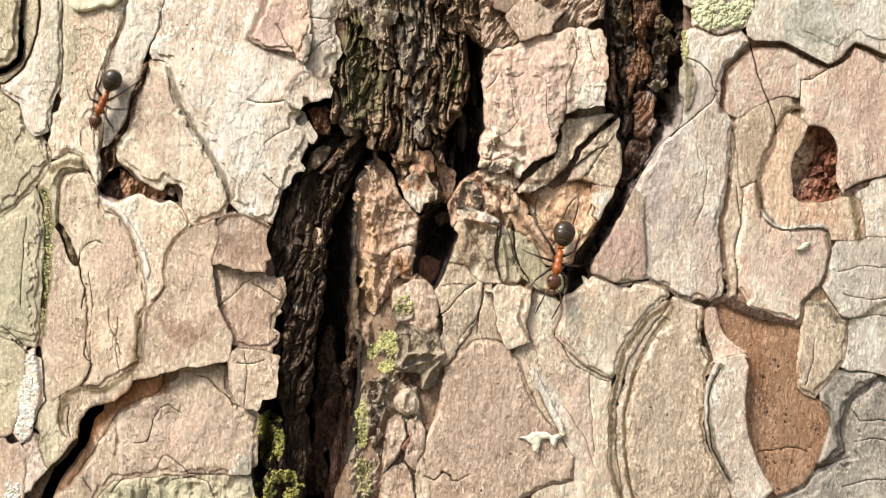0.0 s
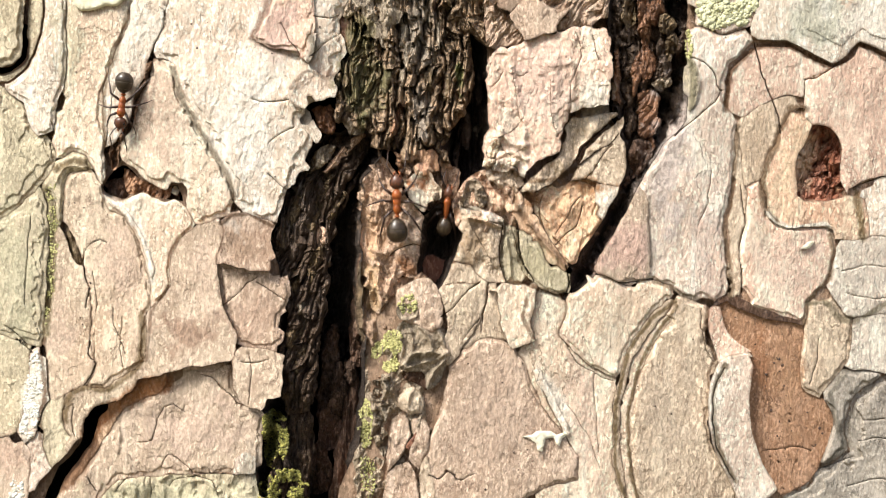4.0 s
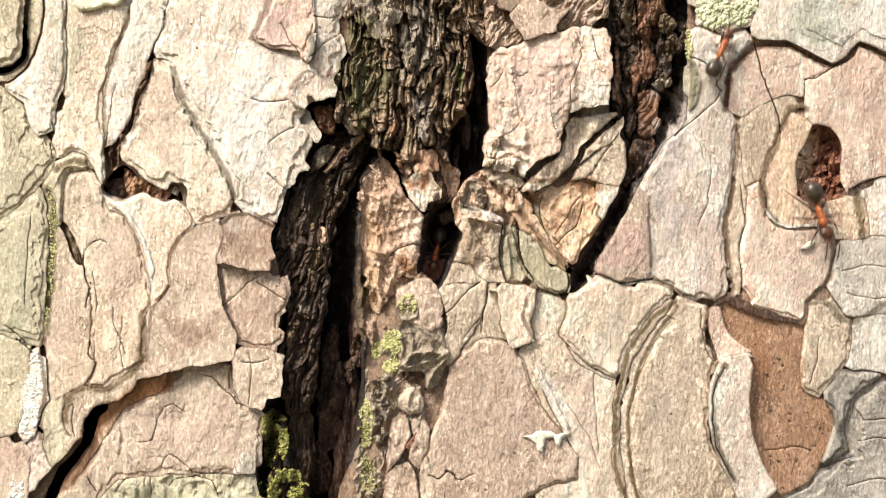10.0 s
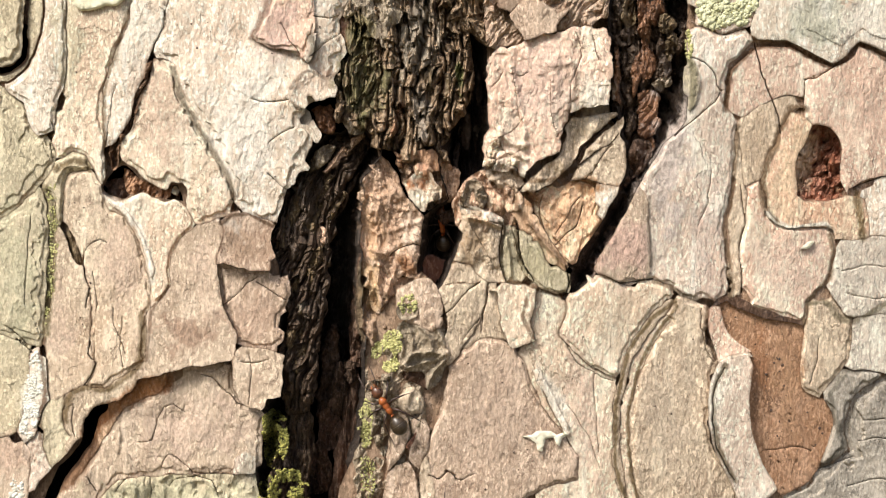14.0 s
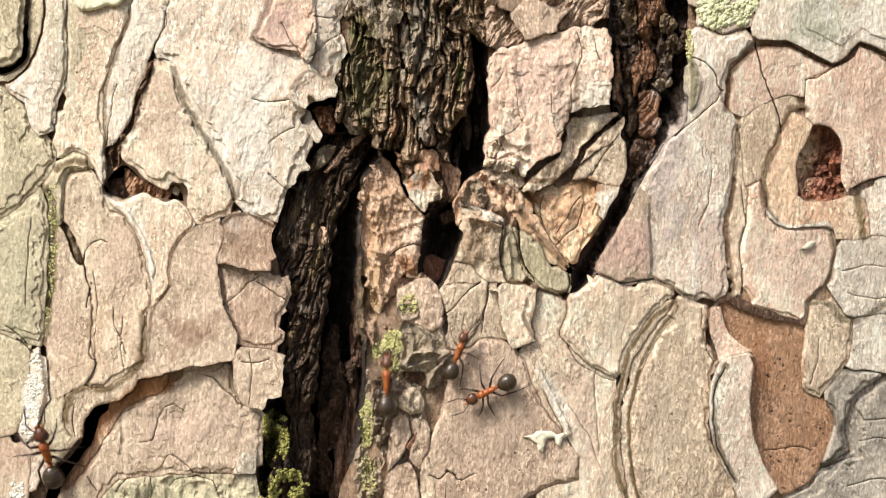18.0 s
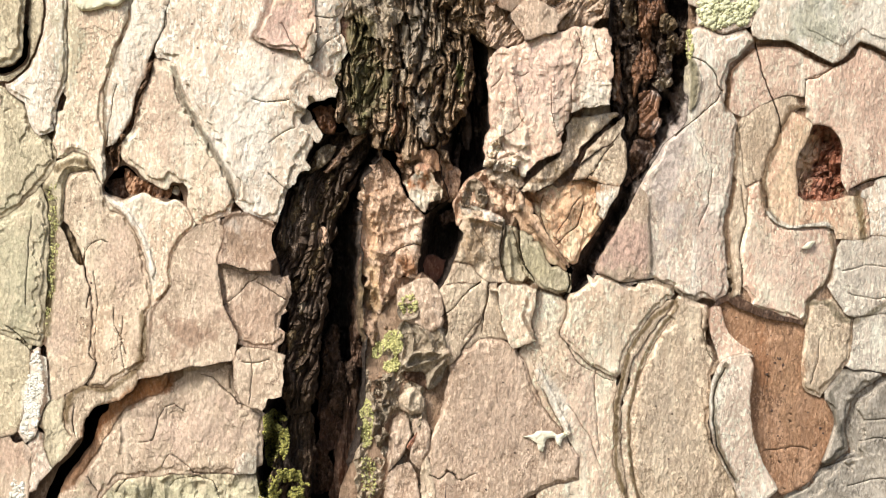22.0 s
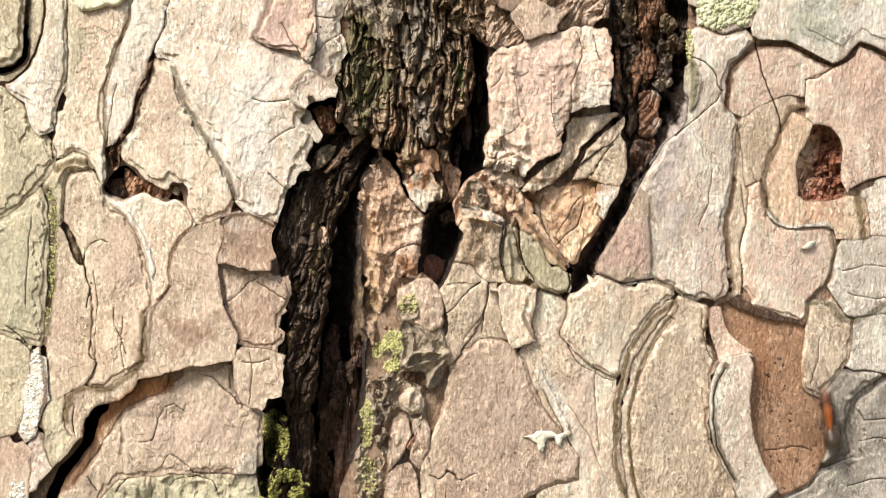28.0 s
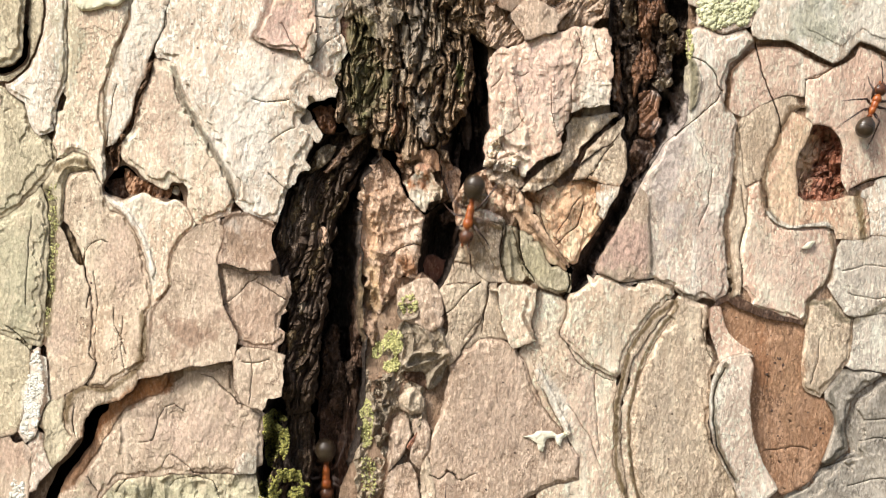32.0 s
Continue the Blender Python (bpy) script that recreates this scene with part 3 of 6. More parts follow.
crack([(205, 870), (220, 850), (225, 845)], 1.8, 0.5)
crack([(265, 845), (268, 870), (260, 900)], 1.6, 0.4)

INNER, OLIVE_EDGE, RUSTY, PINKISH, GREENISH, PALE_EDGE = (0.11, 0.060, 0.030), (0.15, 0.105, 0.05), (0.37, 0.16, 0.06), (0.585, 0.445, 0.34), (0.47, 0.44, 0.30), (0.84, 0.78, 0.66)
# patches where the bark changes colour, and a few of painted light or shade
zone(330, 592, 50, 40, (0.35, 0.235, 0.165), 0.7)
zone(290, 205, 45, 110, PINKISH, 0.5, 0.25)
zone(215, 460, 40, 110, PINKISH, 0.55, 0.2)
zone(110, 590, 26, 90, PINKISH, 0.55)
zone(340, 760, 100, 55, (0.60, 0.455, 0.36), 0.4)
zone(370, 480, 30, 90, PINKISH, 0.4, -0.1)
zone(430, 430, 40, 34, (0.36, 0.25, 0.17), 0.6)
zone(445, 560, 40, 45, (0.45, 0.32, 0.235), 0.5)
zone(55, 700, 13, 85, PALE_EDGE, 0.85, -0.1)
zone(30, 480, 45, 130, GREENISH, 0.55)
zone(120, 60, 30, 120, GREENISH, 0.35)
zone(250, 60, 40, 60, PALE_EDGE, 0.35)
zone(440, 230, 70, 130, (0.82, 0.75, 0.65), 0.5)
zone(495, 45, 40, 50, (0.60, 0.42, 0.35), 0.5)
zone(555, 145, 40, 25, PINKISH, 0.45)
zone(440, 820, 18, 40, (0.36, 0.31, 0.24), 0.6)
zone(300, 880, 130, 34, GREENISH, 0.6)
zone(15, 810, 40, 35, (0.55, 0.40, 0.30), 0.6)
zone(1185, 290, 40, 150, (0.56, 0.475, 0.42), 0.65, -0.1)
zone(1105, 440, 45, 60, (0.58, 0.405, 0.325), 0.7, -0.3)
zone(1250, 420, 30, 100, (0.58, 0.44, 0.36), 0.5)
zone(1440, 40, 55, 45, (0.50, 0.485, 0.375), 0.7)
zone(1545, 30, 40, 60, PALE_EDGE, 0.4)
zone(1520, 200, 60, 90, (0.66, 0.47, 0.36), 0.5)
zone(1390, 470, 60, 60, (0.70, 0.53, 0.42), 0.5)
zone(1400, 300, 34, 90, (0.70, 0.52, 0.35), 0.6, -0.3)
zone(1340, 260, 26, 60, (0.52, 0.40, 0.28), 0.55)
zone(1180, 740, 50, 110, (0.52, 0.42, 0.315), 0.45)
zone(1080, 580, 50, 50, (0.60, 0.49, 0.36), 0.4)
zone(1030, 740, 34, 120, (0.66, 0.50, 0.39), 0.5, 0.15)
zone(985, 715, 16, 60, PALE_EDGE, 0.6, 0.5)
zone(870, 740, 80, 110, (0.46, 0.345, 0.26), 0.5)
zone(960, 150, 60, 70, (0.62, 0.455, 0.37), 0.55)
zone(905, 240, 40, 50, (0.68, 0.56, 0.44), 0.5)
zone(1050, 165, 36, 40, (0.80, 0.72, 0.60), 0.6)
zone(845, 430, 26, 40, (0.42, 0.30, 0.19), 0.6)
zone(960, 470, 36, 40, (0.44, 0.39, 0.25), 0.7, 0.6)
zone(905, 450, 14, 50, (0.42, 0.37, 0.25), 0.6)
zone(990, 375, 45, 40, (0.74, 0.47, 0.29), 0.6)
zone(945, 355, 22, 16, (0.30, 0.15, 0.07), 0.7)
zone(1040, 330, 40, 12, (0.42, 0.22, 0.10), 0.6)
zone(640, 150, 42, 75, (0.17, 0.155, 0.065), 0.75)
zone(640, 60, 26, 40, (0.24, 0.20, 0.09), 0.6)
# greyish-tan highlights of the furrowed ridges, painted as patches
zone(742, 60, 30, 60, (0.30, 0.265, 0.21), 0.5)
zone(745, 200, 14, 60, (0.30, 0.26, 0.21), 0.5)
zone(700, 215, 9, 40, (0.34, 0.16, 0.085), 0.7, -0.3)
zone(812, 140, 9, 30, (0.16, 0.19, 0.05), 0.7)
zone(655, 400, 26, 60, (0.58, 0.37, 0.22), 0.5)
# the tongue's bright right side, a highlight painted as pale colour
zone(725, 410, 22, 45, (0.68, 0.53, 0.41), 0.7)
zone(660, 520, 18, 60, (0.47, 0.32, 0.17), 0.7)
zone(715, 470, 22, 22, (0.33, 0.17, 0.085), 0.7)
zone(746, 324, 21, 17, (0.46, 0.18, 0.07), 0.95)
zone(746, 297, 12, 8, (0.66, 0.38, 0.25), 0.9)
# dark strip right of the grey flake: its cast shadow painted in
zone(1345, 640, 16, 60, (0.33, 0.165, 0.085), 0.6)
zone(1400, 680, 30, 80, (0.46, 0.275, 0.16), 0.5)
zone(1530, 470, 50, 50, (0.62, 0.55, 0.46), 0.4)
# torn growth layers
band([(250, 552), (252, 600), (248, 640), (222, 668), (190, 690), (158, 685), (128, 695), (116, 720), (114, 745)], 5.75, OLIVE_EDGE, 0.85)
band([(160, 775), (182, 738), (238, 697), (290, 680)], 13.8, RUSTY, 0.85)
band([(112, 860), (150, 815), (166, 780)], 11.5, (0.198, 0.105, 0.055), 0.8)
band([(78, 600), (70, 625), (76, 660), (80, 700), (70, 735), (72, 775)], 4.6, INNER, 0.7)
band([(100, 300), (130, 285), (150, 290), (158, 302)], 5.75, OLIVE_EDGE, 0.8)
band([(82, 335), (92, 380), (94, 450), (88, 520), (80, 590)], 6.9, (0.182, 0.149, 0.072), 0.8)
band([(225, 20), (205, 90), (184, 165), (184, 220), (188, 300)], 3.45, OLIVE_EDGE, 0.6)
band([(304, 120), (326, 186), (366, 252), (402, 312), (414, 350)], 5.75, (0.198, 0.165, 0.116), 0.8)
band([(268, 105), (250, 160), (232, 215), (206, 255), (200, 290)], 6.9, INNER, 0.8)
band([(185, 345), (215, 365), (245, 400), (262, 445), (270, 500)], 4.6, PALE_EDGE, 0.8)
band([(300, 505), (268, 548), (262, 600), (258, 640)], 2.875, INNER, 0.6)
band([(444, 68), (462, 30), (478, 0)], 5.75, (0.220, 0.143, 0.105), 0.7)
band([(446, 68), (480, 84), (530, 104)], 4.6, (0.220, 0.154, 0.110), 0.6)
band([(548, 60), (556, 80), (545, 110)], 5.75, (0.209, 0.182, 0.132), 0.7)
band([(515, 155), (545, 125), (575, 138), (596, 132)], 3.45, (0.231, 0.171, 0.121), 0.7)
band([(390, 395), (410, 382), (440, 380), (482, 400)], 3.45, INNER, 0.8)
band([(1285, 193), (1287, 160), (1293, 127), (1334, 86), (1389, 79), (1427, 97), (1469, 117), (1497, 106), (1523, 78), (1570, 106)], 5.175, INNER, 0.9)
band([(1425, 192), (1400, 192), (1380, 234), (1372, 255), (1355, 300), (1350, 330), (1358, 370), (1372, 392)], 6.325, (0.165, 0.105, 0.055), 0.85)
band([(1514, 336), (1520, 378), (1527, 420)], 6.9, (0.187, 0.129, 0.061), 0.85)
band([(1358, 376), (1376, 398), (1402, 403), (1440, 397), (1462, 396), (1472, 410)], 3.45, PALE_EDGE, 0.9)
band([(1470, 405), (1474, 445), (1467, 492), (1442, 520), (1428, 536), (1425, 570)], 4.6, (0.220, 0.149, 0.083), 0.75)
band([(1306, 222), (1300, 300), (1292, 360), (1282, 410), (1290, 470), (1294, 522)], 4.6, (0.198, 0.138, 0.083), 0.75)
band([(1430, 537), (1462, 536), (1490, 566), (1530, 560), (1575, 535)], 5.75, (0.182, 0.151, 0.094), 0.8)
band([(1500, 655), (1470, 700), (1480, 745), (1495, 790), (1460, 826)], 5.75, (0.160, 0.143, 0.110), 0.7)
band([(1196, 533), (1152, 566), (1112, 624), (1090, 720), (1090, 830), (1112, 900)], 4.025, OLIVE_EDGE, 0.9)
band([(1198, 542), (1158, 598), (1130, 652), (1110, 750), (1118, 840), (1140, 920)], 3.45, OLIVE_EDGE, 0.85)
band([(1284, 646), (1264, 690), (1262, 740), (1270, 790), (1302, 852)], 4.6, (0.182, 0.140, 0.088), 0.85)
band([(1254, 545), (1250, 590), (1266, 636)], 3.45, INNER, 0.7)
band([(1160, 498), (1186, 508), (1205, 520), (1258, 538)], 4.6, (0.198, 0.149, 0.099), 0.8)
band([(1150, 350), (1148, 400), (1152, 470)], 3.45, (0.275, 0.231, 0.182), 0.7)
band([(1218, 100), (1228, 130), (1224, 190)], 5.75, (0.165, 0.149, 0.077), 0.8)
band([(1245, 47), (1280, 60), (1318, 50)], 3.45, INNER, 0.7)
band([(935, 520), (925, 560), (945, 600)], 3.45, INNER, 0.6)
band([(930, 500), (960, 515), (1000, 524)], 4.6, (0.149, 0.088, 0.047), 0.85)
band([(905, 345), (935, 395), (975, 440), (1004, 468)], 5.75, (0.220, 0.132, 0.072), 0.7)
band([(900, 300), (940, 320), (985, 318), (1020, 295)], 4.6, (0.182, 0.110, 0.055), 0.7)
band([(985, 120), (1018, 115), (1020, 155), (1006, 195)], 4.6, (0.231, 0.160, 0.110), 0.6)
band([(640, 470), (636, 540), (640, 600)], 6.9, (0.143, 0.105, 0.058), 0.7)

crack([(1282, 650), (1264, 690), (1261, 740), (1268, 790), (1300, 852)], 2.2, 0.6)
crack([(160, 600), (158, 625), (170, 645), (148, 682)], 2.0, 0.6)
crack([(716, 330), (722, 352), (745, 375)], 2.4, 0.8)
crack([(690, 452), (705, 440), (730, 432), (742, 436)], 2.6, 0.9)
crack([(692, 832), (705, 815), (716, 806)], 2.0, 0.6)
crack([(760, 842), (775, 850), (790, 835), (806, 840)], 2.2, 0.7)
crack([(848, 500), (830, 512), (800, 545), (782, 560)], 2.2, 0.7)
crack([(985, 432), (1000, 415), (1020, 400), (1030, 365)], 2.2, 0.8)
crack([(960, 345), (955, 380), (968, 412)], 1.8, 0.5)
crack([(915, 395), (920, 440), (928, 470), (945, 498)], 2.6, 0.9)
crack([(888, 400), (884, 440), (888, 480)], 2.4, 0.8)
crack([(1000, 470), (1006, 500), (1003, 520)], 2.8, 1.0)

# wrinkled skin on the crusted column, the tongue and the flakes round the narrow fissure
wrinkle([(724, 575), (730, 600), (728, 628), (716, 650)], 4, 0.6)
wrinkle([(738, 572), (756, 592), (764, 618), (748, 630)], 4, 0.6)
wrinkle([(768, 578), (784, 600), (790, 622)], 4, 0.5)
wrinkle([(708, 648), (730, 628), (760, 622), (790, 626)], 4, 0.7)
wrinkle([(710, 660), (738, 644), (768, 638), (792, 624)], 3.5, 0.6)
wrinkle([(758, 682), (768, 658), (788, 634)], 4, 0.8)
wrinkle([(704, 590), (712, 612), (706, 640)], 4, 0.5)
wrinkle([(672, 668), (684, 690), (674, 715), (682, 745), (672, 780)], 4, 0.6)
wrinkle([(656, 700), (664, 730), (658, 770)], 4, 0.5)
wrinkle([(636, 340), (660, 348), (690, 366), (715, 372)], 4, 0.17)
wrinkle([(645, 400), (672, 415), (700, 405), (728, 395), (746, 392)], 4, 0.20)
wrinkle([(655, 440), (680, 450), (712, 428), (742, 425)], 5, 0.25)
wrinkle([(700, 305), (712, 340), (735, 372)], 3, 0.3)
wrinkle([(670, 470), (668, 510), (676, 545)], 5, 0.6)
wrinkle([(650, 480), (648, 530), (642, 580)], 4, 0.6)
wrinkle([(700, 470), (690, 500), (684, 520)], 4, 0.6)
wrinkle([(905, 120), (918, 170), (928, 215), (925, 260)], 5, 0.3)
wrinkle([(978, 130), (975, 190), (985, 240)], 4, 0.25)
wrinkle([(868, 250), (890, 240), (905, 255), (930, 258)], 5, 0.4)
wrinkle([(880, 280), (905, 268), (930, 282)], 5, 0.4)
wrinkle([(895, 405), (900, 450), (905, 490)], 3, 0.4)
wrinkle([(830, 385), (860, 392), (888, 402)], 4, 0.6)
wrinkle([(935, 395), (965, 432), (1000, 470)], 4, 0.5)
wrinkle([(285, 850), (300, 838), (330, 846), (345, 870)], 4, 0.3)
wrinkle([(385, 870), (365, 850), (335, 852)], 4, 0.3)
wrinkle([(205, 740), (212, 770), (208, 800)], 3, 0.2)
wrinkle([(100, 320), (112, 300), (135, 292), (150, 300)], 3, 0.3)

# beetle pin holes in the brown patch, their insides painted dark too
for u, v in ((1359, 667), (1382, 649), (1399, 735), (1397, 746), (1390, 795), (1377, 818), (1363, 810), (1386, 865), (1421, 853), (1439, 791)):
    crack([(u - 1, v - 1), (u + 1, v + 1)], 1.6, 0.8)

# ---- lower layers that close the gaps between the flakes ----
plate([(-60, -60), (608, -60), (600, 40), (604, 90), (590, 125), (592, 150), (580, 172), (548, 182), (540, 200), (552, 250), (535, 300), (510, 330), (490, 390),
       (478, 420), (500, 500), (490, 600), (490, 640), (470, 720), (455, 740), (452, 830), (448, 940), (-60, 940)], -1.0, UNDER, thick=9, grain=5, relief=0.8,
      name="bark_layer", holes=([(183, 333), (200, 300), (225, 294), (255, 322), (290, 332), (315, 328), (325, 355), (290, 350), (240, 342), (220, 352), (195, 345)], [(60, 930), (98, 838), (143, 784), (150, 742), (170, 716), (240, 688), (238, 700), (184, 730), (164, 780), (112, 850), (84, 930)],
             [(116, 400), (121, 404), (140, 462), (142, 476), (138, 472), (122, 434)],
             [(262, 112), (268, 114), (250, 166), (240, 200), (228, 232), (212, 252), (206, 290), (198, 288), (203, 258), (224, 220), (236, 182), (254, 134)],
             [(318, 428), (346, 405), (374, 393), (375, 397), (350, 411), (322, 432)],
             [(42, 40), (50, 45), (47, 100), (20, 127), (-50, 134), (-50, 122), (14, 117), (38, 98)]))
plate([(1050, 480), (1095, 400), (1140, 310), (1180, 250), (1215, 212), (1215, 60), (1235, -60), (1628, -60), (1628, 940), (1380, 940), (1270, 760), (1240, 560), (1150, 520)],
      -1.0, UNDER, thick=9, grain=5, relief=0.8, name="bark_layer",
      holes=([(1407, 340), (1410, 275), (1432, 232), (1452, 222), (1475, 235), (1490, 280), (1490, 340), (1460, 355), (1425, 352)],))
plate([(650, 600), (690, 530), (740, 500), (775, 515), (800, 470), (830, 380), (860, 345), (900, 330), (945, 345), (940, 400), (1000, 520), (1060, 490), (1150, 510),
       (1250, 540), (1300, 620), (1340, 700), (1345, 820), (1390, 940), (610, 940), (640, 760)], -1.0, UNDER, thick=9, grain=5, relief=0.8, name="bark_layer")
plate([(862, -60), (1072, -60), (1076, 60), (1080, 200), (1108, 260), (1105, 310), (1090, 345), (1065, 395), (1030, 440), (1015, 480), (985, 440), (930, 350), (870, 300), (862, 120)],
      -1.9, UNDER, thick=8, grain=5, relief=0.8, name="bark_layer")

plate([(1272, 130), (1290, 95), (1335, 55), (1628, 50), (1628, 560), (1480, 560), (1420, 560), (1300, 530), (1276, 420), (1282, 300)], -0.3, RUST, thick=1.0, grain=4, name="bark_layer", snap=0,
      holes=([(1405, 345), (1408, 275), (1430, 230), (1452, 220), (1477, 233), (1492, 280), (1492, 345), (1460, 357), (1425, 355)],))
plate([(800, 360), (820, 322), (862, 296), (930, 310), (948, 345), (938, 400), (900, 425), (840, 410), (806, 400)], -0.8, TONGUE, thick=4, grain=2.5, rough=1.0, name="bark_layer", snap=0)
plate([(634, 560), (650, 520), (690, 495), (745, 482), (782, 515), (770, 560), (710, 610), (650, 620)], -1.4, UNDER, thick=4, grain=2.5, rough=1.0, name="bark_layer", snap=0)

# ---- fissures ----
# deep floors, painted shade-dark besides their real depth
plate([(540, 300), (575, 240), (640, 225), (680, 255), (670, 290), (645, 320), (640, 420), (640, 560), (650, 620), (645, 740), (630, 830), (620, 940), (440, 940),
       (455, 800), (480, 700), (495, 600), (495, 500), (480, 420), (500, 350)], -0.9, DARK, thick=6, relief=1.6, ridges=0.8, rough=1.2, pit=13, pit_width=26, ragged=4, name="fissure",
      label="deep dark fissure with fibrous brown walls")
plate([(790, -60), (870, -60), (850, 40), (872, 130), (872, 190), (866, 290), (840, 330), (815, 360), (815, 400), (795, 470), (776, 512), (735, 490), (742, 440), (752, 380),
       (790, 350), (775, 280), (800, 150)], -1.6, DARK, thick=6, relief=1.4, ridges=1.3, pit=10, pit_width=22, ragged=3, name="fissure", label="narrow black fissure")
plate([(738, 485), (745, 455), (765, 450), (785, 460), (800, 455), (790, 490), (778, 512), (765, 500)], -5.0, RED, thick=3, relief=1.5, name="bark_splinter")
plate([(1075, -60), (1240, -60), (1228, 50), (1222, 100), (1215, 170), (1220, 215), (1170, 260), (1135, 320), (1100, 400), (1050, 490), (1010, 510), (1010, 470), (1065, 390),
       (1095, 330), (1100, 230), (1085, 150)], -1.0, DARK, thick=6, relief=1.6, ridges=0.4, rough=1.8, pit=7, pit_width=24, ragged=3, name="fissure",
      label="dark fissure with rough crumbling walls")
plate([(1080, -40), (1165, -40), (1180, 40), (1172, 110), (1170, 160), (1166, 190), (1152, 245), (1125, 305), (1104, 310), (1100, 250), (1098, 200), (1090, 100)], -3.0, OLIVE_SHADED, thick=4, relief=1.6,
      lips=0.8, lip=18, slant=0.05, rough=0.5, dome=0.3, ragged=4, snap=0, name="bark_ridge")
plate([(545, 300), (580, 248), (640, 236), (655, 262), (612, 330), (592, 420), (580, 520), (566, 640), (548, 725), (505, 735), (498, 640), (506, 560), (500, 480), (488, 420), (508, 350)], -2.3, OLIVE_SHADED,
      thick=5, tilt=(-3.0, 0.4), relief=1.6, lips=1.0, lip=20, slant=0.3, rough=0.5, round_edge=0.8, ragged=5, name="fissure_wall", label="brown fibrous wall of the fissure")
plate([(500, 735), (545, 730), (556, 780), (548, 850), (556, 940), (470, 940), (480, 820), (505, 780)], -2.6, OLIVE_SHADED, thick=5, tilt=(-1.5, 0), relief=2.0, folds=1.0, slant=0.1, rough=1.0, ragged=5, name="fissure_wall")
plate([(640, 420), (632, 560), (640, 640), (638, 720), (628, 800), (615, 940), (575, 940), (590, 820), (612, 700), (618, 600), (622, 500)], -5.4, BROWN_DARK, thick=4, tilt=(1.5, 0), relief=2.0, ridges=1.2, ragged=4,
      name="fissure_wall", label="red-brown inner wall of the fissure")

# ---- the furrowed dark block between the fissures ----
plate([(612, -60), (838, -60), (834, 20), (832, 80), (838, 110), (836, 160), (822, 200), (806, 222), (795, 240), (792, 285), (775, 275), (755, 262), (722, 290), (700, 268), (662, 262),
       (640, 235), (598, 218), (590, 205), (602, 160), (600, 128), (612, 95), (618, 40)], -1.3, ROUGH, thick=6, tilt=(-1.3, 0.0), relief=1.6, lips=1.5, lip=19, slant=0.05, rough=0.35, round_edge=1.0, ragged=6, name="bark_ridge",
      label="dark furrowed bark ridge, green with algae")
plate([(612, 110), (650, 60), (690, 75), (700, 120), (690, 190), (680, 250), (640, 228), (602, 205), (608, 150)], -0.9, ROUGH, thick=3, relief=1.6, lips=0.8, lip=13, slant=0.35, rough=0.3, ragged=6,
      round_edge=0.9, name="bark_ridge")
plate([(606, -60), (655, -60), (668, 30), (690, 78), (672, 84), (648, 46), (640, 20), (612, 36)], 0.1, ROUGH_PALE, thick=2, relief=1.6, rough=0.7, ragged=3, name="bark_ridge")
plate([(668, -30), (702, -30), (712, 30), (690, 55), (700, 90), (684, 78), (670, 45)], 0.1, CRUSTY, thick=2, relief=1.6, rough=0.8, ragged=4, name="bark_ridge")
plate([(604, 30), (622, 40), (628, 80), (620, 100), (612, 90), (606, 60)], -0.1, RUST_DARK, thick=2, relief=1.0, name="bark_splinter", label="red-brown bark splinter")
plate([(600, 212), (625, 210), (645, 222), (642, 240), (622, 238), (606, 226)], -0.4, CRUSTY, thick=2, relief=1.8, rough=1.2, snap=0, ragged=4, name="bark_ridge")
plate([(552, 195), (565, 185), (585, 185), (596, 200), (588, 240), (566, 238), (556, 215)], -0.9, RUST_DARK, thick=3, relief=1.6, rough=1.4, ragged=3, name="bark_splinter", snap=0)


def shards(count, outline, level, materials, seed, wide=(8, 20), long=(45, 130), lean=0.06, fall=0.0, name="bark_shard", thick=2.0):
    """Long upright splinters of bark, heaped over an outline; fall: how much deeper they lie towards its right."""
    rng = random.Random(seed)
    poly = np.array(outline, float)
    lo, hi = poly.min(0), poly.max(0)
    made = 0
    while made < count:
        u, v = rng.uniform(lo[0], hi[0]), rng.uniform(lo[1], hi[1])
        if not inside(np.array([u]), np.array([v]), poly)[0]:
            continue
        row = poly[np.argsort(np.abs(poly[:, 1] - v))[:4], 0]
        w, l = rng.uniform(*wide), rng.uniform(*long)
        tilt = rng.uniform(-0.10, 0.16) + lean
        shape = [(-0.5, -0.42), (-0.15, -0.5), (0.1, -0.40), (0.45, -0.48), (0.5, 0.1), (0.42, 0.5), (0.0, 0.36), (-0.3, 0.5), (-0.5, 0.05)]
        pts = [(u + w * (a + rng.uniform(-0.15, 0.15)) - tilt * l * b, v + l * (b + rng.uniform(-0.06, 0.06))) for a, b in shape]
        depth = level + rng.uniform(-1.1, 0.9) - fall * max(0.0, (u - row.min()) / max(20.0, row.max() - row.min()))
        plate(pts, depth, rng.choice(materials), thick=thick, tilt=(rng.uniform(-0.9, 1.1), rng.uniform(-0.4, 0.5)), relief=1.8, ridges=rng.uniform(0.2, 0.6), ragged=3, round_edge=0.25, rough=rng.uniform(0.2, 0.8),
              name=name, snap=0, grain=2.5)
        made += 1


shards(46, [(690, 0), (790, -40), (800, 60), (805, 130), (795, 190), (765, 235), (750, 240), (700, 245), (690, 190), (700, 110)], -0.9, [ROUGH, ROUGH, OLIVE, BROWN_DARK, ROUGH_PALE], 5, (6, 17), (18, 62), 0.04)
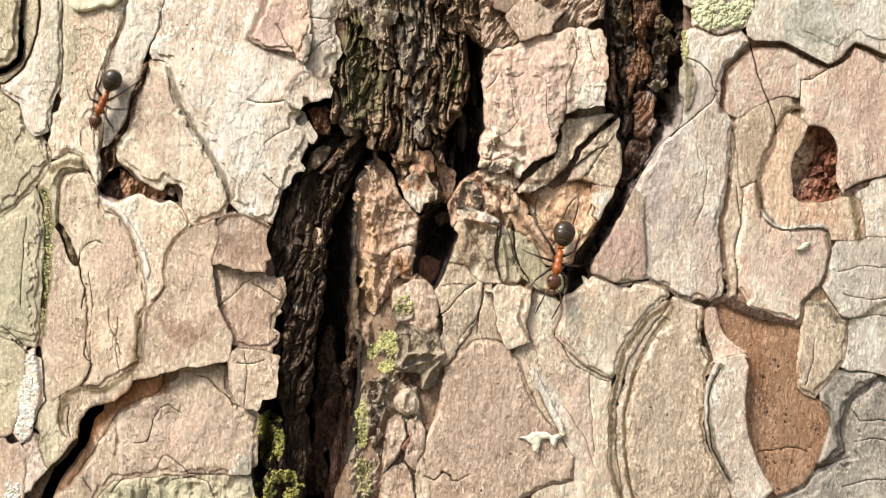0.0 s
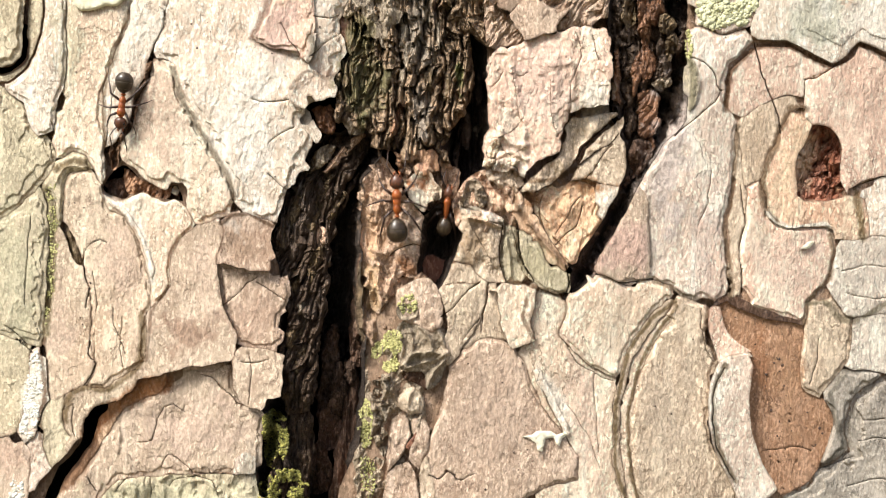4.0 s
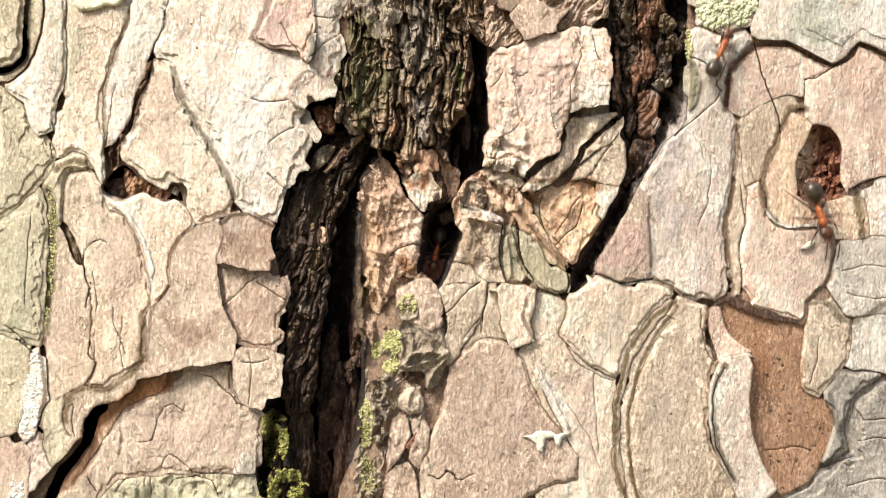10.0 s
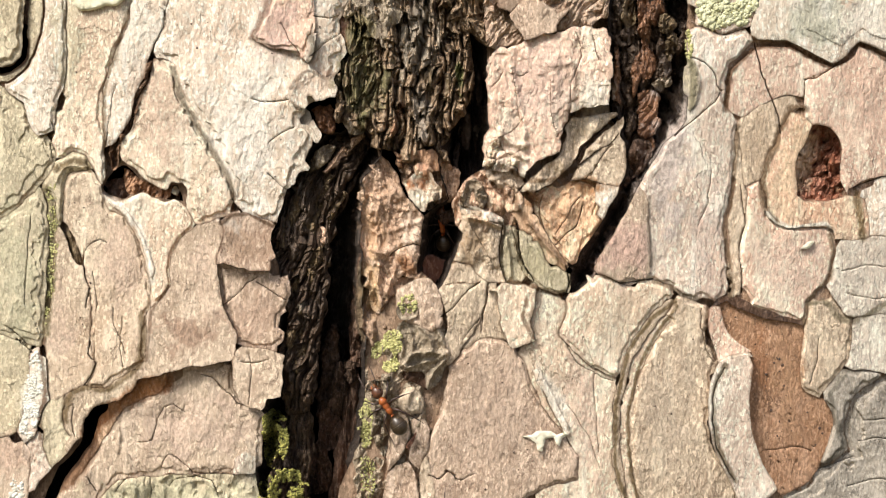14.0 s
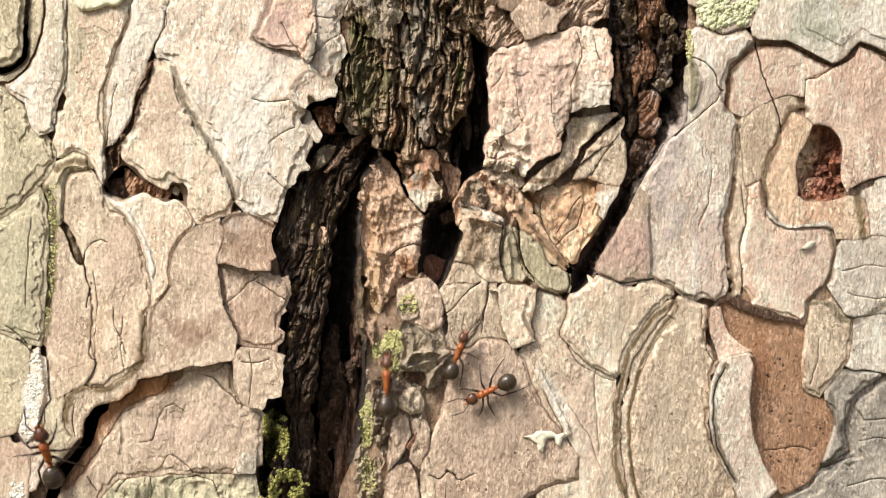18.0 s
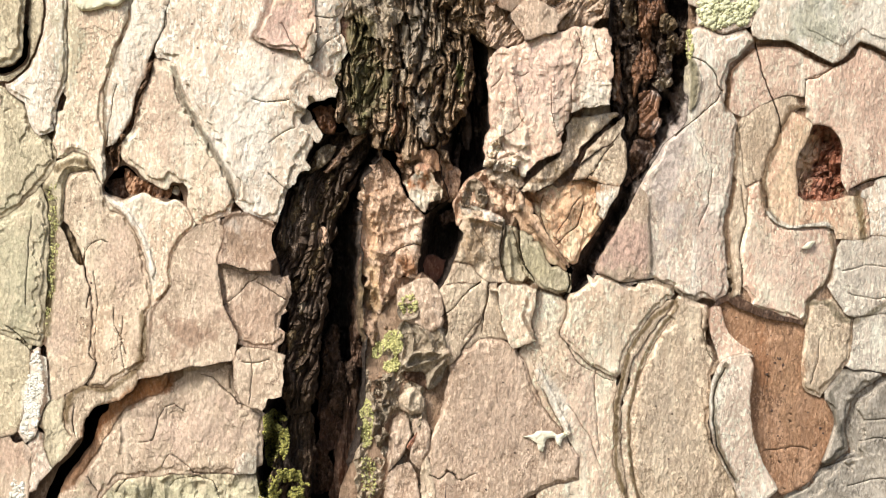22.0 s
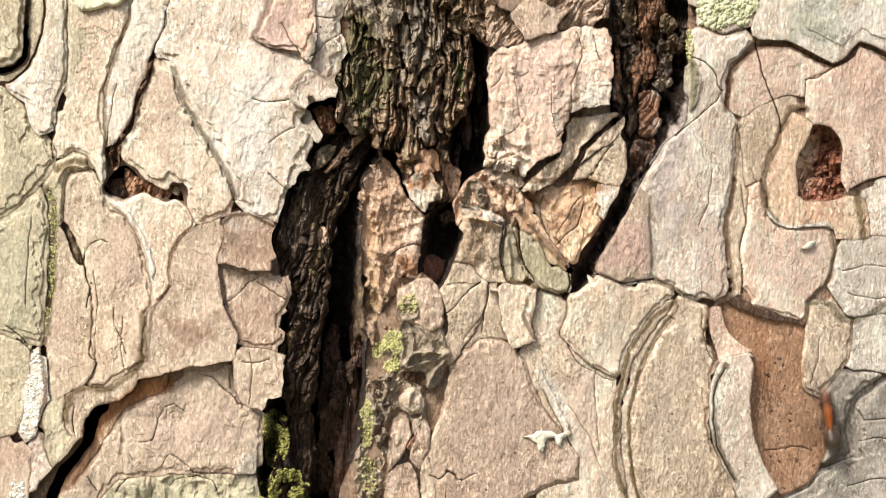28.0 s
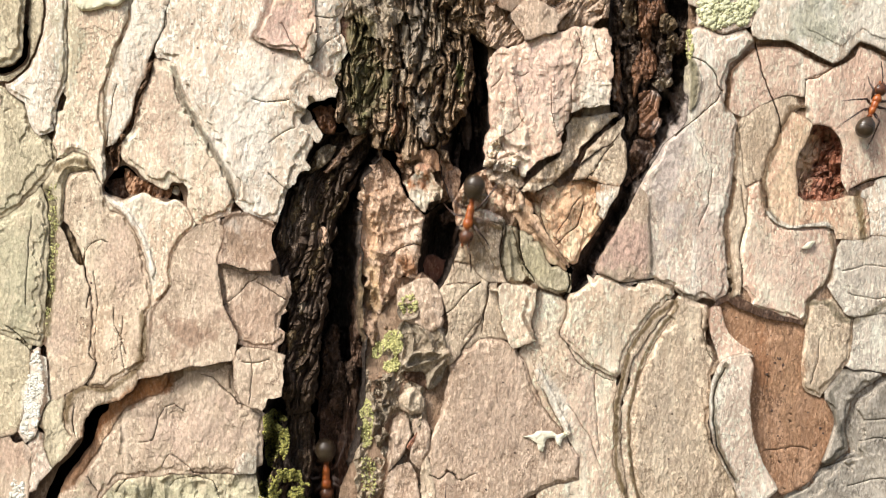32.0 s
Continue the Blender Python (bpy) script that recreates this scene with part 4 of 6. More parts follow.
shards(20, [(612, 100), (680, 80), (690, 160), (660, 225), (610, 200)], -0.5, [ROUGH, OLIVE, GREEN_ROUGH, ROUGH], 6, (6, 16), (18, 55), 0.3)
plate([(800, -60), (905, -60), (902, 30), (876, 90), (858, 84), (838, 62), (812, 50)], -0.7, ROUGH, thick=5, relief=1.6, lips=0.7, lip=13, slant=-0.5, rough=0.7, round_edge=0.8, ragged=4, snap=0, name="bark_ridge",
      label="grey-green crumpled bark above the narrow fissure")


def lump(u, v, w, l, level, material, lean=0.0, dome=0.5, rough=0.9, name="bark_chunk", tilt=(0, 0), label="", thick=3.0, ragged=3.0):
    """A broken chunk of bark of width w and length l round a point of the plan."""
    rng = random.Random(int(u * 31 + v * 7))
    pts = []
    count = rng.choice((6, 7, 8))
    for k in range(count):
        a = (k + rng.uniform(-0.3, 0.3)) * math.tau / count
        r = rng.uniform(0.95, 1.45)
        x, y = 0.5 * w * r * math.cos(a), 0.5 * l * r * math.sin(a)
        pts.append((u + x - lean * y, v + y))
    tilt = (tilt[0] + rng.uniform(-0.5, 0.5), tilt[1] + rng.uniform(-0.4, 0.4))
    return plate(pts, level, material, thick=thick, tilt=tilt, relief=1.8, rough=rough * 1.1, dome=dome * 0.15, lips=0.3 * rough, lip=9, slant=lean, round_edge=0.15, ragged=ragged + 1.5, name=name, snap=0, grain=1.9, label=label)


# chunks on the wide fissure's wall, from its upper end down, the deeper ones in shaded colour
lump(574, 274, 24, 34, -1.4, CRUSTY, 0.5, 0.6, 0.9)
lump(552, 290, 18, 40, -1.4, OLIVE, 0.7, 0.5, 0.8)
lump(612, 268, 20, 62, -2.1, TONGUE, 1.0, 0.6, 0.7)
lump(590, 300, 24, 60, -3.1, OLIVE_SHADED, 0.9, 0.5, 1.0)
lump(622, 300, 14, 66, -4.1, OLIVE_SHADED, 0.7, 0.5, 1.0)
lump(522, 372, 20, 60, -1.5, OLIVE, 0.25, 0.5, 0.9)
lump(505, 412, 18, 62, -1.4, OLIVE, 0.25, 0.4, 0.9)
lump(546, 370, 26, 90, -2.3, OLIVE_SHADED, 0.3, 0.5, 1.0)
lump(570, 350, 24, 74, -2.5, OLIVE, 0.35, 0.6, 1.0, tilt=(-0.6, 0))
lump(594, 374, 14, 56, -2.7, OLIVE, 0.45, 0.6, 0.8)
lump(612, 350, 12, 70, -3.9, OLIVE_SHADED, 0.4, 0.5, 0.8)
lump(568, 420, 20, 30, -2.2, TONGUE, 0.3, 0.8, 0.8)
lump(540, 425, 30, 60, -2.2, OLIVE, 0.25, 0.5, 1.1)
lump(517, 440, 20, 50, -1.7, OLIVE_SHADED, 0.2, 0.5, 1.0)
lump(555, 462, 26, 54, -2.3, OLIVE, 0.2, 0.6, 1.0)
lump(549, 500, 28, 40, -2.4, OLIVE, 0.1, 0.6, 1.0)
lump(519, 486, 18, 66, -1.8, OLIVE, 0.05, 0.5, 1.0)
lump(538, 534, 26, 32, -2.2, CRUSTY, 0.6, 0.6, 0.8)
lump(512, 540, 20, 60, -1.7, OLIVE_SHADED, 0.0, 0.5, 1.0)
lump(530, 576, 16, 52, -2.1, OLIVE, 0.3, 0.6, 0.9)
lump(550, 584, 13, 58, -2.7, OLIVE_SHADED, 0.1, 0.6, 0.9)
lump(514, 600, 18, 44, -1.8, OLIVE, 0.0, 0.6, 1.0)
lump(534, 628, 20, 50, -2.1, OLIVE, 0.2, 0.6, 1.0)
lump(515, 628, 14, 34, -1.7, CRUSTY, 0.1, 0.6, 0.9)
lump(548, 630, 12, 60, -3.1, OLIVE_SHADED, 0.1, 0.5, 0.9)
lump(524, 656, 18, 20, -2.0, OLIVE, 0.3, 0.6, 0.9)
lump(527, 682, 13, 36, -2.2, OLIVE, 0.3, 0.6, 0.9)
lump(512, 692, 20, 34, -2.0, OLIVE_SHADED, 0.2, 0.5, 1.0)
lump(520, 722, 30, 24, -2.3, OLIVE_SHADED, 0.0, 0.5, 1.0)
# the far wall, red-brown and deep, its dimness painted by near-black bark
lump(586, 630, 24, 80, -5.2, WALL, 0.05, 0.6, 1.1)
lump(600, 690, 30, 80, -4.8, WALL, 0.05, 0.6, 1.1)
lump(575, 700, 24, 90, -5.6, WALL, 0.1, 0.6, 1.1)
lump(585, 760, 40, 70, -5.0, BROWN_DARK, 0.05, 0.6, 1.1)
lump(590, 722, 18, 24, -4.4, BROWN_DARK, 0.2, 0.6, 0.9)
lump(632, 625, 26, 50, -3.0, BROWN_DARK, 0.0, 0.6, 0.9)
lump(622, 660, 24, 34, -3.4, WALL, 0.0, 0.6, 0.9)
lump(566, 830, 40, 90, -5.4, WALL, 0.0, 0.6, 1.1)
# brown rotten chips in the bore hole and the long crack above it
plate([(218, 300), (232, 304), (256, 320), (290, 334), (306, 330), (302, 346), (284, 352), (250, 344), (232, 350), (222, 336)], -1.7, BROWN, thick=2, relief=1.2, rough=0.9, lips=0.3, lip=12, tilt=(0.2, 0.3), snap=0, ragged=3, tear=0.3)
plate([(262, 104), (270, 110), (254, 160), (244, 196), (232, 230), (214, 256), (210, 292), (196, 300), (194, 262), (206, 240), (226, 214), (238, 172), (252, 134)], -0.1, BROWN, thick=2, relief=1.2, rough=1.1, lips=0.35, lip=10,
      snap=0, ragged=3, tear=0.3, name="bark_splinter", label="ragged brown bark inside a long crack")
plate([(114, 396), (122, 398), (134, 430), (146, 470), (144, 484), (136, 476), (122, 440)], -0.5, OLIVE, thick=2, relief=1.2, rough=0.5, snap=0, ragged=1.5, tear=0.3)
lump(312, 338, 12, 14, -1.0, PALE_TAN, 0.0, 0.4, 0.8)
lump(205, 272, 7, 28, -0.7, BROWN, 0.2, 0.3, 0.8)
lump(216, 240, 8, 26, -0.9, BROWN_DARK, 0.7, 0.3, 0.8)
lump(233, 204, 8, 38, -0.7, BROWN, 0.4, 0.3, 0.8)
lump(247, 162, 7, 36, -0.8, BROWN, 0.4, 0.3, 0.8)
lump(260, 126, 6, 26, -0.6, BROWN_DARK, 0.4, 0.3, 0.8)
# strip along the tongue, darkened in colour for the fissure's shade
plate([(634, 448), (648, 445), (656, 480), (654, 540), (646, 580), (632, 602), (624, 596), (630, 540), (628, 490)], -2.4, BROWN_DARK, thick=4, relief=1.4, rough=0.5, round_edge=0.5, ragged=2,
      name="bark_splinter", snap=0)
# lighter and near-black splinters mixed: lit edges and shade given by colour
shards(16, [(508, 740), (540, 740), (550, 800), (545, 900), (480, 900), (500, 820)], -2.0, [WALL, DARK, ROUGH], 7, (10, 24), (50, 110), 0.05, 1.5)
# chunks in the narrow fissure of the upper right, many in shaded colour
lump(1093, 30, 24, 90, -1.6, OLIVE_SHADED, 0.0, 0.5, 1.2)
lump(1112, 20, 26, 60, -1.8, OLIVE, 0.1, 0.6, 1.2)
lump(1108, 62, 22, 40, -2.0, OLIVE_SHADED, 0.0, 0.6, 1.2)
lump(1141, 18, 22, 80, -1.2, RUST_DARK, 0.0, 0.5, 0.8)
lump(1140, 60, 18, 56, -1.4, RUST_DARK, 0.05, 0.5, 0.8)
lump(1160, 22, 30, 40, -0.9, RUST_DARK, 0.2, 0.6, 0.9)
lump(1143, 112, 28, 62, -1.6, RUST_DARK, 0.0, 0.4, 0.5)
lump(1127, 128, 14, 74, -1.8, RUST_DARK, 0.15, 0.5, 0.7)
plate([(1127, 166), (1140, 158), (1160, 164), (1168, 180), (1164, 222), (1150, 242), (1132, 234), (1123, 206)], -1.7, RUST_DARK, thick=3, relief=1.2, rough=0.4, lips=0.2, lip=14, dome=0.1, snap=0, ragged=6, name="bark_chunk",
      label="rust-brown bark chunk in the fissure")
lump(1128, 278, 36, 66, -1.6, BROWN_DARK, 0.25, 0.5, 0.9)
lump(1112, 312, 20, 40, -1.8, BROWN_DARK, 0.3, 0.5, 0.9)
lump(1150, 254, 20, 26, -1.8, RUST_DARK, 0.4, 0.5, 0.8)
lump(1091, 130, 13, 90, -0.6, RUST_DARK, 0.0, 0.5, 0.8)
lump(1094, 180, 14, 60, -1.6, OLIVE_SHADED, 0.0, 0.5, 0.9)
lump(1112, 110, 18, 50, -2.2, OLIVE_SHADED, 0.0, 0.5, 1.2)
lump(1111, 155, 18, 50, -2.4, OLIVE_SHADED, 0.0, 0.5, 1.2)
lump(1116, 215, 16, 50, -2.2, OLIVE_SHADED, 0.0, 0.5, 1.0)
lump(1108, 250, 14, 50, -2.4, OLIVE_SHADED, 0.0, 0.5, 1.0)
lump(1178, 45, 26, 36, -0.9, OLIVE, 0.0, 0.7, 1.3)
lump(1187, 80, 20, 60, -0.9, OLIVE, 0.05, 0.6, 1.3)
lump(1171, 85, 18, 60, -1.4, OLIVE_SHADED, 0.05, 0.6, 1.2)
lump(1175, 118, 26, 34, -1.4, OLIVE_SHADED, 0.2, 0.6, 1.1)
lump(1160, 130, 14, 34, -1.8, OLIVE_SHADED, 0.0, 0.6, 1.0)
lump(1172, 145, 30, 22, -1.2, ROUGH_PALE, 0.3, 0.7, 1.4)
lump(1208, 70, 18, 46, -0.8, OLIVE_SHADED, 0.3, 0.5, 0.9)
lump(1160, 62, 14, 30, -1.9, OLIVE_SHADED, 0.1, 0.5, 1.0)
# splinters painted near-black to stay in shade
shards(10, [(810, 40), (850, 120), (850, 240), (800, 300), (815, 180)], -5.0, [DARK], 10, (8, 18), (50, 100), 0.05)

# ---- left bank ----
plate([(-60, -60), (46, -60), (45, 60), (40, 100), (15, 118), (-60, 125)], 0.6, MOSSY, steps=((12, 0.3),), gap=4)
plate([(50, -60), (80, -60), (76, 50), (52, 118), (20, 146), (-60, 150), (-60, 132), (15, 128), (47, 100)], -0.4, MOSSY, gap=4, snap=4)
plate([(84, -60), (112, -60), (117, 130), (102, 180), (93, 232), (66, 240), (52, 222), (42, 182), (0, 152), (50, 128), (79, 55)], 0.45, CREAM, steps=((8, 0.2),))
plate([(-60, 155), (0, 158), (40, 188), (50, 230), (92, 250), (100, 288), (75, 325), (30, 368), (-60, 418)], 0.1, MOSSY, steps=((10, 0.2), (26, 0.15)))
plate([(115, -60), (232, -60), (230, 30), (202, 95), (182, 165), (182, 210), (188, 290), (183, 325), (173, 318), (152, 278), (130, 269), (103, 282), (97, 240), (118, 150)], 0.25, PALE_TAN, steps=((7, 0.2),))
plate([(235, -60), (300, -60), (292, 40), (263, 100), (258, 130), (237, 176), (227, 214), (204, 252), (190, 264), (184, 210), (185, 170), (207, 92), (229, 40)], 0.4, CREAM)
plate([(271, 104), (302, 108), (332, 180), (372, 255), (405, 312), (414, 350), (408, 380), (385, 386), (346, 399), (330, 368), (332, 340), (324, 326), (304, 324), (292, 337),
       (262, 324), (240, 300), (216, 284), (212, 258), (231, 228), (243, 185), (266, 130)], 0.35, PALE_TAN, steps=((14, 0.25),), snap=4)
plate([(284, 106), (312, 113), (330, 162), (347, 192), (378, 248), (408, 308), (416, 350), (404, 318), (368, 256), (326, 188), (304, 132)], 0.45, PALE_TAN, snap=0, thick=1.0, relief=0.6)
plate([(182, 342), (205, 354), (228, 351), (255, 342), (290, 355), (312, 352), (326, 364), (345, 400), (314, 426), (298, 476), (302, 503), (268, 545), (266, 500), (246, 430), (218, 382), (192, 370)],
      0.45, PALE_TAN, steps=((6, 0.2),), snap=3.5)
plate([(190, 322), (222, 312), (262, 322), (292, 338), (318, 334), (322, 356), (290, 354), (250, 342), (220, 352), (196, 346)], -2.4, BROWN_DARK, thick=1.5, relief=1.6, rough=1.0,
      name="bark_splinter", label="brown rotten rim inside a small bore hole")
plate([(302, -60), (612, -60), (605, 40), (611, 90), (596, 124), (600, 150), (588, 174), (556, 180), (536, 195), (531, 215), (546, 240), (542, 280), (546, 300), (520, 325),
       (506, 340), (482, 390), (430, 374), (416, 350), (408, 310), (376, 250), (337, 176), (312, 113), (274, 99), (296, 40)], 0.55, CREAM, thick=2.2, relief=1.2, steps=((16, 0.25),))
plate([(442, 66), (476, 8), (498, -60), (556, -60), (556, 58), (534, 108), (520, 92), (470, 82)], 1.0, ROSE, steps=((9, 0.2),), thick=0.6, curl=0.25)
plate([(535, 100), (548, 62), (560, 55), (556, 90), (545, 112)], 1.5, GREY, thick=1.0, name="bark_splinter")
plate([(512, 152), (546, 121), (572, 136), (596, 130), (600, 152), (590, 178), (567, 172), (545, 168), (532, 192), (512, 176)], 1.1, CREAM, thick=0.9, curl=0.2, relief=1.3)
plate([(529, 200), (538, 193), (549, 198), (551, 218), (542, 230), (532, 220)], -0.1, SLATE, thick=1.5, relief=0.8, ragged=1.2, snap=0, tilt=(0.5, 0), name="bark_splinter")
plate([(543, 224), (553, 212), (560, 224), (570, 241), (563, 254), (553, 250)], 0.4, CREAM, thick=1.5, relief=1.2, ragged=1.5, snap=0)
plate([(-60, 425), (30, 371), (72, 327), (86, 400), (82, 500), (76, 600), (70, 615), (20, 600), (-60, 560)], 0.5, MOSSY, steps=((10, 0.2), (24, 0.15)))
plate([(80, 332), (100, 290), (130, 271), (152, 280), (162, 302), (125, 306), (112, 330), (112, 385), (102, 402), (94, 352)], 0.3, MOSSY, steps=((5, 0.25),))
plate([(118, 330), (130, 306), (152, 298), (166, 310), (190, 355), (228, 388), (254, 440), (266, 500), (264, 545), (259, 562), (256, 640), (215, 666), (185, 688), (152, 683),
       (171, 645), (161, 610), (161, 560), (157, 510), (149, 480), (138, 440), (114, 388)], 0.35, TAN, steps=((7, 0.2),))
plate([(97, 412), (108, 404), (128, 455), (146, 482), (156, 512), (158, 560), (159, 612), (169, 645), (148, 680), (115, 698), (88, 712), (82, 650), (79, 600), (92, 520)], 0.25, TAN, snap=6)
plate([(84, 400), (100, 398), (100, 450), (90, 520), (80, 600), (77, 560), (84, 480)], -0.2, MOSSY, relief=1.6, name="bark_splinter")
plate([(316, 430), (350, 402), (386, 389), (394, 410), (384, 460), (390, 530), (414, 580), (419, 605), (408, 641), (330, 650), (242, 674), (262, 620), (263, 558), (301, 508), (300, 478)],
      0.7, PINK, thick=2.6, curl=0.25, undercut=4)
plate([(384, 461), (388, 412), (394, 388), (408, 379), (432, 375), (462, 382), (486, 400), (481, 440), (476, 481), (440, 479)], 0.95, DUSKY, thick=1.0, curl=0.35, tilt=(0, 0.3), undercut=5)
plate([(388, 466), (440, 483), (478, 487), (510, 490), (514, 520), (499, 560), (496, 605), (480, 618), (425, 613), (420, 585), (396, 540), (390, 500)], 0.35, DUSKY_PINK, steps=((8, 0.2),))
plate([(412, 642), (424, 619), (480, 621), (504, 631), (497, 670), (476, 723), (432, 718), (412, 690)], 1.0, PINK, thick=1.2, curl=0.2, undercut=5)
plate([(-60, 566), (20, 606), (54, 622), (46, 700), (30, 764), (0, 773), (-60, 778)], 0.3, MOSSY)
plate([(57, 622), (70, 620), (80, 705), (62, 770), (42, 786), (32, 764), (48, 700)], 0.55, GREY, name="bark_plate")
plate([(-60, 788), (5, 776), (45, 792), (55, 802), (50, 880), (40, 940), (-60, 940)], 0.2, PINK)
plate([(83, 708), (114, 702), (110, 738), (118, 772), (134, 782), (92, 828), (74, 790), (77, 752)], 0.35, MOSSY)
plate([(48, 788), (70, 764), (77, 800), (88, 828), (62, 868), (30, 940), (44, 850)], 0.3, GREY)
plate([(113, 700), (150, 686), (186, 692), (215, 670), (246, 652), (243, 680), (216, 706), (166, 721), (149, 745), (141, 785), (94, 830), (120, 776), (112, 730)], 0.5, TAN,
      thick=2.4, undercut=5, rough=0.12)
plate([(118, 850), (160, 790), (178, 735), (250, 682), (300, 655), (290, 690), (220, 720), (190, 770), (150, 830), (118, 880), (80, 940), (100, 880)], -0.7, ORANGE, thick=1.2, relief=1.0)
plate([(190, 765), (225, 722), (295, 692), (330, 658), (405, 648), (412, 690), (432, 722), (466, 728), (464, 800), (456, 838), (350, 838), (290, 842), (210, 850), (160, 900), (100, 940), (85, 900), (150, 830)],
      -0.45, PINK, thick=1.5, steps=((10, 0.2),), relief=1.2, tilt=(0.2, 0.2), rough=0.12)
plate([(210, 853), (290, 845), (350, 841), (456, 842), (458, 940), (110, 940), (160, 902)], -0.3, MOSSY, thick=1.5, relief=1.5, rough=0.4)
plate([(412, 838), (415, 812), (432, 800), (446, 806), (452, 836)], 0.2, GREY, thick=1.0)

# ---- tongue between the fissures ----
plate([(670, 268), (684, 282), (702, 304), (716, 345), (748, 382), (752, 392), (741, 440), (747, 478), (736, 490), (720, 478), (690, 520), (672, 555), (655, 545), (646, 470), (643, 420),
       (634, 370), (630, 345), (640, 312)], -1.0, TONGUE, thick=5, rough=0.5, lips=0.16, lip=24, slant=-0.7, relief=1.4, ragged=2.5, tilt=(0.3, 0))
plate([(636, 470), (656, 480), (665, 530), (655, 570), (655, 610), (634, 600), (628, 560)], -2.2, BROWN_DARK, thick=5, relief=1.5, ridges=0.5)
plate([(680, 470), (700, 455), (742, 448), (746, 478), (736, 492), (715, 490), (690, 520), (676, 545), (664, 552), (682, 500)], -0.7, UNDER, thick=2, rough=0.9, relief=2.0, ragged=3)
plate([(700, 266), (730, 262), (778, 268), (796, 290), (806, 322), (796, 352), (775, 362), (757, 374), (724, 352), (710, 318)], -2.7, RUST, thick=4, relief=1.6, rough=1.1, folds=0.35, slant=0.2, snap=0, ragged=2.5,
      name="bark_layer")
plate([(714, 322), (730, 306), (752, 302), (770, 312), (779, 335), (778, 352), (758, 358), (752, 376), (738, 372), (722, 348)], -0.7, PALE_TAN, thick=2.5, relief=1.4, dome=-0.5, curl=0.35, rough=0.45, ragged=3, snap=0,
      label="pale curled knob of bark with an orange scar")
plate([(730, 298), (744, 287), (758, 292), (768, 304), (752, 312), (736, 310)], -0.3, ORANGE, thick=1.2, relief=1.2, rough=0.5, dome=0.3, snap=0, ragged=1.5, name="bark_splinter")
lump(716, 296, 18, 22, -1.2, TONGUE, 0.0, 0.6, 1.0)
lump(706, 284, 14, 22, -1.4, BROWN, -0.4, 0.5, 0.8)
lump(771, 346, 11, 16, -0.6, CRUSTY, 0.0, 0.5, 1.0)
lump(797, 330, 30, 58, -2.6, RUST, 0.1, 0.6, 0.4)
lump(790, 384, 26, 20, -3.0, BROWN_DARK, 0.0, 0.6, 1.4)
plate([(695, 275), (722, 288), (740, 285), (770, 305), (778, 290), (765, 268), (730, 265)], -0.8, BROWN, thick=3, relief=1.5, ridges=0.6)

# ---- upper middle ----
plate([(872, 92), (930, 72), (985, 56), (1040, 47), (1078, 52), (1082, 100), (1081, 184), (1030, 190), (1006, 204), (991, 243), (985, 270), (940, 296), (925, 318), (905, 292),
       (880, 290), (862, 290), (851, 260), (863, 222), (867, 180), (859, 120)], 0.75, ROSE, thick=3.0, relief=1.5, rough=0.12, lips=0.07, lip=30, slant=0.3, undercut=4, snap=3, ragged=4.5, tilt=(0.4, -0.2))
plate([(1014, 122), (1048, 108), (1080, 110), (1080, 182), (1030, 188), (1010, 200), (1004, 150)], 0.95, CREAM, thick=0.5, relief=1.2, snap=0)
plate([(862, -60), (1074, -60), (1072, 28), (1040, 44), (1000, 44), (975, 52), (945, 74), (925, 68), (905, 72), (872, 84), (858, 40), (852, 0)], 0.3, DUSKY, thick=2.5, relief=1.6, rough=0.6, lips=0.3, lip=22, slant=0.8)
plate([(912, 10), (940, -10), (985, 22), (1010, 12), (990, 42), (960, 66), (925, 62), (900, 30)], 1.5, DUSKY_PINK, thick=1.0, relief=1.4, undercut=4)
plate([(890, -40), (920, -40), (915, 5), (895, 22), (880, 10)], 1.2, DUSKY, thick=0.9)
plate([(1006, 210), (1085, 196), (1098, 200), (1060, 235), (1030, 262), (1015, 292), (985, 320), (945, 343), (920, 340), (937, 314), (990, 274), (997, 244)], -0.1, TAN, rough=0.5, gap=2.0, snap=4,
      thick=1.8, tilt=(-0.2, 0.2), undercut=3, relief=1.5)
plate([(1104, 204), (1104, 228), (1078, 258), (1036, 282), (1020, 298), (1036, 266), (1064, 239)], -0.3, TAN, rough=0.4, gap=1.5, snap=3, thick=1.6, relief=1.5)
plate([(1102, 226), (1106, 300), (1092, 333), (1046, 318), (1012, 322), (1020, 300), (1034, 286), (1078, 262)], -0.5, TAN, thick=1.5, relief=1.4)
for u, v, w, l, lean in ((872, 262, 22, 30, 0.4), (892, 276, 30, 18, -0.3), (880, 240, 16, 34, 0.2), (908, 286, 22, 16, 0.5), (866, 286, 18, 14, 0.0)):
    lump(u, v, w, l, 0.55, PALE_TAN, lean, 0.4, 0.8)
plate([(858, 292), (905, 296), (925, 322), (912, 345), (890, 335), (862, 320)], -0.2, PINK, thick=2, relief=2.2, ragged=3, rough=0.9)
plate([(868, 285), (900, 280), (915, 298), (890, 306), (870, 300)], 0.6, GREY, thick=1.5, relief=1.8, rough=0.7)
plate([(928, 346), (985, 331), (1050, 320), (1068, 345), (1056, 380), (1068, 395), (1040, 430), (1022, 465), (1000, 462), (984, 432), (958, 400), (944, 370)], -1.0, PEACH_LIT, thick=1.5, rough=0.3,
      relief=1.5, steps=((8, 0.25),))
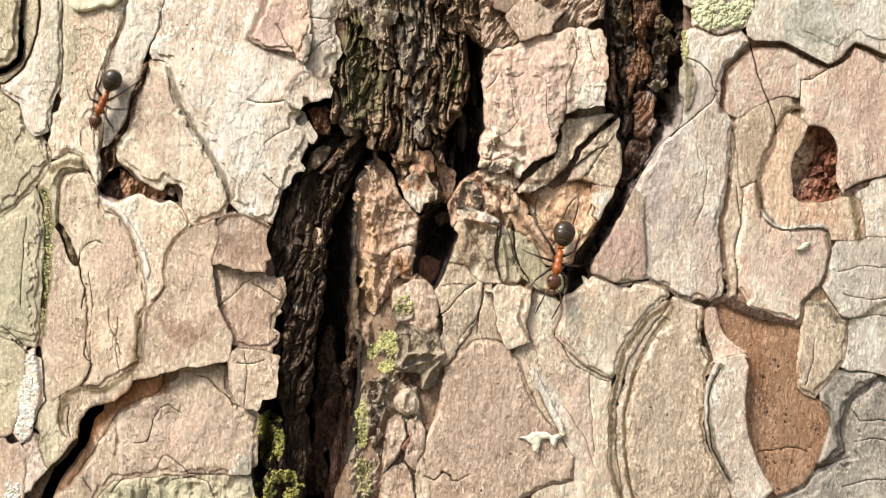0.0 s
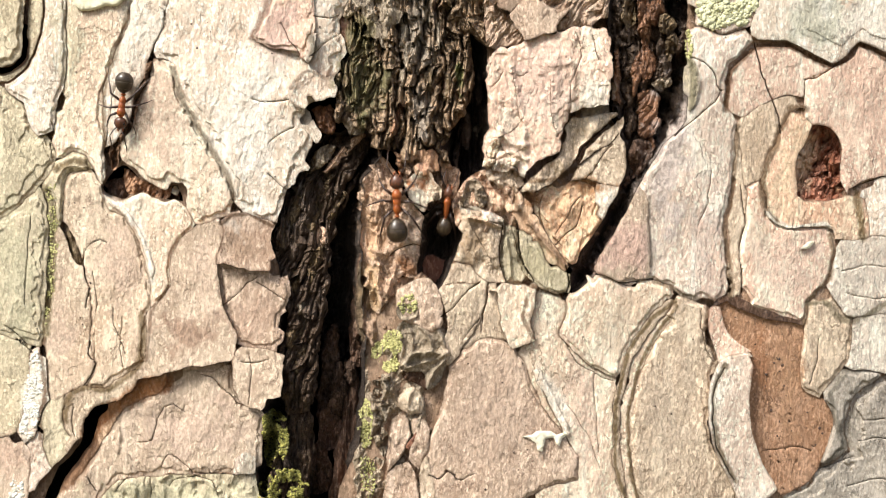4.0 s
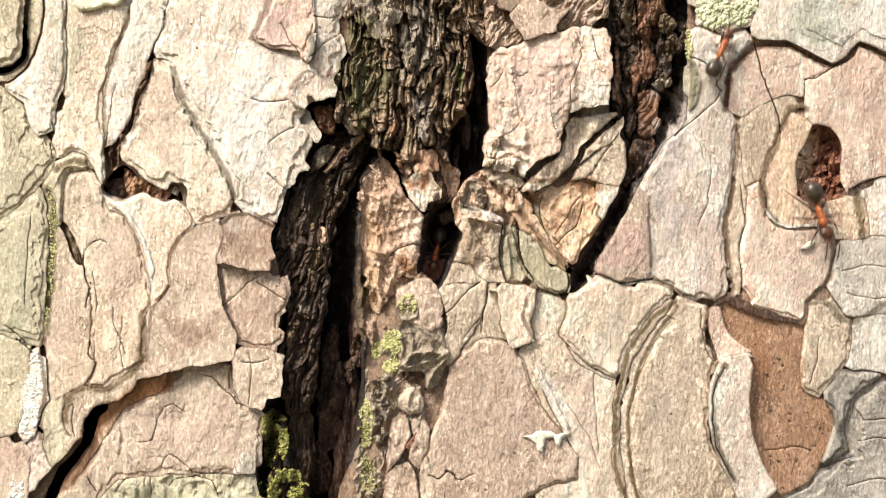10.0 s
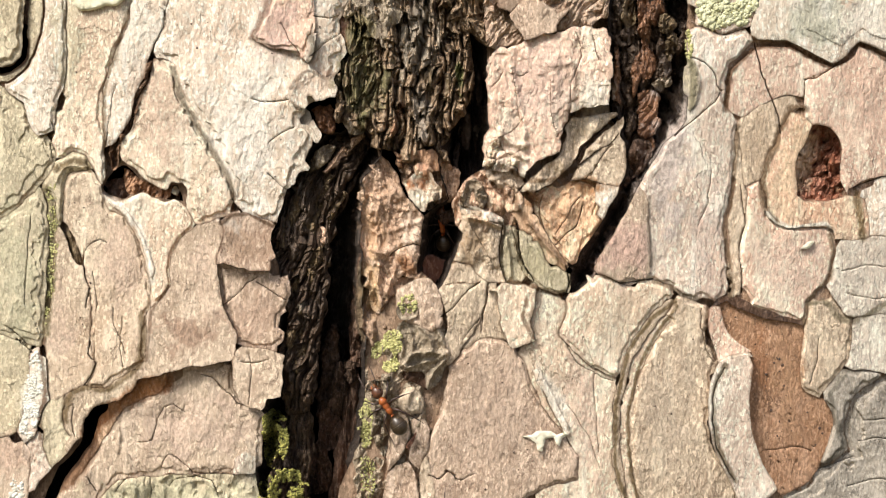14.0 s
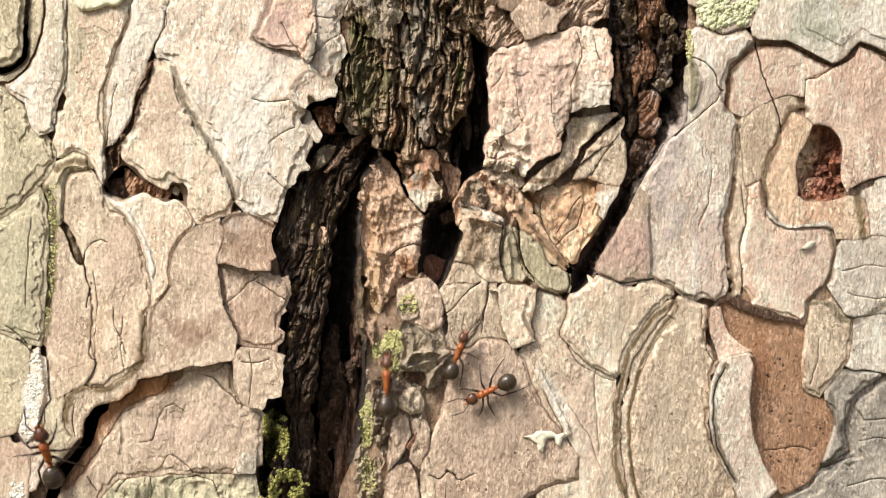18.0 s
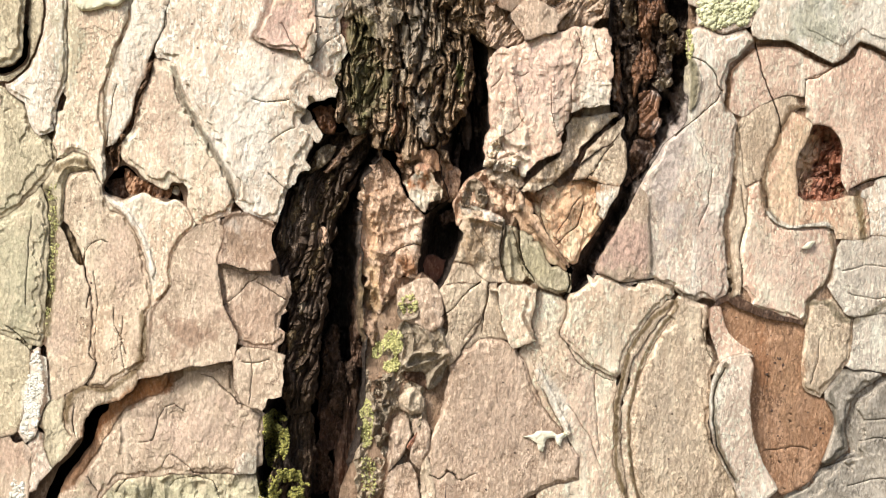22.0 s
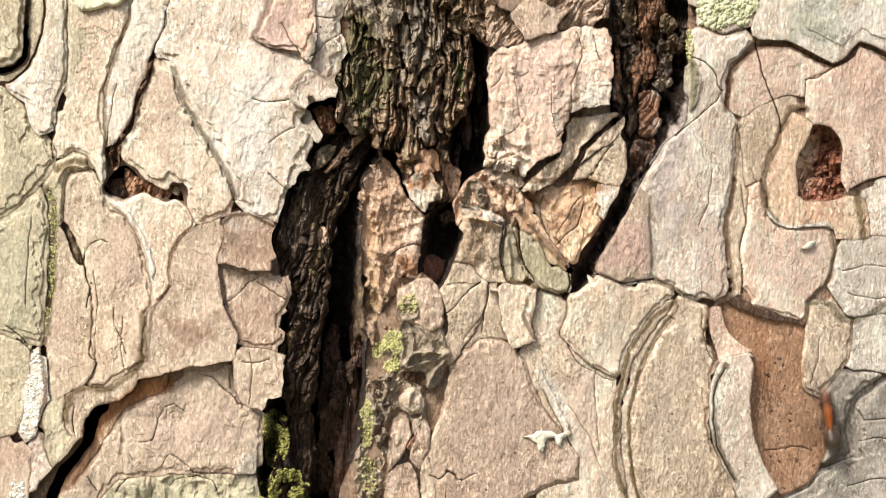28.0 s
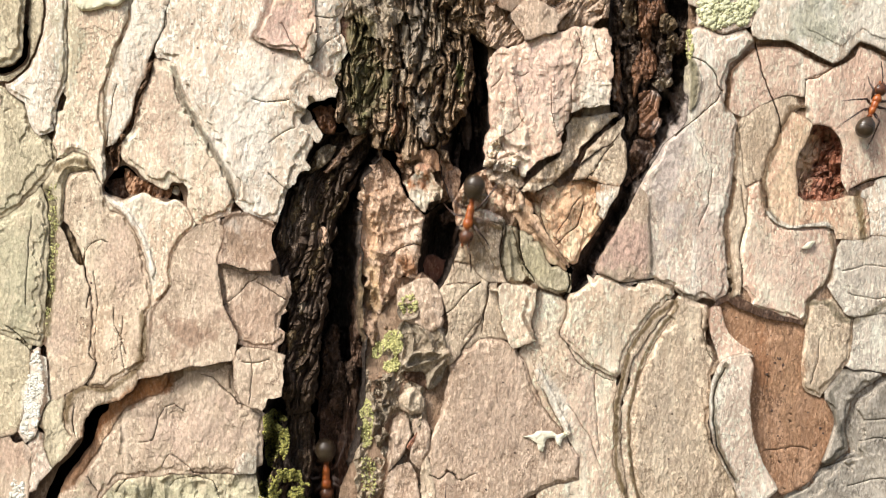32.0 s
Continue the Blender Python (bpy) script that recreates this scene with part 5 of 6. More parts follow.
plate([(1054, 332), (1075, 320), (1100, 335), (1091, 355), (1077, 375), (1070, 392), (1060, 384), (1051, 355)], -0.4, CREAM, thick=1.2, curl=0.2, relief=1.3)
plate([(818, 345), (824, 325), (840, 317), (857, 330), (863, 350), (856, 368), (825, 372)], 0.2, CRUSTY, thick=2.5, relief=2.0, dome=0.45, rough=1.5, ragged=2.5, snap=0, label="grey crusted knob of bark")
plate([(812, 366), (870, 386), (893, 396), (888, 430), (886, 470), (893, 500), (862, 500), (830, 470), (802, 460), (811, 400)], 0.0, TAN, thick=3, relief=1.7, rough=0.35)
plate([(814, 362), (850, 368), (890, 385), (896, 398), (860, 392), (818, 378)], 0.2, GREY, thick=1.2, relief=1.6, rough=0.5, ragged=2.5)
plate([(861, 360), (864, 340), (873, 334), (886, 345), (894, 362), (888, 376), (864, 377)], -0.1, PEACH, thick=2, relief=1.2, dome=0.25, rough=0.6, ragged=2, snap=0, round_edge=0.1)
plate([(893, 366), (906, 344), (916, 334), (925, 340), (929, 362), (926, 376), (898, 378)], -0.1, PEACH, thick=2, relief=1.2, dome=0.25, rough=0.6, ragged=2, snap=0, round_edge=0.1)
plate([(822, 372), (850, 374), (872, 384), (893, 400), (878, 404), (856, 390), (832, 382)], 0.1, TAN, thick=0.5, relief=1.3, rough=0.4, ragged=2, snap=0, name="bark_splinter")
lump(834, 361, 34, 20, 0.1, CRUSTY, 0.0, 0.5, 1.0)
lump(876, 388, 30, 14, 0.2, SLATE, -0.6, 0.4, 0.8)
plate([(889, 400), (912, 402), (917, 440), (934, 490), (924, 505), (896, 500), (886, 450)], -0.3, MOSSY, thick=1.5, relief=1.5, steps=((6, 0.3),))
plate([(914, 398), (945, 430), (985, 470), (1000, 482), (1007, 515), (985, 521), (955, 511), (936, 490), (921, 450)], 0.2, MOSSY, thick=1.8, curl=0.2, steps=((6, 0.2),), undercut=4)
plate([(926, 352), (944, 380), (970, 420), (1004, 458), (1000, 480), (960, 448), (925, 402), (906, 380), (920, 372)], 0.0, ORANGE, thick=1.5, relief=1.6)

# ---- lower middle ----
plate([(778, 516), (800, 500), (858, 503), (852, 560), (800, 645), (782, 640), (792, 560)], 0.1, TAN, thick=1.5, relief=1.3)
plate([(800, 470), (830, 475), (862, 503), (800, 500), (780, 512)], -0.1, TAN, thick=1.5, relief=1.6)
plate([(862, 507), (880, 510), (885, 570), (895, 602), (850, 598), (806, 640), (852, 562)], -0.1, TAN, thick=1.2)
plate([(871, 515), (905, 505), (946, 508), (949, 540), (939, 570), (947, 605), (905, 616), (895, 600), (885, 570)], 0.5, PALE_TAN, thick=1.3, undercut=4)
plate([(800, 642), (850, 602), (914, 622), (934, 660), (960, 720), (1000, 770), (1026, 810), (1021, 850), (960, 865), (925, 890), (900, 940), (755, 940), (752, 800), (782, 720)], 0.05, DUSKY_PINK,
      relief=0.9, steps=((6, 0.2),))
plate([(948, 512), (1000, 532), (1000, 560), (988, 590), (1000, 607), (1050, 652), (1090, 670), (1085, 722), (1085, 826), (1104, 900), (1110, 940), (930, 940), (960, 870), (1024, 856), (1029, 806), (1000, 766), (962, 716),
       (936, 658), (918, 624), (950, 604), (942, 570)], -0.15, PALE_TAN, thick=1.2)
plate([(1002, 535), (1040, 485), (1095, 500), (1160, 497), (1196, 511), (1188, 528), (1150, 558), (1110, 618), (1092, 668), (1022, 622), (992, 592), (1002, 560)], 0.35, PALE_TAN, steps=((7, 0.2),))
plate([(1186, 531), (1196, 534), (1150, 590), (1118, 640), (1098, 720), (1098, 800), (1118, 940), (1110, 940), (1086, 830), (1086, 720), (1108, 625), (1150, 562)], 0.1, TAN, snap=4, grain=1.5, tear=0.6)
plate([(1198, 537), (1202, 548), (1162, 602), (1132, 660), (1112, 750), (1120, 840), (1144, 940), (1120, 940), (1101, 800), (1101, 720), (1122, 640), (1152, 592)], -0.1, PALE_TAN, snap=4, grain=1.5, tear=0.6)
plate([(1200, 524), (1256, 540), (1254, 600), (1270, 640), (1254, 700), (1256, 780), (1298, 850), (1312, 940), (1148, 940), (1122, 840), (1114, 750), (1134, 660), (1166, 602)], 0.35, TAN, steps=((8, 0.2),))
plate([(1253, 548), (1264, 541), (1275, 543), (1280, 568), (1290, 590), (1308, 608), (1330, 623), (1300, 628), (1271, 641), (1264, 615), (1254, 585)], 0.5, ROSE, curl=0.2, ragged=0.6, snap=0, grain=1.6)
plate([(1256, 680), (1272, 642), (1300, 633), (1324, 629), (1334, 650), (1327, 700), (1330, 760), (1350, 820), (1376, 866), (1340, 900), (1312, 896), (1292, 852), (1262, 790), (1253, 740)], 0.95, GREY, ragged=0.5, snap=0, grain=1.5,
      thick=2.2, undercut=1, curl=0.2)
plate([(1265, 535), (1285, 522), (1320, 540), (1400, 565), (1424, 577), (1416, 640), (1420, 690), (1460, 710), (1476, 745), (1456, 810), (1430, 852), (1390, 873), (1360, 866), (1328, 800),
       (1318, 700), (1322, 640), (1300, 612), (1278, 580)], -0.5, BROWN, relief=0.7, gap=-2, ragged=1.0, label="smooth red-brown patch where a flake has fallen")
plate([(1262, 540), (1272, 525), (1290, 517), (1312, 530), (1360, 549), (1400, 562), (1426, 564), (1424, 575), (1395, 571), (1350, 563), (1305, 546), (1286, 533), (1274, 540)], -0.15, BROWN_DARK, thick=0.8, relief=0.6, curl=0.1,
      name="bark_splinter", snap=0, ragged=1.0, tear=0.5, label="dark red-brown torn lip of bark")
# the crusted column beside the wide fissure: a smooth lobe, wrinkled folds, a blister, grey crumbs and thin plates
plate([(655, 640), (690, 590), (770, 560), (790, 600), (780, 660), (752, 690), (760, 800), (752, 940), (620, 940), (632, 830), (645, 740)], -0.9, CRUSTY, thick=6, relief=1.6, ragged=4, rough=0.7, lips=0.25, lip=20)
plate([(703, 514), (725, 499), (755, 491), (774, 506), (786, 545), (783, 576), (765, 590), (735, 576), (712, 566), (701, 540)], 0.3, DUSKY_PINK, thick=2.5, relief=1.2, dome=0.35, rough=0.15, snap=0, ragged=1.5)
plate([(700, 552), (706, 540), (722, 537), (738, 547), (736, 560), (722, 566), (706, 566)], 0.5, CRUSTY, thick=1.0, relief=1.0, dome=-0.5, curl=0.4, snap=0, ragged=1.5, name="bark_curl", label="curled grey-brown bark lip")
plate([(702, 578), (720, 564), (750, 574), (776, 576), (792, 604), (794, 640), (784, 668), (768, 686), (756, 690), (750, 664), (722, 660), (706, 650), (700, 610)], 0.05, CRUSTY, thick=2.4, relief=1.3, rough=0.35, lips=0.1, lip=12,
      snap=0, ragged=3, undercut=4, name="bark_fold", label="wrinkled grey-brown bark skin")
# pocket under the folds, its shade painted dark brown
plate([(712, 654), (740, 648), (762, 654), (770, 676), (756, 692), (734, 680), (714, 670)], -0.7, BROWN_DARK, thick=1.6, relief=1.2, rough=0.5, lips=0.2, lip=9, snap=0, ragged=3, name="bark_fold")
plate([(704, 706), (714, 690), (734, 686), (750, 704), (746, 730), (726, 738), (708, 726)], 0.25, TAN, thick=1.2, relief=1.1, dome=0.1, rough=0.4, snap=0, ragged=2.5, steps=((7, 0.15),))
plate([(694, 742), (706, 734), (722, 742), (726, 770), (716, 800), (698, 826), (686, 838), (684, 800), (690, 765)], 0.15, DUSKY_PINK, thick=1.6, relief=1.2, dome=0.2, rough=0.25, snap=0, ragged=2)
plate([(728, 744), (750, 740), (760, 760), (756, 800), (740, 830), (722, 812), (730, 780)], 0.0, DUSKY_PINK, thick=1.6, relief=1.2, dome=0.2, rough=0.3, snap=0, ragged=2)
plate([(718, 792), (732, 768), (736, 764), (736, 776), (724, 798)], 0.2, RED, thick=0.6, relief=0.8, snap=0, ragged=1, name="bark_splinter", label="dark red resin slit")
plate([(684, 844), (700, 826), (720, 816), (736, 836), (742, 880), (744, 940), (672, 940), (678, 880)], 0.2, DUSKY_PINK, thick=1.6, relief=1.2, rough=0.2, snap=0, ragged=2)
plate([(742, 826), (756, 806), (764, 840), (770, 880), (772, 940), (748, 940), (744, 880)], 0.15, TAN, thick=1.6, relief=1.2, rough=0.25, snap=0, ragged=2)
for u, v, w, l in ((670, 676, 20, 14), (684, 668, 18, 14), (676, 692, 30, 12), (668, 706, 24, 14), (684, 716, 20, 12), (664, 724, 22, 14), (676, 738, 26, 14), (666, 752, 18, 14), (680, 762, 18, 22), (670, 780, 20, 22),
                   (676, 800, 16, 20), (664, 826, 18, 34), (660, 866, 20, 40)):
    lump(u, v, w * 0.9, l * 0.8, -0.25, CRUSTY if (u + v) % 3 else ROUGH_PALE, 0.1, 0.8, 1.3, ragged=4.0)

# ---- right bank ----
plate([(1052, 484), (1076, 420), (1132, 310), (1170, 252), (1216, 212), (1222, 190), (1212, 130), (1212, 90), (1222, 52), (1246, 46), (1282, 62), (1320, 50), (1332, 74), (1290, 118), (1281, 180),
       (1303, 212), (1299, 300), (1288, 350), (1279, 400), (1282, 440), (1288, 500), (1284, 518), (1264, 533), (1210, 518), (1160, 493), (1095, 497)], 0.3, GREY, thick=2.5, steps=((8, 0.2),))
plate([(1212, 98), (1226, 106), (1240, 140), (1235, 170), (1222, 196), (1212, 180), (1208, 140)], 0.6, MOSSY, thick=1.2, relief=1.5)
plate([(1054, 484), (1076, 424), (1130, 330), (1148, 360), (1150, 480), (1096, 494)], 0.5, PINK, thick=1.0, relief=1.2)
plate([(1306, 216), (1318, 325), (1322, 340), (1318, 400), (1308, 437), (1314, 500), (1310, 525), (1294, 520), (1291, 440), (1287, 400), (1297, 350), (1304, 300)], 0.1, TAN)
plate([(1322, 330), (1346, 318), (1356, 345), (1362, 382), (1392, 404), (1440, 400), (1474, 405), (1478, 440), (1466, 500), (1430, 532), (1425, 565), (1400, 560), (1330, 534), (1318, 500),
       (1312, 438), (1322, 392)], 0.15, ROSE, steps=((6, 0.2),))
plate([(1352, 345), (1354, 290), (1378, 240), (1400, 196), (1426, 206), (1440, 222), (1428, 250), (1412, 278), (1409, 305), (1409, 330), (1410, 344), (1422, 354), (1442, 359), (1464, 355), (1490, 350), (1500, 346), (1530, 352), (1540, 420), (1486, 424),
       (1474, 402), (1400, 402), (1368, 388)], 0.2, PEACH, tear=0.6, rough=0.08)
plate([(1294, 124), (1342, 84), (1400, 84), (1440, 106), (1473, 120), (1425, 142), (1424, 172), (1386, 168), (1340, 190), (1312, 208), (1290, 190)], 0.15, ROSE, snap=3, ragged=1.2)
plate([(1310, 214), (1360, 184), (1400, 178), (1424, 190), (1398, 192), (1376, 236), (1351, 290), (1347, 316), (1322, 328)], 0.05, TAN)
plate([(1476, 120), (1512, 101), (1522, 83), (1570, 103), (1628, 111), (1628, 292), (1540, 316), (1498, 336), (1488, 318), (1487, 296), (1491, 268), (1484, 246), (1470, 228), (1446, 220), (1428, 200), (1424, 146)], 0.3, ROSE, relief=0.9, ragged=1.3)
plate([(1346, -60), (1628, -60), (1628, 102), (1570, 94), (1522, 74), (1500, 97), (1475, 113), (1430, 89), (1392, 72), (1340, 71), (1328, 50), (1344, 0)], 0.45, CREAM, relief=0.8, snap=3, ragged=1.2)
plate([(1420, 45), (1490, 20), (1560, -40), (1628, -40), (1628, 60), (1570, 70), (1524, 50), (1490, 80), (1450, 60)], 0.55, COOL, thick=0.25, relief=0.8, tear=0.1)
plate([(1504, 348), (1560, 318), (1628, 302), (1628, 416), (1546, 416), (1532, 350)], 0.1, CREAM)
plate([(1488, 430), (1546, 420), (1628, 420), (1628, 558), (1560, 556), (1502, 560), (1474, 530), (1468, 505)], 0.2, COOL)
plate([(1430, 536), (1470, 531), (1508, 568), (1500, 640), (1452, 700), (1422, 685), (1416, 640), (1430, 590)], 0.05, TAN, steps=((7, 0.25),))
plate([(1512, 565), (1628, 561), (1628, 676), (1560, 660), (1502, 652), (1504, 630)], 0.1, COOL)
plate([(1462, 700), (1502, 656), (1562, 664), (1512, 700), (1494, 760), (1500, 800), (1452, 828), (1474, 770)], 0.2, SLATE, steps=((8, 0.3),))
plate([(1514, 702), (1562, 670), (1628, 682), (1628, 940), (1385, 940), (1386, 882), (1432, 852), (1456, 832), (1508, 804), (1500, 760)], -0.3, SLATE, relief=1.3, steps=((10, 0.3), (30, 0.3)))
plate([(1226, -60), (1352, -60), (1342, 0), (1328, 46), (1320, 50), (1282, 62), (1246, 46), (1228, 40)], 0.2, GREY, thick=1.0, snap=12)
plate([(72, 322), (80, 332), (94, 352), (104, 402), (100, 425), (86, 408), (82, 360)], -0.1, MOSSY, relief=1.4, rough=0.4, snap=0, name="bark_splinter")
# pale broken rims
plate([(186, 350), (205, 368), (222, 384), (250, 430), (266, 490), (276, 472), (258, 425), (232, 380), (208, 358)], 0.6, CREAM, snap=0, thick=0.6)
plate([(1354, 368), (1364, 388), (1392, 404), (1440, 399), (1468, 400), (1468, 396), (1440, 394), (1396, 398), (1372, 384), (1360, 366)], 0.3, CREAM, snap=0, thick=0.3, tear=0)
plate([(955, 650), (975, 690), (1000, 740), (1012, 768), (1002, 770), (985, 742), (958, 695), (942, 655)], 0.3, CREAM, snap=0, thick=0.6)
plate([(1270, 640), (1295, 628), (1324, 624), (1332, 632), (1300, 638), (1278, 650)], 0.85, CREAM, snap=0, thick=0.7, ragged=1)
# knot hole
plate([(1400, 345), (1402, 270), (1430, 225), (1455, 215), (1482, 230), (1497, 280), (1497, 345), (1460, 362), (1420, 360)], -0.7, RED, thick=4, pit=1.9, pit_width=8, relief=1.5, lips=0.55, lip=16, slant=0.5, rough=0.9, grain=1.6, ragged=3,
      name="knot_hole", label="dark red resinous knot hole", tear=0.2)
plate([(1416, 334), (1424, 316), (1445, 312), (1468, 322), (1466, 345), (1440, 355), (1420, 350)], -1.7, RED, thick=2, relief=1.4, dome=0.3, lips=0.4, lip=12, rough=0.7, grain=1.6, ragged=3, name="bark_splinter", tear=0.3)
lump(1410, 340, 12, 22, -1.2, RED, 0.4, 0.4, 0.9)
lump(1452, 300, 26, 16, -2.2, RED, 0.3, 0.4, 1.0)
lump(1474, 290, 16, 40, -1.9, RED, 0.0, 0.4, 1.0)
lump(1426, 285, 14, 36, -2.4, RED, 0.3, 0.4, 1.0)
lump(1482, 335, 14, 18, -1.3, BROWN, 0.0, 0.4, 0.9)

# ---- moss, lichen and a white splash on the bark ----
def plain_material(name, colour, second, scale, rough=0.8):
    m, t, p = nodes_of(name)
    vec = t.nodes.new("ShaderNodeTexCoord").outputs["Object"]
    col = blend(t, ramp(t, noise_tex(t, vec, scale, 4), 0.4, 0.62), colour, second)
    t.links.new(col, p.inputs["Base Color"])
    p.inputs["Roughness"].default_value = rough
    b = t.nodes.new("ShaderNodeBump")
    b.inputs["Strength"].default_value, b.inputs["Distance"].default_value = 0.7, 0.0003
    t.links.new(noise_tex(t, vec, scale * 2, 4), b.inputs["Height"])
    t.links.new(b.outputs[0], p.inputs["Normal"])
    return m


MOSS = plain_material("moss", (0.46, 0.43, 0.11), (0.15, 0.155, 0.04), 3200, 0.9)
PALE_MOSS = plain_material("pale_moss", (0.70, 0.67, 0.30), (0.27, 0.27, 0.09), 3200, 0.9)
LICHEN = plain_material("lichen", (0.72, 0.72, 0.48), (0.50, 0.50, 0.28), 900)
WHITE_LICHEN = plain_material("white_lichen", (0.78, 0.77, 0.70), (0.60, 0.58, 0.48), 1300)
LICHEN_CREAM = plain_material("cream_lichen", (0.84, 0.80, 0.60), (0.72, 0.68, 0.48), 700)
WHITE = plain_material("white_splash", (0.86, 0.82, 0.66), (0.78, 0.74, 0.56), 900, 0.7)


def height_at(u, v, radius=2):
    i, j = int(round((v - V0) / CELL)), int(round((u - U0) / CELL))
    i, j = min(max(i, radius), SURFACE.shape[0] - radius - 1), min(max(j, radius), SURFACE.shape[1] - radius - 1)
    return float(SURFACE[i - radius:i + radius + 1, j - radius:j + radius + 1].mean())


BALL = bmesh.new()
bmesh.ops.create_icosphere(BALL, subdivisions=1, radius=1.0)
BALL_V = np.array([v.co[:] for v in BALL.verts])
BALL_F = np.array([[v.index for v in f.verts] for f in BALL.faces])
BALL.free()


def clumps(name, label, category, outline, material, count, size, seed, flat=0.6, lift=0.0):
    """Many small cushions strewn over an outline on the bark, as one patch."""
    rng = np.random.default_rng(seed)
    poly = refine(outline, 6, 3, seed)
    lo, hi = poly.min(0), poly.max(0)
    verts, faces, n = [], [], 0
    while n < count:
        u, v = lo + (hi - lo) * rng.random(2)
        if not inside(np.array([u]), np.array([v]), poly)[0] or fbm(np.array([u / 20]), np.array([v / 20]), seed, 2)[0] < -0.22:
            if rng.random() < 0.97:
                continue
            continue
        r = size * (0.45 + 0.9 * rng.random() ** 2)
        c = place(np.array(u), np.array(v), height_at(u, v, 1) + lift + r * flat * 0.3 * rng.random())
        sc = r * MM * np.array([1, flat, 1]) * (0.8 + 0.4 * rng.random(3))
        verts.append(BALL_V * sc * (0.8 + 0.4 * rng.random((len(BALL_V), 1))) + c)
        faces.append(BALL_F + n * len(BALL_V))
        n += 1
    ob = mesh_object(name, np.concatenate(verts), np.concatenate(faces).tolist(), material)
    return tagged(ob, label, category, kind="stuff")


clumps("moss_patch", "yellow-green moss grains on the fissure rim", "moss", [(655, 625), (680, 590), (705, 585), (712, 620), (700, 660), (672, 655)], PALE_MOSS, 1300, 0.13, 1)
clumps("moss_patch", "yellow-green moss grains on the fissure rim", "moss", [(632, 735), (645, 705), (660, 730), (655, 785), (640, 790)], PALE_MOSS, 420, 0.12, 2)
clumps("moss_patch", "yellow-green moss grains on the fissure rim", "moss", [(640, 810), (660, 815), (662, 880), (640, 900)], PALE_MOSS, 220, 0.11, 3)
clumps("moss_patch", "olive-green moss cushion in the dark fissure", "moss", [(466, 740), (485, 722), (508, 745), (510, 790), (495, 830), (470, 820)], MOSS, 1100, 0.15, 4, lift=1.0)
clumps("moss_patch", "olive-green moss cushion in the dark fissure", "moss", [(460, 855), (495, 830), (545, 840), (550, 880), (530, 930), (460, 930)], MOSS, 1200, 0.15, 5, lift=0.8)
clumps("lichen_patch", "pale yellow-green crusty lichen on grey bark", "lichen", [(1232, 10), (1245, -30), (1340, -30), (1342, 10), (1320, 45), (1295, 40), (1270, 52), (1240, 42)], LICHEN, 1100, 0.27, 6, 0.6)
clumps("lichen_patch", "white powdery lichen strip beside a crack", "lichen", [(54, 640), (66, 622), (74, 680), (68, 745), (50, 780), (34, 765), (46, 700)], WHITE_LICHEN, 800, 0.16, 7, 0.3)
clumps("lichen_patch", "white powdery lichen beside a crack", "lichen", [(20, 850), (42, 845), (38, 885), (15, 890)], WHITE_LICHEN, 70, 0.24, 8, 0.25)
clumps("lichen_patch", "yellow-green lichen grains along a crack", "lichen", [(80, 330), (98, 325), (104, 400), (100, 450), (94, 520), (84, 580), (80, 560), (84, 470), (88, 400)], PALE_MOSS, 420, 0.11, 9, 0.3)
clumps("lichen_patch", "pale green lichen dusting on a grey flake", "lichen", [(705, 530), (730, 520), (740, 540), (715, 560)], PALE_MOSS, 60, 0.2, 12, 0.3)
clumps("lichen_patch", "pale green lichen dusting on the crevice edge", "lichen", [(1212, 60), (1222, 52), (1226, 100), (1216, 110)], PALE_MOSS, 70, 0.2, 13, 0.3)

# dark grains added in place of small shaded pits
PIT_GRAINS = plain_material("dark_pit_grains", (0.06, 0.04, 0.03), (0.12, 0.07, 0.05), 1500)
clumps("grit", "fine dark grains in place of pits on the red-brown patch", "grit", [(1300, 560), (1400, 575), (1410, 680), (1465, 740), (1420, 840), (1360, 820), (1335, 650)], PIT_GRAINS, 45, 0.13, 21, 0.4)
clumps("grit", "fine dark grains in place of pits over the pale bark", "grit", [(120, 60), (590, 20), (500, 330), (300, 640), (120, 680)], PIT_GRAINS, 40, 0.09, 22, 0.4)
clumps("grit", "fine dark grains in place of pits over the pale bark", "grit", [(800, 640), (1200, 540), (1270, 860), (820, 870)], PIT_GRAINS, 40, 0.09, 23, 0.4)
TRUNK_KEEP, TRUNK = TRUNK, None
drop = plate([(922, 773), (940, 770), (950, 763), (975, 763), (985, 770), (1000, 763), (1007, 769), (995, 776), (990, 790), (984, 786), (980, 776), (966, 778), (960, 801), (951, 798), (948, 785), (937, 776)],
             0.5, WHITE, thick=0.4, relief=1.0, ragged=0.7, grain=1.5, round_edge=0.1, snap=0, name="white_splash")
tagged(drop, "dried white splash dripping over a pinkish bark flake", "dropping")
cushion = plate([(118, -50), (232, -50), (228, -5), (212, 4), (200, 10), (182, 14), (160, 20), (140, 18), (128, 4)], 0.75, LICHEN_CREAM, thick=0.6, relief=1.4, round_edge=0.3, ragged=3, snap=0, name="lichen_patch")
tagged(cushion, "pale cream lichen crust on the bark's upper rim", "lichen")
crumb = plate([(1416, 440), (1428, 428), (1442, 426), (1434, 440)], 0.6, WHITE, thick=0.6, relief=1.0, ragged=1, grain=2, snap=0, name="bark_crumb")
tagged(crumb, "small pale bark crumb stuck on a flake", "crumb")
TRUNK = TRUNK_KEEP


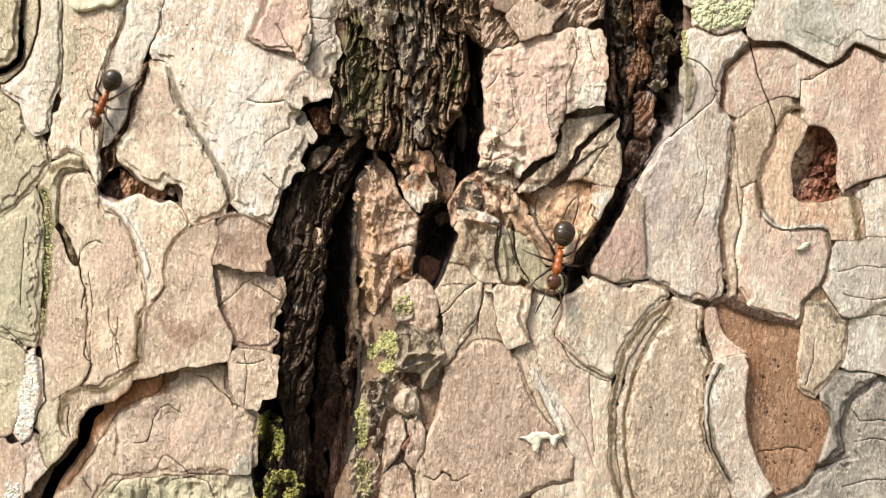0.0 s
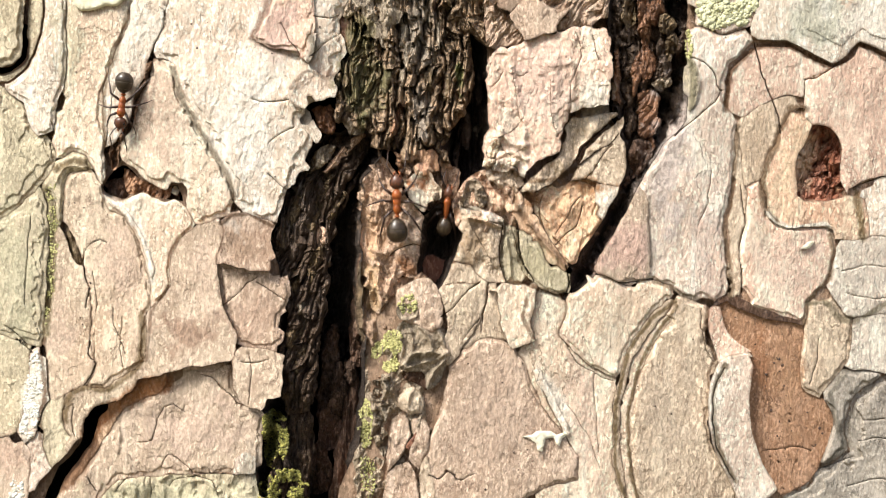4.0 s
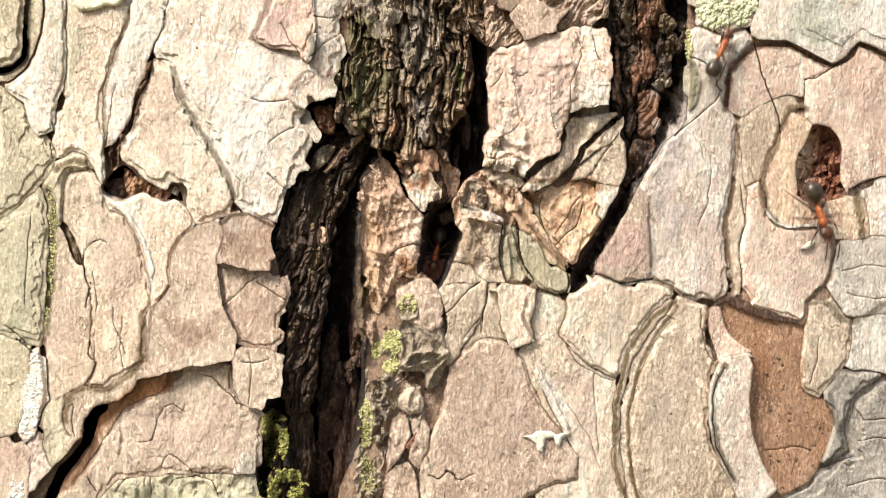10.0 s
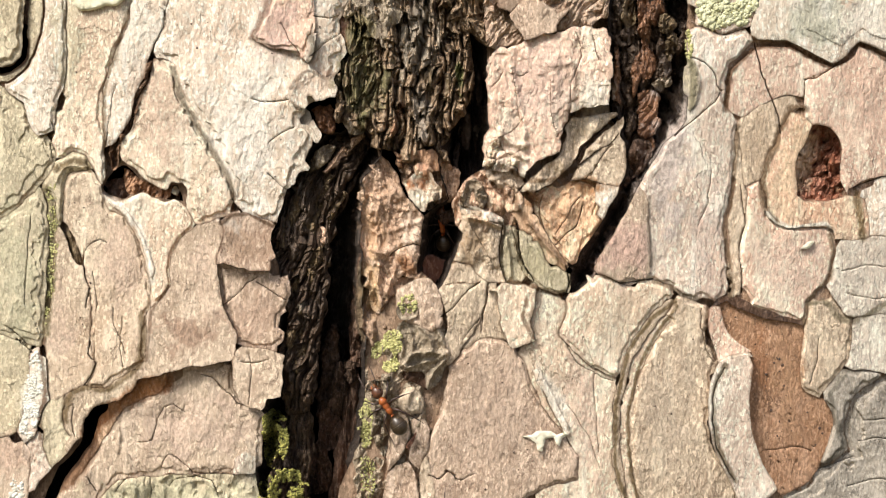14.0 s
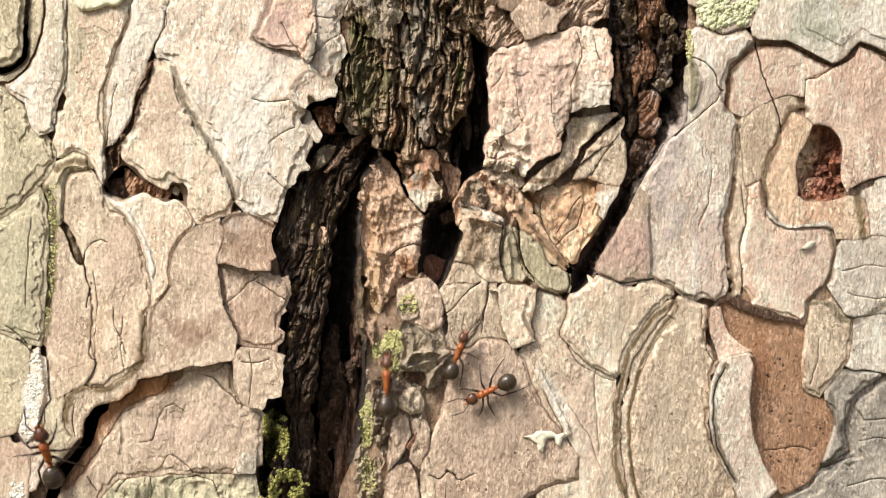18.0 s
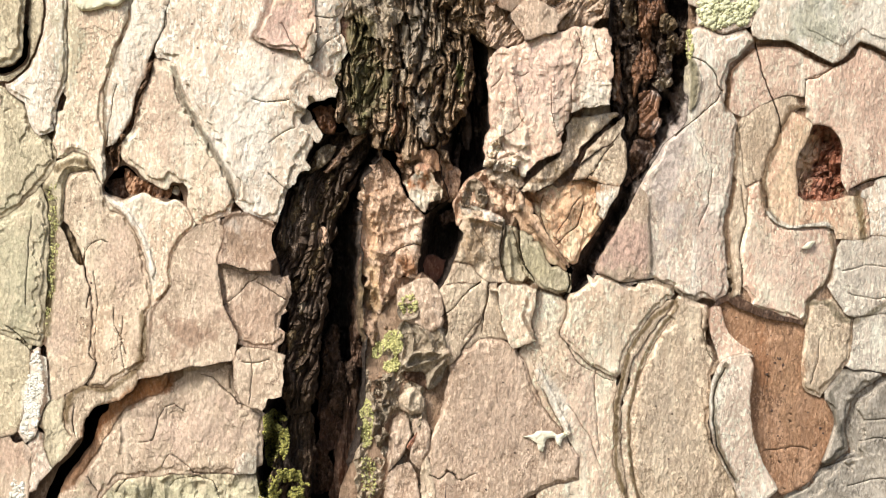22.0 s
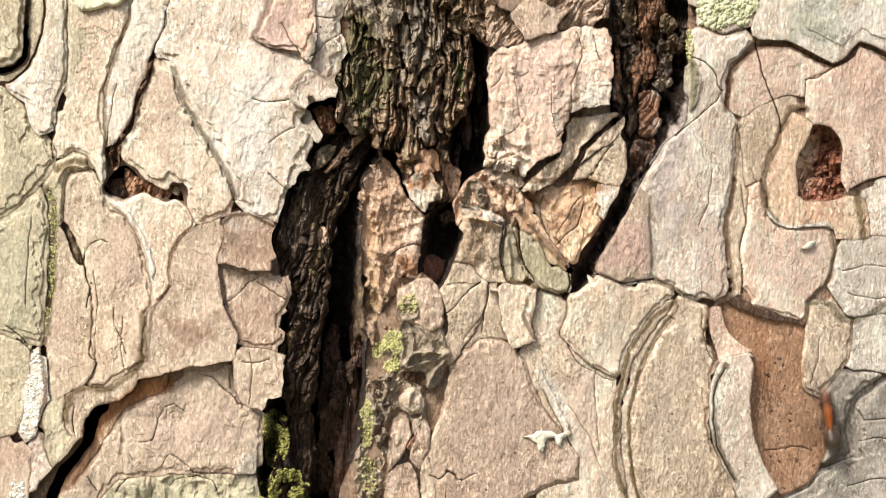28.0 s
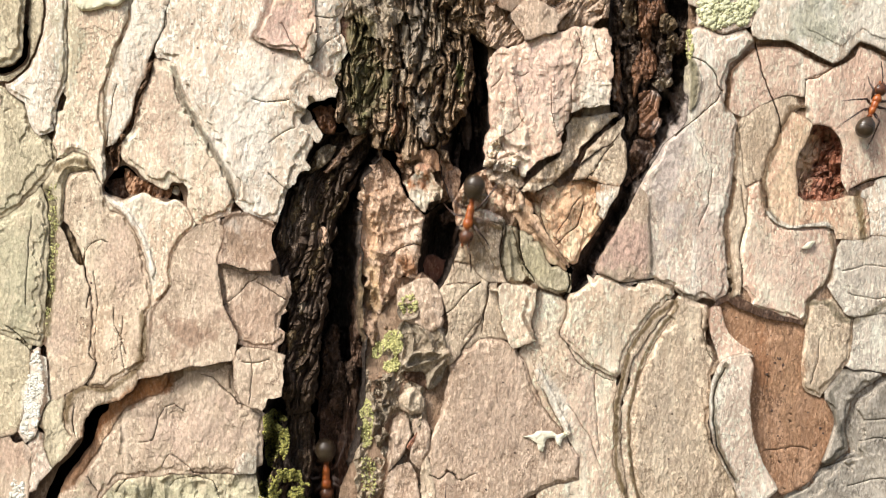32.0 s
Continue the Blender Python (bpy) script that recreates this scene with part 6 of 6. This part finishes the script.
# ---- ants ----
def chitin(name, colour, second, rough, coat=0.0):
    m, t, p = nodes_of(name)
    vec = t.nodes.new("ShaderNodeTexCoord").outputs["Object"]
    t.links.new(blend(t, ramp(t, noise_tex(t, vec, 2500, 3), 0.35, 0.65), colour, second), p.inputs["Base Color"])
    p.inputs["Roughness"].default_value = rough
    p.inputs["Coat Weight"].default_value = coat
    return m


BLACK_CHITIN = chitin("black_chitin", (0.030, 0.019, 0.010), (0.052, 0.034, 0.018), 0.34, 0.2)
BAND_CHITIN = chitin("pale_band_chitin", (0.16, 0.13, 0.085), (0.10, 0.075, 0.045), 0.4)
HEAD_CHITIN = chitin("brown_chitin", (0.055, 0.026, 0.014), (0.14, 0.048, 0.02), 0.36)
RED_CHITIN = chitin("red_chitin", (0.40, 0.115, 0.022), (0.26, 0.060, 0.016), 0.36)
LEG_CHITIN = chitin("leg_chitin", (0.030, 0.016, 0.011), (0.05, 0.024, 0.015), 0.45)
EYE_CHITIN = chitin("eye_chitin", (0.008, 0.007, 0.007), (0.015, 0.012, 0.01), 0.2)


def blob(centre, radii, taper=0.0, bands=0, segments=18, rings=12):
    """An egg along y; taper thins its front (+) or its rear (-); bands: shallow rings across it."""
    th = np.linspace(0, math.pi, rings + 1)[1:-1]
    ph = np.linspace(0, 2 * math.pi, segments, endpoint=False)
    T, P = np.meshgrid(th, ph, indexing="ij")
    k = 1 - taper * np.cos(T)
    if bands:
        k = k * (1 - 0.045 * (np.cos(T * bands * 2) > 0.86))
    v = np.stack([radii[0] * np.sin(T) * np.cos(P) * k, radii[1] * np.cos(T), radii[2] * np.sin(T) * np.sin(P) * k], -1).reshape(-1, 3)
    v = np.concatenate([v, [[0, radii[1], 0], [0, -radii[1], 0]]]) + np.array(centre)
    f, n = [], segments
    for i in range(rings - 2):
        for j in range(n):
            f.append((i * n + j, i * n + (j + 1) % n, (i + 1) * n + (j + 1) % n, (i + 1) * n + j))
    top, bot, last = len(v) - 2, len(v) - 1, (rings - 2) * n
    for j in range(n):
        f.append((top, (j + 1) % n, j))
        f.append((bot, last + j, last + (j + 1) % n))
    return v, f


def tube(points, radii, sides=7):
    p = np.array(points, float)
    v, f = [], []
    for i in range(len(p)):
        d = p[min(i + 1, len(p) - 1)] - p[max(i - 1, 0)]
        d = d / np.linalg.norm(d)
        a = np.cross(d, (0.13, 0.2, 1.0))
        a /= np.linalg.norm(a)
        b = np.cross(d, a)
        for k in range(sides):
            w = 2 * math.pi * k / sides
            v.append(p[i] + radii[i] * (a * math.cos(w) + b * math.sin(w)))
    for i in range(len(p) - 1):
        for k in range(sides):
            f.append((i * sides + k, i * sides + (k + 1) % sides, (i + 1) * sides + (k + 1) % sides, (i + 1) * sides + k))
    f.append(tuple(range(sides))[::-1])
    f.append(tuple((len(p) - 1) * sides + k for k in range(sides)))
    return np.array(v), f


def joined(*pieces):
    v, f, n = [], [], 0
    for pv, pf in pieces:
        v.append(pv)
        f += [tuple(i + n for i in q) for q in pf]
        n += len(pv)
    return np.concatenate(v), f


def ant_part(name, piece, material, parent, origin=(0, 0, 0), label=""):
    v, f = piece
    ob = mesh_object(name, (v - np.array(origin)) * MM, f, material, parent, label)
    up = parent.get("at", (0, 0, 0))
    ob.location = [(a - b) * MM for a, b in zip(origin, up)]
    ob["at"] = origin
    return ob


LEGS = ((0.36, 0.85, 0.8), (0.40, 0.15, 0.8), (0.36, -0.55, 0.8))


def build_ant():
    ant = new("ant")
    tagged(ant, "red wood ant with orange thorax and glossy dark brown gaster", "ant", "foraging ants")
    ant_part("thorax", joined(blob((0, 0.92, 1.18), (0.56, 0.66, 0.54), 0.1), blob((0, 0.2, 1.14), (0.45, 0.85, 0.46)), blob((0, -0.62, 1.06), (0.42, 0.66, 0.50), -0.15)), RED_CHITIN, ant,
             label="orange-red thorax")
    ant_part("petiole", joined(blob((0, -1.42, 1.05), (0.30, 0.15, 0.44)), blob((0, -1.45, 0.85), (0.17, 0.46, 0.17))), RED_CHITIN, ant)
    gaster = ant_part("gaster", blob((0, -2.95, 1.16), (1.16, 1.38, 1.02), 0.12, 4, 28, 36), BLACK_CHITIN, ant, label="glossy dark brown banded gaster")
    for y in (-2.05, -2.9, -3.6):
        k = 0.985 * math.sqrt(1 - ((y + 2.95) / 1.38) ** 2) * (1 - 0.12 * (y + 2.95) / 1.38)
        ring = [(1.15 * k * math.cos(a), y, 1.16 + 1.01 * k * math.sin(a)) for a in np.linspace(-0.3, math.pi + 0.3, 25)]
        ant_part("segment_band", tube(ring, [0.022] * 25, 5), BAND_CHITIN, gaster)
    head = ant_part("head", joined(blob((0, 2.36, 1.08), (0.80, 0.84, 0.60), 0.2, 0, 22, 16), blob((0, 1.6, 1.08), (0.22, 0.3, 0.22))), HEAD_CHITIN, ant, (0, 1.6, 1.08), "red-brown head, darker on top")
    for side in (-1, 1):
        ant_part("eye", blob((side * 0.64, 2.40, 1.32), (0.13, 0.19, 0.14), 0, 0, 8, 6), EYE_CHITIN, head, (side * 0.64, 2.40, 1.32))
        ant_part("mandible", tube([(side * 0.3, 2.98, 0.95), (side * 0.36, 3.28, 0.86), (side * 0.12, 3.5, 0.82)], (0.16, 0.12, 0.03)), RED_CHITIN, head, (side * 0.3, 2.98, 0.95))
        ant_part("antenna", tube([(side * 0.30, 2.9, 1.32), (side * 0.62, 3.4, 1.6), (side * 1.0, 4.1, 1.6), (side * 0.98, 4.6, 1.3), (side * 1.02, 5.3, 0.8), (side * 0.95, 5.9, 0.4)],
                                 (0.06, 0.065, 0.075, 0.075, 0.08, 0.045)), LEG_CHITIN, head, (side * 0.30, 2.9, 1.32))
        for k, (x, y, z) in enumerate(LEGS):
            knee = ((1.25, 1.5, 1.35), (1.5, 0.3, 1.45), (1.45, -1.35, 1.5))[k]
            ankle = ((1.95, 2.35, 0.55), (2.9, -0.15, 0.6), (2.35, -3.1, 0.7))[k]
            toe = ((2.3, 3.2, 0.03), (3.8, -0.55, 0.03), (2.95, -4.6, 0.03))[k]
            line = [(x, y, z)] + [p for p in (knee, ankle, toe)]
            pts = [line[0], [(a * 0.5 + b * 0.5) for a, b in zip(line[0], line[1])], line[1], [(a * 0.5 + b * 0.5) for a, b in zip(line[1], line[2])], line[2],
                   [(a * 0.5 + b * 0.5 - (0.08 if i == 2 else 0)) for i, (a, b) in enumerate(zip(line[2], line[3]))], line[3]]
            pts = [(p[0] * side, p[1], p[2]) for p in pts]
            ant_part("leg", tube(pts, (0.15, 0.19, 0.12, 0.12, 0.08, 0.055, 0.03)), LEG_CHITIN, ant, (x * side, y, z))
    return ant


def slope_at(u, v):
    """The height and the lie of the bark under an ant."""
    h = height_at(u, v, 6)
    du = (height_at(u + 28, v, 5) - height_at(u - 28, v, 5)) / 56 * MM / UNIT - 2 * (u - 700) * UNIT / (2 * RADIUS)
    dv = (height_at(u, v + 28, 5) - height_at(u, v - 28, 5)) / 56 * MM / UNIT
    top = float(np.sort([height_at(u + a, v + b, 1) for a in (-24, 0, 24) for b in (-24, 0, 24)])[-3])
    if height_at(u, v, 3) < -1.6 and (495 < u < 650 and v > 240 or 738 < u < 835 and 150 < v < 500):     # deep in a fissure
        top = h
    return max(h, top), max(-0.45, min(0.45, du)), max(-0.45, min(0.45, dv))


def ant_pose(u, v, heading, lie):
    h, du, dv = lie
    n = Vector((-du, -1, dv)).normalized()
    a = radians(heading)
    f = Vector((math.sin(a), 0, math.cos(a)))
    f = (f - n * f.dot(n)).normalized()
    m = Matrix((f.cross(n), f, n)).transposed().to_4x4()
    m.translation = place(np.array(float(u)), np.array(float(v)), h + 0.22)
    return m


# Each ant's way over the bark: seconds, u, v and heading, clockwise from upwards; None: the way it walks.
WAYS = {
    "A": [(0, 198, 184, 205), (0.2, 192, 154, 232), (1.0, 203, 156, 233), (1.2, 202, 168, 215), (1.4, 203, 245, 195), (1.6, 207, 312, 212), (1.8, 205, 325, 200), (2.0, 212, 343, 182),
          (2.2, 216, 340, 178), (2.7, 250, 374, 150), (3.0, 262, 450, 165), (3.2, 276, 575, None), (3.5, 307, 735, None), (3.9, 320, 980, None)],
    "B": [(0.9, 120, 980, None), (1.2, 223, 782, None), (1.4, 292, 680, None), (1.6, 329, 500, None), (1.8, 337, 363, None), (2.0, 321, 185, 355), (2.2, 348, 24, None), (2.4, 365, -120, None)],
    "C": [(1.8, 235, -120, None), (2.0, 250, 80, None), (2.2, 272, 294, None), (2.5, 290, 432, None), (2.7, 303, 560, None), (3.0, 299, 735, 182), (3.2, 290, 824, None), (3.5, 285, 1000, None)],
    "D": [(3.1, 220, -120, None), (3.5, 226, 129, 180), (4.2, 222, 190, 190), (5.0, 240, 130, 60), (5.5, 264, 115, 80), (6.0, 287, 112, 76), (6.2, 306, 106, 68), (6.5, 319, 90, 45), (6.7, 321, 85, 35),
          (7.0, 323, 57, 25), (7.2, 333, 40, 25), (7.5, 323, 85, 110), (7.7, 342, 167, 155), (8.0, 384, 455, 168), (8.2, 409, 697, None), (8.5, 430, 1000, None)],
    "E": [(7.3, 460, -130, None), (7.5, 485, 44, None), (7.7, 539, 288, None), (8.0, 555, 465, 178), (8.5, 521, 864, None), (8.7, 515, 1000, None)],
    "F": [(7.3, 950, -110, None), (7.5, 921, 125, None), (7.7, 848, 363, None), (8.0, 818, 725, 186), (8.25, 800, 1000, None)],
    "G": [(7.5, 1240, 1000, None), (7.7, 1206, 833, None), (8.0, 1161, 665, 350), (8.2, 1176, 551, None), (8.5, 1180, 477, None), (8.7, 1200, 424, 5), (9.0, 1213, 272, 0), (9.2, 1224, 242, 8),
          (9.5, 1224, 230, 8), (9.7, 1233, 167, None), (10.0, 1271, 91, 25), (10.3, 1300, -120, None)],
    "H": [(9.0, 1230, -120, None), (9.2, 1239, 52, None), (9.5, 1262, 62, 130), (9.7, 1333, 182, None), (10.0, 1442, 384, 165), (10.2, 1442, 408, 195), (11.0, 1443, 413, 200), (11.4, 1455, 425, 190),
          (11.7, 1467, 440, 172), (12.0, 1468, 440, 172), (12.1, 1490, 432, 110), (12.2, 1545, 409, 70), (12.4, 1720, 390, None)],
    "I": [(1.7, 850, 1000, None), (2.0, 838, 862, None), (2.2, 818, 803, 5), (2.5, 796, 695, 350), (2.7, 788, 636, 350), (3.0, 778, 543, 345), (3.2, 776, 521, 325), (3.5, 764, 485, 350), (3.9, 785, 400, 10),
          (4.4, 828, 240, 15), (8.0, 828, 240, 190), (8.7, 790, 380, 195), (8.9, 775, 445, 190), (9.5, 775, 452, 185), (12.0, 772, 450, 190), (12.6, 785, 402, 10), (14.0, 787, 396, 5), (14.4, 782, 440, 170), (15.4, 770, 540, 165),
          (16.5, 814, 618, 30), (17.0, 826, 602, 20), (17.5, 832, 602, 32), (17.7, 824, 606, 40), (18.0, 808, 622, 20), (18.2, 788, 686, 345), (18.5, 781, 679, 340), (18.7, 785, 650, 325), (18.9, 690, 640, 285),
          (19.2, 640, 660, 300), (19.7, 630, 640, 0), (20.0, 609, 538, None), (20.3, 604, 430, None), (20.7, 582, 340, None), (21.0, 525, 195, 358), (21.2, 548, 76, 8), (21.5, 560, -120, None)],
    "J": [(2.2, 800, 1000, None), (2.5, 784, 836, None), (2.7, 757, 757, None), (3.0, 656, 628, 345), (3.2, 655, 540, None), (3.5, 671, 452, None), (4.0, 705, 360, None), (4.8, 680, 250, None), (5.5, 618, 170, None),
          (5.7, 556, 97, 320), (6.0, 512, 2, 335), (6.3, 490, -120, None)],
    "L": [(11.2, 600, 1000, None), (11.5, 658, 836, None), (11.7, 690, 773, 15), (12.0, 695, 738, 350), (12.7, 688, 728, 350), (13.0, 688, 716, 350), (13.5, 687, 720, 345), (14.0, 687, 718, 325), (14.5, 675, 720, 320),
          (15.2, 735, 700, 80), (15.9, 850, 690, 110), (16.5, 907, 715, 160), (16.7, 912, 725, 165), (17.0, 913, 728, 174), (17.5, 915, 720, 172), (17.7, 909, 726, 175), (18.0, 860, 692, 245), (18.2, 884, 712, 250),
          (18.5, 893, 684, 255), (18.7, 877, 720, 235), (19.0, 757, 657, 218), (19.2, 721, 627, 270), (19.5, 695, 586, 320), (19.7, 670, 545, 345), (20.0, 672, 455, 8), (20.2, 691, 360, 15), (20.5, 728, 331, 40), (20.7, 731, 303, 5),
          (21.0, 747, 192, 2), (21.2, 745, 95, 0), (21.5, 735, 40, None), (21.8, 725, -120, None)],
    "M": [(17.2, 640, 1000, None), (17.5, 667, 873, None), (17.7, 682, 803, None), (18.0, 687, 675, 0), (18.2, 682, 560, None), (18.5, 708, 448, None), (18.7, 691, 348, None), (19.0, 673, 183, 5), (19.2, 638, 24, None),
          (19.4, 615, -130, None)],
    "N": [(17.2, 90, 1000, None), (17.5, 89, 865, None), (17.7, 85, 818, 350), (18.0, 85, 795, 350), (18.2, 57, 742, 335), (18.5, 24, 638, 335), (18.7, 12, 591, 345), (19.0, -6, 530, 350), (19.4, -160, 400, None)],
    "O": [(19.3, 1235, -120, None), (19.5, 1260, 61, None), (19.7, 1298, 258, 178), (20.0, 1299, 268, 177), (20.2, 1348, 379, 160), (20.5, 1519, 719, None), (20.8, 1680, 1040, None)],
    "Q": [(22.8, 1640, 900, None), (23.0, 1482, 668, 342), (23.2, 1409, 521, 335), (23.5, 1297, 263, None), (23.7, 1282, 106, None), (23.95, 1275, -120, None)],
    "R": [(22.9, 1170, 1010, None), (23.2, 1182, 873, 5), (23.5, 1188, 792, 5), (23.7, 1185, 742, 0), (24.0, 1200, 626, 5), (24.2, 1209, 545, 5), (24.5, 1220, 509, 5), (24.7, 1233, 500, 345), (25.0, 1240, 484, 357),
          (25.2, 1248, 437, 2), (25.5, 1248, 400, 350), (26.2, 1232, 215, None), (26.8, 1268, 0, None), (27.1, 1280, -130, None)],
    "S": [(24.7, 575, -120, None), (25.0, 590, 42, 175), (25.2, 594, 78, 178), (25.5, 602, 166, None), (26.0, 580, 360, None), (26.6, 565, 700, None), (27.1, 540, 1000, None)],
    "T": [(27.5, 1560, 1020, None), (27.8, 1500, 880, None), (28.0, 1457, 735, None), (28.2, 1424, 515, None), (28.5, 1411, 373, 358), (28.7, 1412, 375, 0), (29.0, 1413, 341, 0), (29.5, 1415, 337, 356), (29.7, 1463, 262, 30),
          (30.0, 1503, 232, 25), (30.2, 1540, 212, 25), (30.5, 1543, 202, 20), (31.0, 1545, 182, 5), (31.5, 1533, 200, 20), (32.0, 1535, 190, 25)],
    "U": [(29.5, 490, -120, None), (29.7, 524, 24, None), (29.9, 600, 227, None), (30.0, 616, 283, None), (30.2, 652, 424, None), (30.5, 634, 622, 185), (30.7, 622, 800, None), (31.0, 610, 1000, None)],
    "V": [(29.8, 310, -120, None), (30.0, 343, 30, 165), (30.1, 367, 136, None), (30.2, 382, 188, None), (30.5, 442, 374, 142), (30.7, 441, 436, 155), (31.0, 468, 463, 152), (31.2, 524, 530, 130), (31.6, 560, 690, 175), (32.0, 578, 835, 180)],
    "W": [(29.8, 540, -120, None), (30.0, 566, 36, 150), (30.1, 609, 127, None), (30.2, 633, 182, None), (30.5, 745, 394, None), (30.7, 712, 470, None), (31.0, 642, 634, 200), (31.3, 622, 780, None), (31.6, 606, 1010, None)],
    "X": [(29.7, 215, 1000, None), (30.0, 252, 818, 10), (30.1, 276, 757, None), (30.2, 308, 715, 5), (30.5, 311, 475, 352), (30.7, 272, 327, None), (31.0, 256, 134, 335), (31.2, 260, 30, 5), (31.4, 275, -120, None)],
    "Y": [(30.7, 90, -130, None), (31.0, 113, 98, 168), (31.2, 85, 258, None), (31.5, 38, 463, 198), (31.7, 30, 606, 190), (31.85, -40, 690, None), (32.0, -150, 790, None)],
    "Z": [(30.2, 880, -120, None), (30.5, 846, 16, None), (30.7, 820, 45, 185), (31.0, 828, 109, 178), (31.2, 828, 167, 175), (31.5, 842, 220, 175), (31.7, 850, 282, 178), (32.0, 836, 383, 190)],
    "a": [(0, 986, 463, 200), (0.2, 981, 472, 203), (0.4, 886, 645, 220), (0.5, 861, 695, 225), (0.6, 846, 721, 235), (0.8, 805, 842, 215), (1.05, 730, 1000, None)],
    "b": [(1.5, 120, -130, None), (1.8, 90, 70, None), (2.0, 16, 205, None), (2.3, -160, 380, None)],
}


SIZES = {"A": 0.80, "a": 0.93, "D": 0.74, "G": 0.70, "H": 0.80, "I": 0.64, "L": 0.70, "M": 0.76, "O": 0.95, "R": 0.97, "T": 0.80, "Z": 0.90}


def dense_way(rows):
    """Positions and headings every tenth of a second, softly between the rows."""
    t = np.array([r[0] for r in rows], float)
    p = np.array([r[1:3] for r in rows], float)
    d = np.zeros_like(p)
    d[1:-1] = (p[2:] - p[:-2]) / (t[2:] - t[:-2])[:, None]
    d[0], d[-1] = (p[1] - p[0]) / (t[1] - t[0]), (p[-1] - p[-2]) / (t[-1] - t[-2])
    seg = (p[1:] - p[:-1]) / (t[1:] - t[:-1])[:, None]
    for c in range(2):      # no overshoot
        for i in range(1, len(t) - 1):
            if seg[i - 1, c] * seg[i, c] <= 0:
                d[i, c] = 0
            else:
                d[i, c] = math.copysign(min(abs(d[i, c]), 3 * abs(seg[i - 1, c]), 3 * abs(seg[i, c])), d[i, c])
    head = []
    for i, r in enumerate(rows):
        g = r[3] if r[3] is not None else math.degrees(math.atan2(d[i, 0], -d[i, 1]))
        if head:
            g = head[-1] + (g - head[-1] + 180) % 360 - 180
        head.append(g)
    out = []
    for x in np.arange(round(t[0] * 10), round(t[-1] * 10) + 1) / 10:
        i = int(min(max(np.searchsorted(t, x + 1e-6) - 1, 0), len(t) - 2))
        w = t[i + 1] - t[i]
        s = min(max((x - t[i]) / w, 0), 1)
        q = (2 * s ** 3 - 3 * s ** 2 + 1) * p[i] + (s ** 3 - 2 * s * s + s) * w * d[i] + (3 * s * s - 2 * s ** 3) * p[i + 1] + (s ** 3 - s * s) * w * d[i + 1]
        out.append((float(x), float(q[0]), float(q[1]), head[i] * (1 - s) + head[i + 1] * s))
    return out


def motions():
    first = build_ant()
    ants = [first] + [copy_thing(first, pose(0, 0, 0)) for _ in range(len(WAYS) - 1)]
    rng = random.Random(4)
    for ant, (key, rows) in zip(ants, WAYS.items()):
        way = dense_way(rows)
        size = 1.1 * SIZES.get(key, 0.88)
        ant.scale = (size, size, size)
        lies = np.array([slope_at(u, v) for t, u, v, g in way])
        lies = np.pad(lies, ((1, 1), (0, 0)), mode="edge")
        lies = 0.25 * lies[:-2] + 0.5 * lies[1:-1] + 0.25 * lies[2:]
        body = [(t, ant_pose(u, v, g, lie)) for (t, u, v, g), lie in zip(way, lies.tolist())]
        if way[0][0] > 0:
            body.insert(0, (0.0, body[0][1]))
        if way[-1][0] < 32:
            body.append((32.0, body[-1][1]))
        walk(ant, body)
        legs = [o for o in ant.children if o.name.startswith("leg")]
        speed = [0.0] + [math.hypot(b[1] - a[1], b[2] - a[2]) for a, b in zip(way, way[1:])]
        for n, leg in enumerate(legs):
            x, y, z = leg.location
            side = 1 if x > 0 else -1
            lean = rng.uniform(-9, 9)
            turn, swing = [], 0.0
            for i, (t, u, v, g) in enumerate(way):
                if speed[i] > 2.0:
                    swing = (1 if (i + n) % 2 else -1) * min(17.0, 5 + speed[i] * 0.4) * (1 if i % 4 < 2 else 0.7)
                if i == 0 or i == len(way) - 1 or speed[i] > 2.0 or speed[min(i + 1, len(way) - 1)] > 2.0:
                    turn.append((t, Matrix.Translation((x, y, z)) @ pose(0, 0, 0, 0, 0, side * (lean + swing))))
            if turn[0][0] > 0:
                turn.insert(0, (0.0, turn[0][1]))
            if turn[-1][0] < 32:
                turn.append((32.0, turn[-1][1]))
            walk(leg, turn)


motions()
